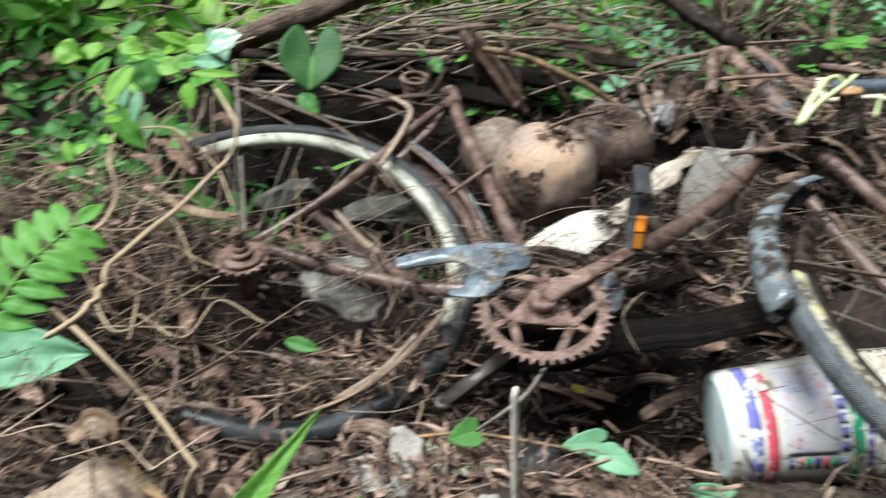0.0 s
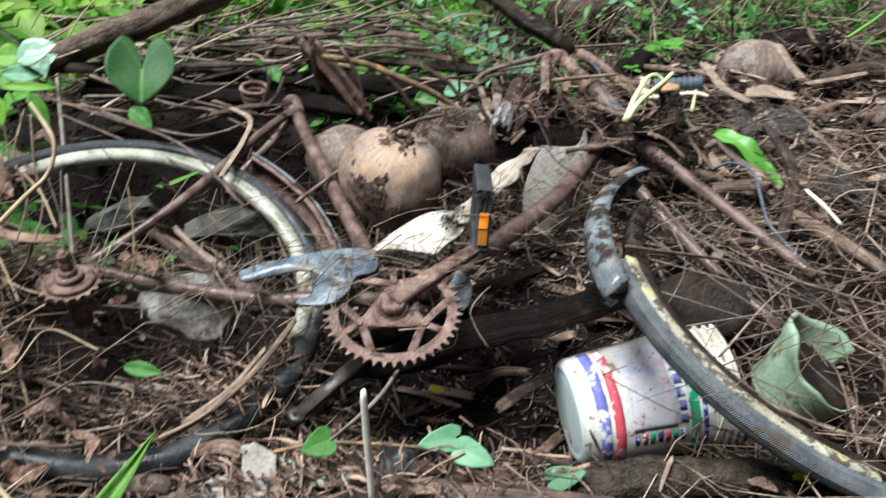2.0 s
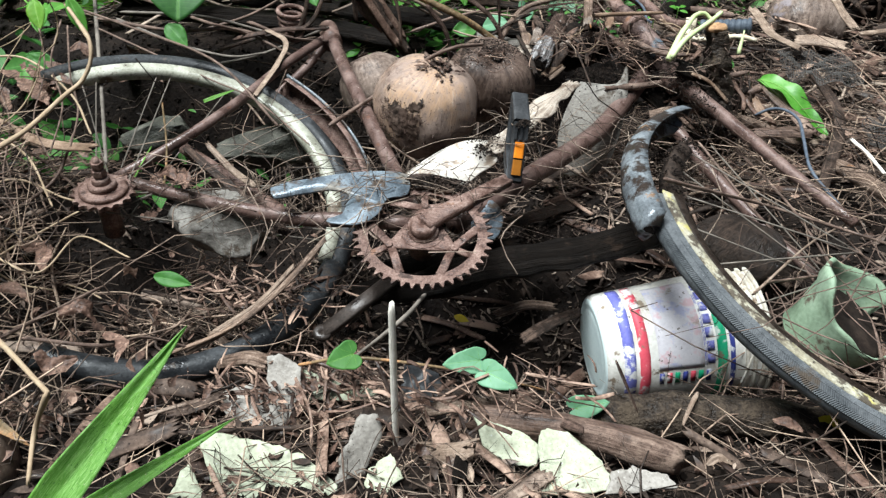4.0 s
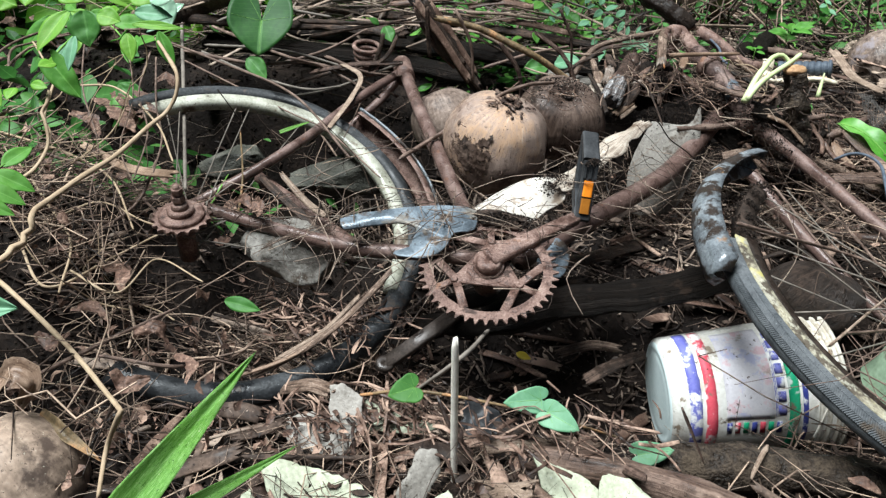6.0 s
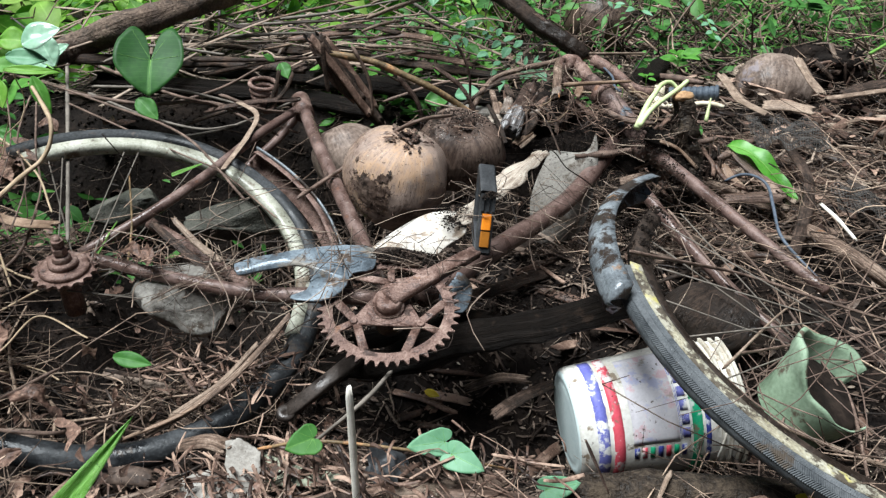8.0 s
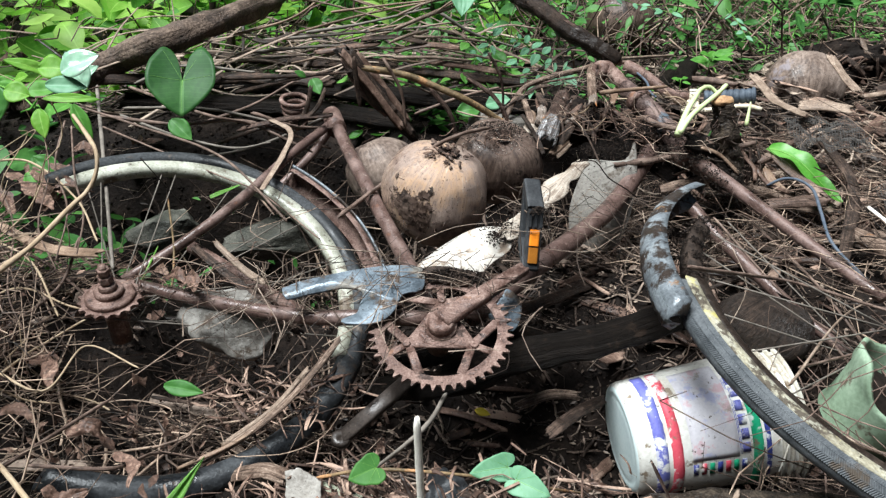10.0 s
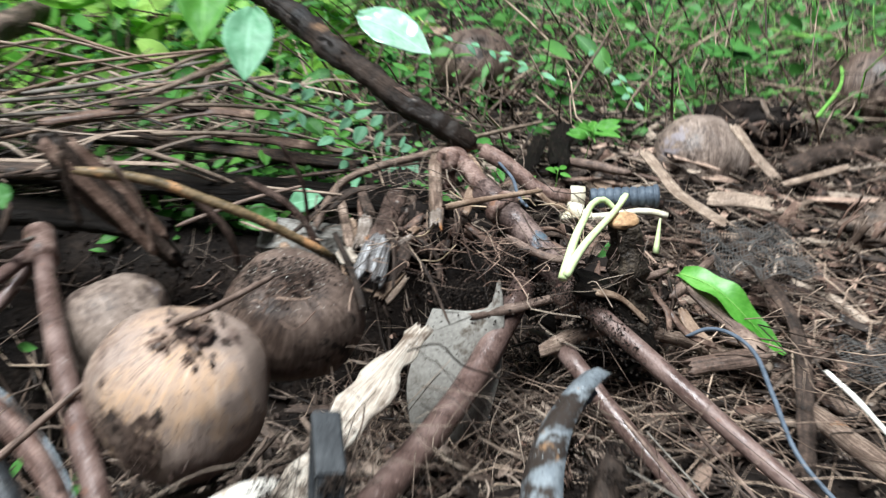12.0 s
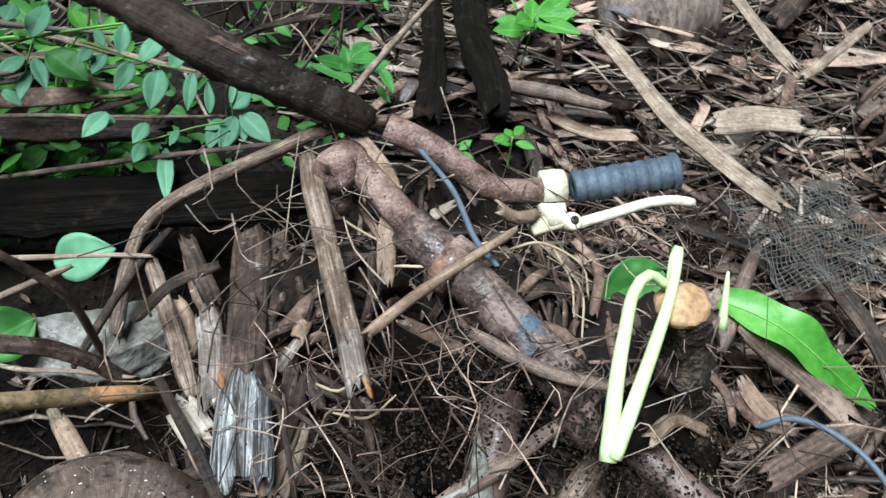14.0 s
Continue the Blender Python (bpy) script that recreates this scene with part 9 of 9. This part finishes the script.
debris_nest((0.16, 0.865, 0.418), (0.05, 0.03, 0.004), 11, (0.03, 0.16), 40, M_STRAWS, "straw lying over the chain guard")
debris_nest((0.246, 0.8, 0.396), (0.06, 0.05, 0.006), 22, (0.03, 0.15), 41, M_LITTER, "thin fibres caught in the chainring")
debris_nest((0.47, 1.08, 0.4), (0.08, 0.08, 0.012), 36, (0.05, 0.18), 42, M_STRAWS, "straw lying over the down tube")
debris_nest((0.05, 0.93, 0.385), (0.1, 0.05, 0.012), 40, (0.05, 0.2), 43, M_STRAWS, "pale straw over the chainstay")
debris_nest((0.0, 1.12, 0.4), (0.1, 0.09, 0.02), 20, (0.06, 0.24), 44, M_DEADTWIG, "thin dry stems across the wheel")
debris_nest((0.62, 1.0, 0.4), (0.06, 0.09, 0.015), 30, (0.05, 0.2), 45, M_STRAWS, "straw over the front mudguard")
debris_nest((0.82, 0.95, 0.4), (0.08, 0.1, 0.015), 36, (0.06, 0.24), 46, M_DEADTWIG, "thin red-brown stems over the fork")
debris_nest((0.6, 1.32, 0.475), (0.05, 0.05, 0.012), 60, (0.015, 0.09), 47, M_SPLINTER, "shredded fibre on the black bark")
debris_nest((0.55, 1.47, 0.515), (0.06, 0.05, 0.012), 34, (0.02, 0.09), 48, M_STRAWS, "frayed husk fibre on the pile")
debris_nest((0.52, 1.36, 0.478), (0.06, 0.05, 0.01), 32, (0.02, 0.09), 49, M_DEADTWIG, "fine fibres hanging in the husk pile")
debris_nest((0.72, 1.36, 0.49), (0.05, 0.05, 0.01), 40, (0.02, 0.1), 50, M_STRAWS, "pale fibres below the brake lever")
mud_clod((0.61, 1.31, 0.44), (0.05, 0.05, 0.012), 41, "wet dark crumbs on the black bark", 700)
mud_clod((0.73, 1.2, 0.44), (0.03, 0.06, 0.01), 42, "dark soil caked along the fork", 700)
mud_clod((0.69, 1.3, 0.475), (0.025, 0.04, 0.008), 43, "dark soil and crumbs on the head tube", 420)
mud_clod((0.56, 1.3, 0.44), (0.05, 0.04, 0.012), 44, "dark wet soil beside the husk pile", 800)
fibre_mat((0.02, 0.84, 0.29), (0.06, 0.03, 0.01), 110, 50, "shredded reddish bark inside the wheel")
scatter_strands("dead_twigs", 110, (-0.2, 0.06, 0.8, 0.95), (0.05, 0.2), (0.0006, 0.0018), 0.06, M_DEADTWIG, "thin broken twigs inside the wheel", 59)
scatter_strands("dry_straw", 420, (1.15, 2.6, 1.75, 3.0), (0.12, 0.4), (0.0012, 0.003), 0.14, M_PALE, "pale dry grass stems among the weeds", 60, flat=1.2, steep=0.5)
fibre_mat((0.1, 0.635, 0.3), (0.045, 0.022, 0.012), 170, 7, "shredded reddish bark fibre on the bank")
fibre_mat((0.30, 0.60, 0.34), (0.09, 0.03, 0.006), 130, 8, "shredded brown bark on the bank")
fibre_mat((-0.06, 0.64, 0.28), (0.05, 0.02, 0.01), 30, 9, "shredded brown bark beside the tyre")
debris_nest((0.50, 1.37, 0.50), (0.05, 0.04, 0.02), 20, (0.03, 0.12), 8, M_LITTER, "shredded husk fibre on the pile")
debris_nest((0.02, 0.88, 0.35), (0.07, 0.05, 0.02), 60, (0.04, 0.16), 9, M_LITTER, "thin twigs over the grey lump")
mud_clod((0.783, 1.252, 0.425), (0.045, 0.035, 0.035), 9, "dark clod of soil round the bulb", 700)
for k, q in enumerate(((0.33, 0.985, 0.275), (0.43, 1.01, 0.27), (0.53, 1.03, 0.265), (0.24, 0.96, 0.27))):
    mud_clod(q, (0.07, 0.035, 0.012), 30 + k, "crumbled soil on the charred log", 500)
mud_clod((0.29, 0.925, 0.392), (0.035, 0.018, 0.012), 1, "caked dark soil on the bottom bracket")
mud_clod((0.335, 1.005, 0.424), (0.014, 0.022, 0.005), 10, "dark soil smeared on the white mudguard", 260)
mud_clod((0.345, 1.02, 0.432), (0.03, 0.03, 0.003), 2, "scattered dark soil on the white mudguard", 320)
mud_clod((0.70, 1.25, 0.46), (0.05, 0.05, 0.016), 3, "caked dark soil over the fork crown")
mud_clod((0.64, 1.33, 0.47), (0.05, 0.05, 0.02), 4, "caked dark soil under the head tube")
mud_clod((0.36, 1.28, 0.492), (0.06, 0.05, 0.014), 5, "dark soil lying on the muddy coconut", 1100)
debris_nest((0.35, 1.25, 0.478), (0.05, 0.035, 0.01), 60, (0.01, 0.05), 11, M_SPLINTER, "fibres lying on the muddy coconut")
mud_clod((0.388, 0.955, 0.492), (0.012, 0.012, 0.005), 8, "dark soil on the pedal", 260)
fn_, fu, fv = disc_axes((0.328, -0.145, 0.934))
for k, angle in enumerate((256, 264, 272, 280, 288)):
    q = Vector((0.848, 0.833, 0.337)) + (fu * math.cos(radians(angle)) + fv * math.sin(radians(angle))) * 0.283 + fn_ * 0.012
    mud_clod(q, (0.02, 0.02, 0.012), 20 + k, "dark soil caked on the bare front rim", 420)
mud_clod((0.63, 1.05, 0.39), (0.03, 0.05, 0.02), 6, "dark soil caught in the front wheel")


def wild_vines(count, area, seed, mat=M_DEADTWIG, lift=0.12):
    """Looping dry vine stems in the tangle at the shaded edge."""
    rnd = random.Random(seed)
    bits = []
    for _ in range(count):
        q = Vector((rnd.uniform(area[0], area[1]), rnd.uniform(area[2], area[3]), 0))
        if rnd.random() < wheel_gap(q.x, q.y):
            continue
        q.z = ground_height(q.x, q.y) + rnd.uniform(0.02, lift)
        d = Vector((rnd.gauss(0, 1), rnd.gauss(0, 1), rnd.gauss(0, 0.8))).normalized()
        pts = [q.copy()]
        for _ in range(rnd.randint(4, 8)):
            d = (d + Vector((rnd.gauss(0, 0.6), rnd.gauss(0, 0.6), rnd.gauss(0, 0.5)))).normalized()
            q = q + d * rnd.uniform(0.03, 0.06)
            q.z = max(q.z, ground_height(q.x, q.y) + 0.006)
            pts.append(q.copy())
        r = rnd.uniform(0.0006, 0.0014)
        bits.append(tube(pts, r, r * 0.7, 5, step=0.012))
    ob = new("dry_vines", mesh_of("dry_vines", *join(*bits), mat))
    return tagged(ob, "looping thin dry vines in the dead tangle", "dry litter", kind="stuff")


wild_vines(75, (-0.75, 0.0, 0.76, 1.35), 61)
wild_vines(45, (-0.75, -0.1, 0.74, 1.3), 63, M_VINE, 0.14)
wild_vines(20, (-0.3, 0.2, 1.2, 1.7), 64, M_DEADTWIG, 0.2)
wild_vines(45, (0.7, 1.5, 0.6, 1.3), 62)


wild_vines(34, (-0.8, -0.42, 0.98, 1.4), 66, M_VINE, 0.2)
wild_vines(30, (-0.8, -0.45, 0.9, 1.35), 67, M_DEADTWIG, 0.2)


def left_bank(x, y):
    return 1.0 if y > 1.95 + 0.5 * (x + 0.4) * (x > -0.4) else 0.0


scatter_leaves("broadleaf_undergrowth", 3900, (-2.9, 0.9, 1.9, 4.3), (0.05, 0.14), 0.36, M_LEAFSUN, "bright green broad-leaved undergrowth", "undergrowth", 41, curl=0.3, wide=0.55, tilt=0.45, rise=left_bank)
# Bushes added out of view on the left to block light there.
scatter_leaves("broadleaf_undergrowth", 1500, (-2.3, -0.85, 0.1, 2.4), (0.05, 0.13), 0.75, M_LEAFBRIGHT, "unseen green bushes added to shade the left edge", "undergrowth", 40, curl=0.3, wide=0.55, tilt=0.5)
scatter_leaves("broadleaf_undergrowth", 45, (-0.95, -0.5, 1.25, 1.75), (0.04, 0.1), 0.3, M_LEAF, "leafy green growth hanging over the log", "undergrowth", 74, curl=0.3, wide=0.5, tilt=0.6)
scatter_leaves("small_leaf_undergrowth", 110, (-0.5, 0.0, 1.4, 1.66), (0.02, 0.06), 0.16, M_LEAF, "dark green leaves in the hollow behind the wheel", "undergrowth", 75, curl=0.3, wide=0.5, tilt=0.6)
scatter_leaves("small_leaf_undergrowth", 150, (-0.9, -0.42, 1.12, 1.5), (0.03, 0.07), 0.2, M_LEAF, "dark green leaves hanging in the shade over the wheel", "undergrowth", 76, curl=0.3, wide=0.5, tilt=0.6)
scatter_leaves("broadleaf_undergrowth", 2700, (-0.5, 2.2, 1.95, 4.2), (0.025, 0.07), 0.25, M_LEAF, "green small-leaved undergrowth", "undergrowth", 42, curl=0.3, wide=0.5, tilt=0.45)
scatter_leaves("small_leaf_undergrowth", 260, (0.05, 0.5, 1.74, 1.98), (0.02, 0.05), 0.13, M_LEAFBRIGHT, "green leaves behind the palm stems", "undergrowth", 50, curl=0.3, wide=0.55, tilt=0.5)
scatter_leaves("small_leaf_undergrowth", 170, (0.15, 0.75, 1.72, 1.9), (0.012, 0.03), 0.1, M_LEAF, "dark green small-leaved creeper", "undergrowth", 48, curl=0.3, wide=0.55, tilt=0.45)
scatter_leaves("small_leaf_undergrowth", 1500, (0.0, 1.9, 1.9, 3.0), (0.01, 0.026), 0.16, M_LEAF, "dark green small-leaved creeper", "undergrowth", 43, curl=0.3, wide=0.55, tilt=0.45)
scatter_leaves("small_leaf_undergrowth", 1300, (1.0, 3.2, 2.05, 3.9), (0.012, 0.05), 0.2, M_LEAF, "green weeds among straw", "undergrowth", 44, curl=0.3, wide=0.4, tilt=0.5)
scatter_strands("grass", 320, (0.9, 2.6, 1.9, 3.2), (0.1, 0.35), (0.0012, 0.003), 0.15, M_STEMGREEN, "loose green grass stems", 45, flat=1.2, steep=0.9)
scatter_strands("undergrowth_stems", 500, (0.3, 2.4, 1.85, 2.9), (0.1, 0.4), (0.0012, 0.0035), 0.2, M_DEADTWIG, "dry brown stems among the weeds", 49, steep=0.9)
scatter_strands("undergrowth_stems", 700, (-2.0, 1.4, 1.9, 3.6), (0.12, 0.4), (0.0012, 0.003), 0.22, M_TWIG, "thin stems of the undergrowth", 46, steep=1.2)


def far_patches(x, y):
    """Clumps of weeds over the ground beyond the pile."""
    if -0.9 < x < 1.9 and -0.2 < y < 2.4:
        return 0.0
    return max(0.0, 0.25 + 0.9 * noise.noise((x * 0.8, y * 0.8, 6.0)))


scatter_leaves("dead_leaves", 3500, (-4.0, 4.5, -2.5, 5.0), (0.03, 0.09), 0.02, M_DEADLEAF, "brown fallen leaves on the ground beyond", "dead leaves", 91, curl=0.9, bare=0.0, rise=lambda x, y: 0.0 if -0.9 < x < 1.9 and 0.2 < y < 2.2 else 1.0)
scatter_leaves("bank_weeds", 3500, (-4.2, 4.5, -2.5, 5.5), (0.03, 0.1), 0.2, M_LEAF, "green weeds on the ground beyond", "undergrowth", 92, curl=0.3, wide=0.5, tilt=0.5, bare=0.0, rise=far_patches)


# ---- leafy plants at the shaded edge ----
def leafy_vine(name, pts, count, size, mat, label, seed):
    rnd = random.Random(seed)
    o = thing(name, label, "vine", pts[0], "leafy vines")
    part("stem", tube(pts, 0.0022, 0.0014, 6), M_STEMGREEN, o, "thin green vine stem")
    line = curve_points(pts, 0.01)
    for k in range(count):
        q = line[int((k + rnd.random()) / count * (len(line) - 1))]
        a = rnd.uniform(0, 2 * math.pi)
        d = Vector((math.cos(a), 0.6 * math.sin(a) - 0.2, rnd.uniform(-0.5, 0.5))).normalized()
        s = size * rnd.uniform(0.6, 1.2)
        part("leaf", leaf_shape(q + d * 0.012, q + d * (0.012 + s), s * 0.62, (rnd.gauss(0, 0.3), -0.6, 0.75), seed=k, heart=k % 4 == 0), mat, o)
    return o


def fern(name, base, tip, size, label, seed):
    rnd = random.Random(seed)
    o = thing(name, label, "fern", base, "ferns")
    mid = Vector(base).lerp(Vector(tip), 0.5) + Vector((0, 0, 0.012))
    pts = [base, mid, tip]
    part("stem", tube(pts, 0.0016, 0.0008, 6), M_STEMGREEN, o)
    line = curve_points(pts, 0.004)
    n = 7
    face = Vector((0.15, -0.72, 0.68))
    for k in range(n):
        u = (k + 0.5) / n
        i = int(u * (len(line) - 2))
        tan = (line[i + 1] - line[i]).normalized()
        s = size * (0.75 + 0.5 * math.sin(math.pi * (0.2 + 0.6 * u))) * rnd.uniform(0.92, 1.08)
        for sgn in (-1, 1):
            side = tan.cross(face).normalized() * sgn
            way = (side + tan * 0.4 + Vector((0, 0, -0.12))).normalized()
            part("leaflet", leaf_shape(line[i], line[i] + way * s, 0.023, (0.15 + 0.12 * sgn, -0.5, 0.85), seed=k), M_LEAFBRIGHT, o)
    part("leaflet", leaf_shape(line[-2], line[-1] + (line[-1] - line[-6]).normalized() * size * 0.8, 0.02, face, seed=20), M_LEAFBRIGHT, o)
    return o


scatter_leaves("bank_weeds", 260, (-1.3, -0.45, 0.7, 1.9), (0.02, 0.05), 0.16, M_LEAF, "small green weeds among dead twigs", "undergrowth", 47, curl=0.3, wide=0.55, tilt=0.5)


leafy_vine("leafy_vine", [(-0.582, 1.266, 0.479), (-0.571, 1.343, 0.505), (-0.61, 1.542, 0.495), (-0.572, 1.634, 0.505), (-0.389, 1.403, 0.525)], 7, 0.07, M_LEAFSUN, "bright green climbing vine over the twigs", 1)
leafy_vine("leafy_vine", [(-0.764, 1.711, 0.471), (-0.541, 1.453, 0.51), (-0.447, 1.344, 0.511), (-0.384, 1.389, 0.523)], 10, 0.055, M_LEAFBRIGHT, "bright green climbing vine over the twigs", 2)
stick("dry_twig", [(-0.364, 1.148, 0.429), (-0.352, 1.198, 0.442), (-0.326, 1.252, 0.44), (-0.284, 1.267, 0.431)], 0.003, 0.0021, M_TWIG, "brown twigs where the wheel is buried")
stick("vine", [(-0.273, 1.064, 0.606), (-0.228, 0.992, 0.603), (-0.19, 0.927, 0.598), (-0.188, 0.909, 0.576), (-0.199, 0.896, 0.556), (-0.211, 0.863, 0.548), (-0.23, 0.799, 0.534), (-0.242, 0.73, 0.535), (-0.253, 0.67, 0.533), (-0.257, 0.654, 0.532), (-0.255, 0.64, 0.528), (-0.253, 0.635, 0.519), (-0.26, 0.629, 0.515), (-0.257, 0.62, 0.51), (-0.263, 0.609, 0.51), (-0.261, 0.596, 0.509), (-0.265, 0.578, 0.509), (-0.274, 0.544, 0.512)], 0.0026, 0.0034, M_VINE, "long pale twisted vine looping down over the tangle", rough=0.5)
stick("vine", [(-0.345, 0.877, 0.583), (-0.343, 0.862, 0.572), (-0.348, 0.855, 0.563), (-0.34, 0.844, 0.556), (-0.332, 0.829, 0.538), (-0.33, 0.812, 0.526), (-0.331, 0.781, 0.516), (-0.335, 0.751, 0.515)], 0.0028, 0.002, M_VINE, "pale curly vine hanging in the tangle", rough=0.5)
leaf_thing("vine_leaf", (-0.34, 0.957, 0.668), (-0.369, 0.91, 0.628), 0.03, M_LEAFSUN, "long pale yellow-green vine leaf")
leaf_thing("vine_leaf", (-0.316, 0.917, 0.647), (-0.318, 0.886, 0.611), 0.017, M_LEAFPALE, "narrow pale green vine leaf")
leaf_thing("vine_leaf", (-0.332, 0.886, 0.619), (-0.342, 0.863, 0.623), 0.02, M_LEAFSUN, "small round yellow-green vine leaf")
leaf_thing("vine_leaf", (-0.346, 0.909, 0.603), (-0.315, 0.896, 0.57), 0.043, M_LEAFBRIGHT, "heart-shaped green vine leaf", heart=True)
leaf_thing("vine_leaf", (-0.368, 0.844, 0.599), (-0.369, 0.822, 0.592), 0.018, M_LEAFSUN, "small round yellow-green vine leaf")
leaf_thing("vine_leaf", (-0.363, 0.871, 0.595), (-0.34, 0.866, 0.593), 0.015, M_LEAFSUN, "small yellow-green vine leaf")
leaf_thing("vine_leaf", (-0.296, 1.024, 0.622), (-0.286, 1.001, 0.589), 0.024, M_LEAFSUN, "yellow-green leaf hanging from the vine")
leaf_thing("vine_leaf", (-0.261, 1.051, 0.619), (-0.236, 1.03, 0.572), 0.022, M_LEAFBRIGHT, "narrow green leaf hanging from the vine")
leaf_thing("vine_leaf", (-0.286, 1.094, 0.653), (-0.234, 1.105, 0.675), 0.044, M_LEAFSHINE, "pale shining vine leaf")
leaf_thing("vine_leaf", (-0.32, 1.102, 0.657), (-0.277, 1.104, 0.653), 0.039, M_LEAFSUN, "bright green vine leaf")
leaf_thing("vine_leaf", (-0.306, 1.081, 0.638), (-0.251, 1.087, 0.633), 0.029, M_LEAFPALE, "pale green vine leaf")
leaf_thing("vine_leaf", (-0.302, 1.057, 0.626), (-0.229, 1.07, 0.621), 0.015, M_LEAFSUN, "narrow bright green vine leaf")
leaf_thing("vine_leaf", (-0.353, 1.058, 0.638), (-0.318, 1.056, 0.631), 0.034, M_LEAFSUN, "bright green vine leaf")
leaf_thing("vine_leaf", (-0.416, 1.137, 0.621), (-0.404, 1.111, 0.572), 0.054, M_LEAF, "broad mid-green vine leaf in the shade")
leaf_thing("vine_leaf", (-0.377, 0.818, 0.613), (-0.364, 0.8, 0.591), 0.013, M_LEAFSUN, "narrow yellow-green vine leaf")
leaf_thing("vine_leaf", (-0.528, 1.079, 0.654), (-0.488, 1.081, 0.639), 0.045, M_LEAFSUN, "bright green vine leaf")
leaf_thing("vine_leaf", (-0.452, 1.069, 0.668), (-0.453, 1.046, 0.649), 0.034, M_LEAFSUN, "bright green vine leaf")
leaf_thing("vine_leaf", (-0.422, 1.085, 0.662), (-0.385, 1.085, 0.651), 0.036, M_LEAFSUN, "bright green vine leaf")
leaf_thing("vine_leaf", (-0.408, 0.841, 0.63), (-0.385, 0.831, 0.612), 0.025, M_LEAF, "dark green vine leaf")
fern("fern", (-0.361, 0.566, 0.507), (-0.3, 0.688, 0.569), 0.046, "large bright green fern frond over the dead twigs", 7)
leaf_thing("broad_leaf", (-0.543, 0.683, 0.347), (-0.354, 0.702, 0.36), 0.085, M_LEAFPALE, "broad pale green leaf at the edge")
leaf_thing("vine_leaf", (-0.524, 1.561, 0.468), (-0.429, 1.572, 0.53), 0.05, M_LEAFSHINE, "pale shining vine leaf")
leaf_thing("vine_leaf", (-0.408, 1.448, 0.518), (-0.442, 1.472, 0.584), 0.05, M_LEAFSHINE, "pale shining vine leaf")
leaf_thing("vine_leaf", (-0.802, 1.779, 0.453), (-0.769, 1.723, 0.371), 0.06, M_LEAF, "green vine leaf hanging down")
leaf_thing("vine_leaf", (-0.742, 1.595, 0.482), (-0.797, 1.537, 0.406), 0.04, M_LEAFBRIGHT, "narrow green vine leaf hanging down")
leaf_thing("vine_leaf", (-0.598, 1.39, 0.49), (-0.621, 1.339, 0.424), 0.03, M_LEAFPALE, "narrow green vine leaf hanging down")
strip("curled_leaf", [(-0.278, 0.529, 0.38), (-0.256, 0.543, 0.397), (-0.238, 0.538, 0.383), (-0.25, 0.525, 0.358)], 0.017, M_STRAW, "large curled orange-brown dead leaf", curl=1.2, thick=0.001)
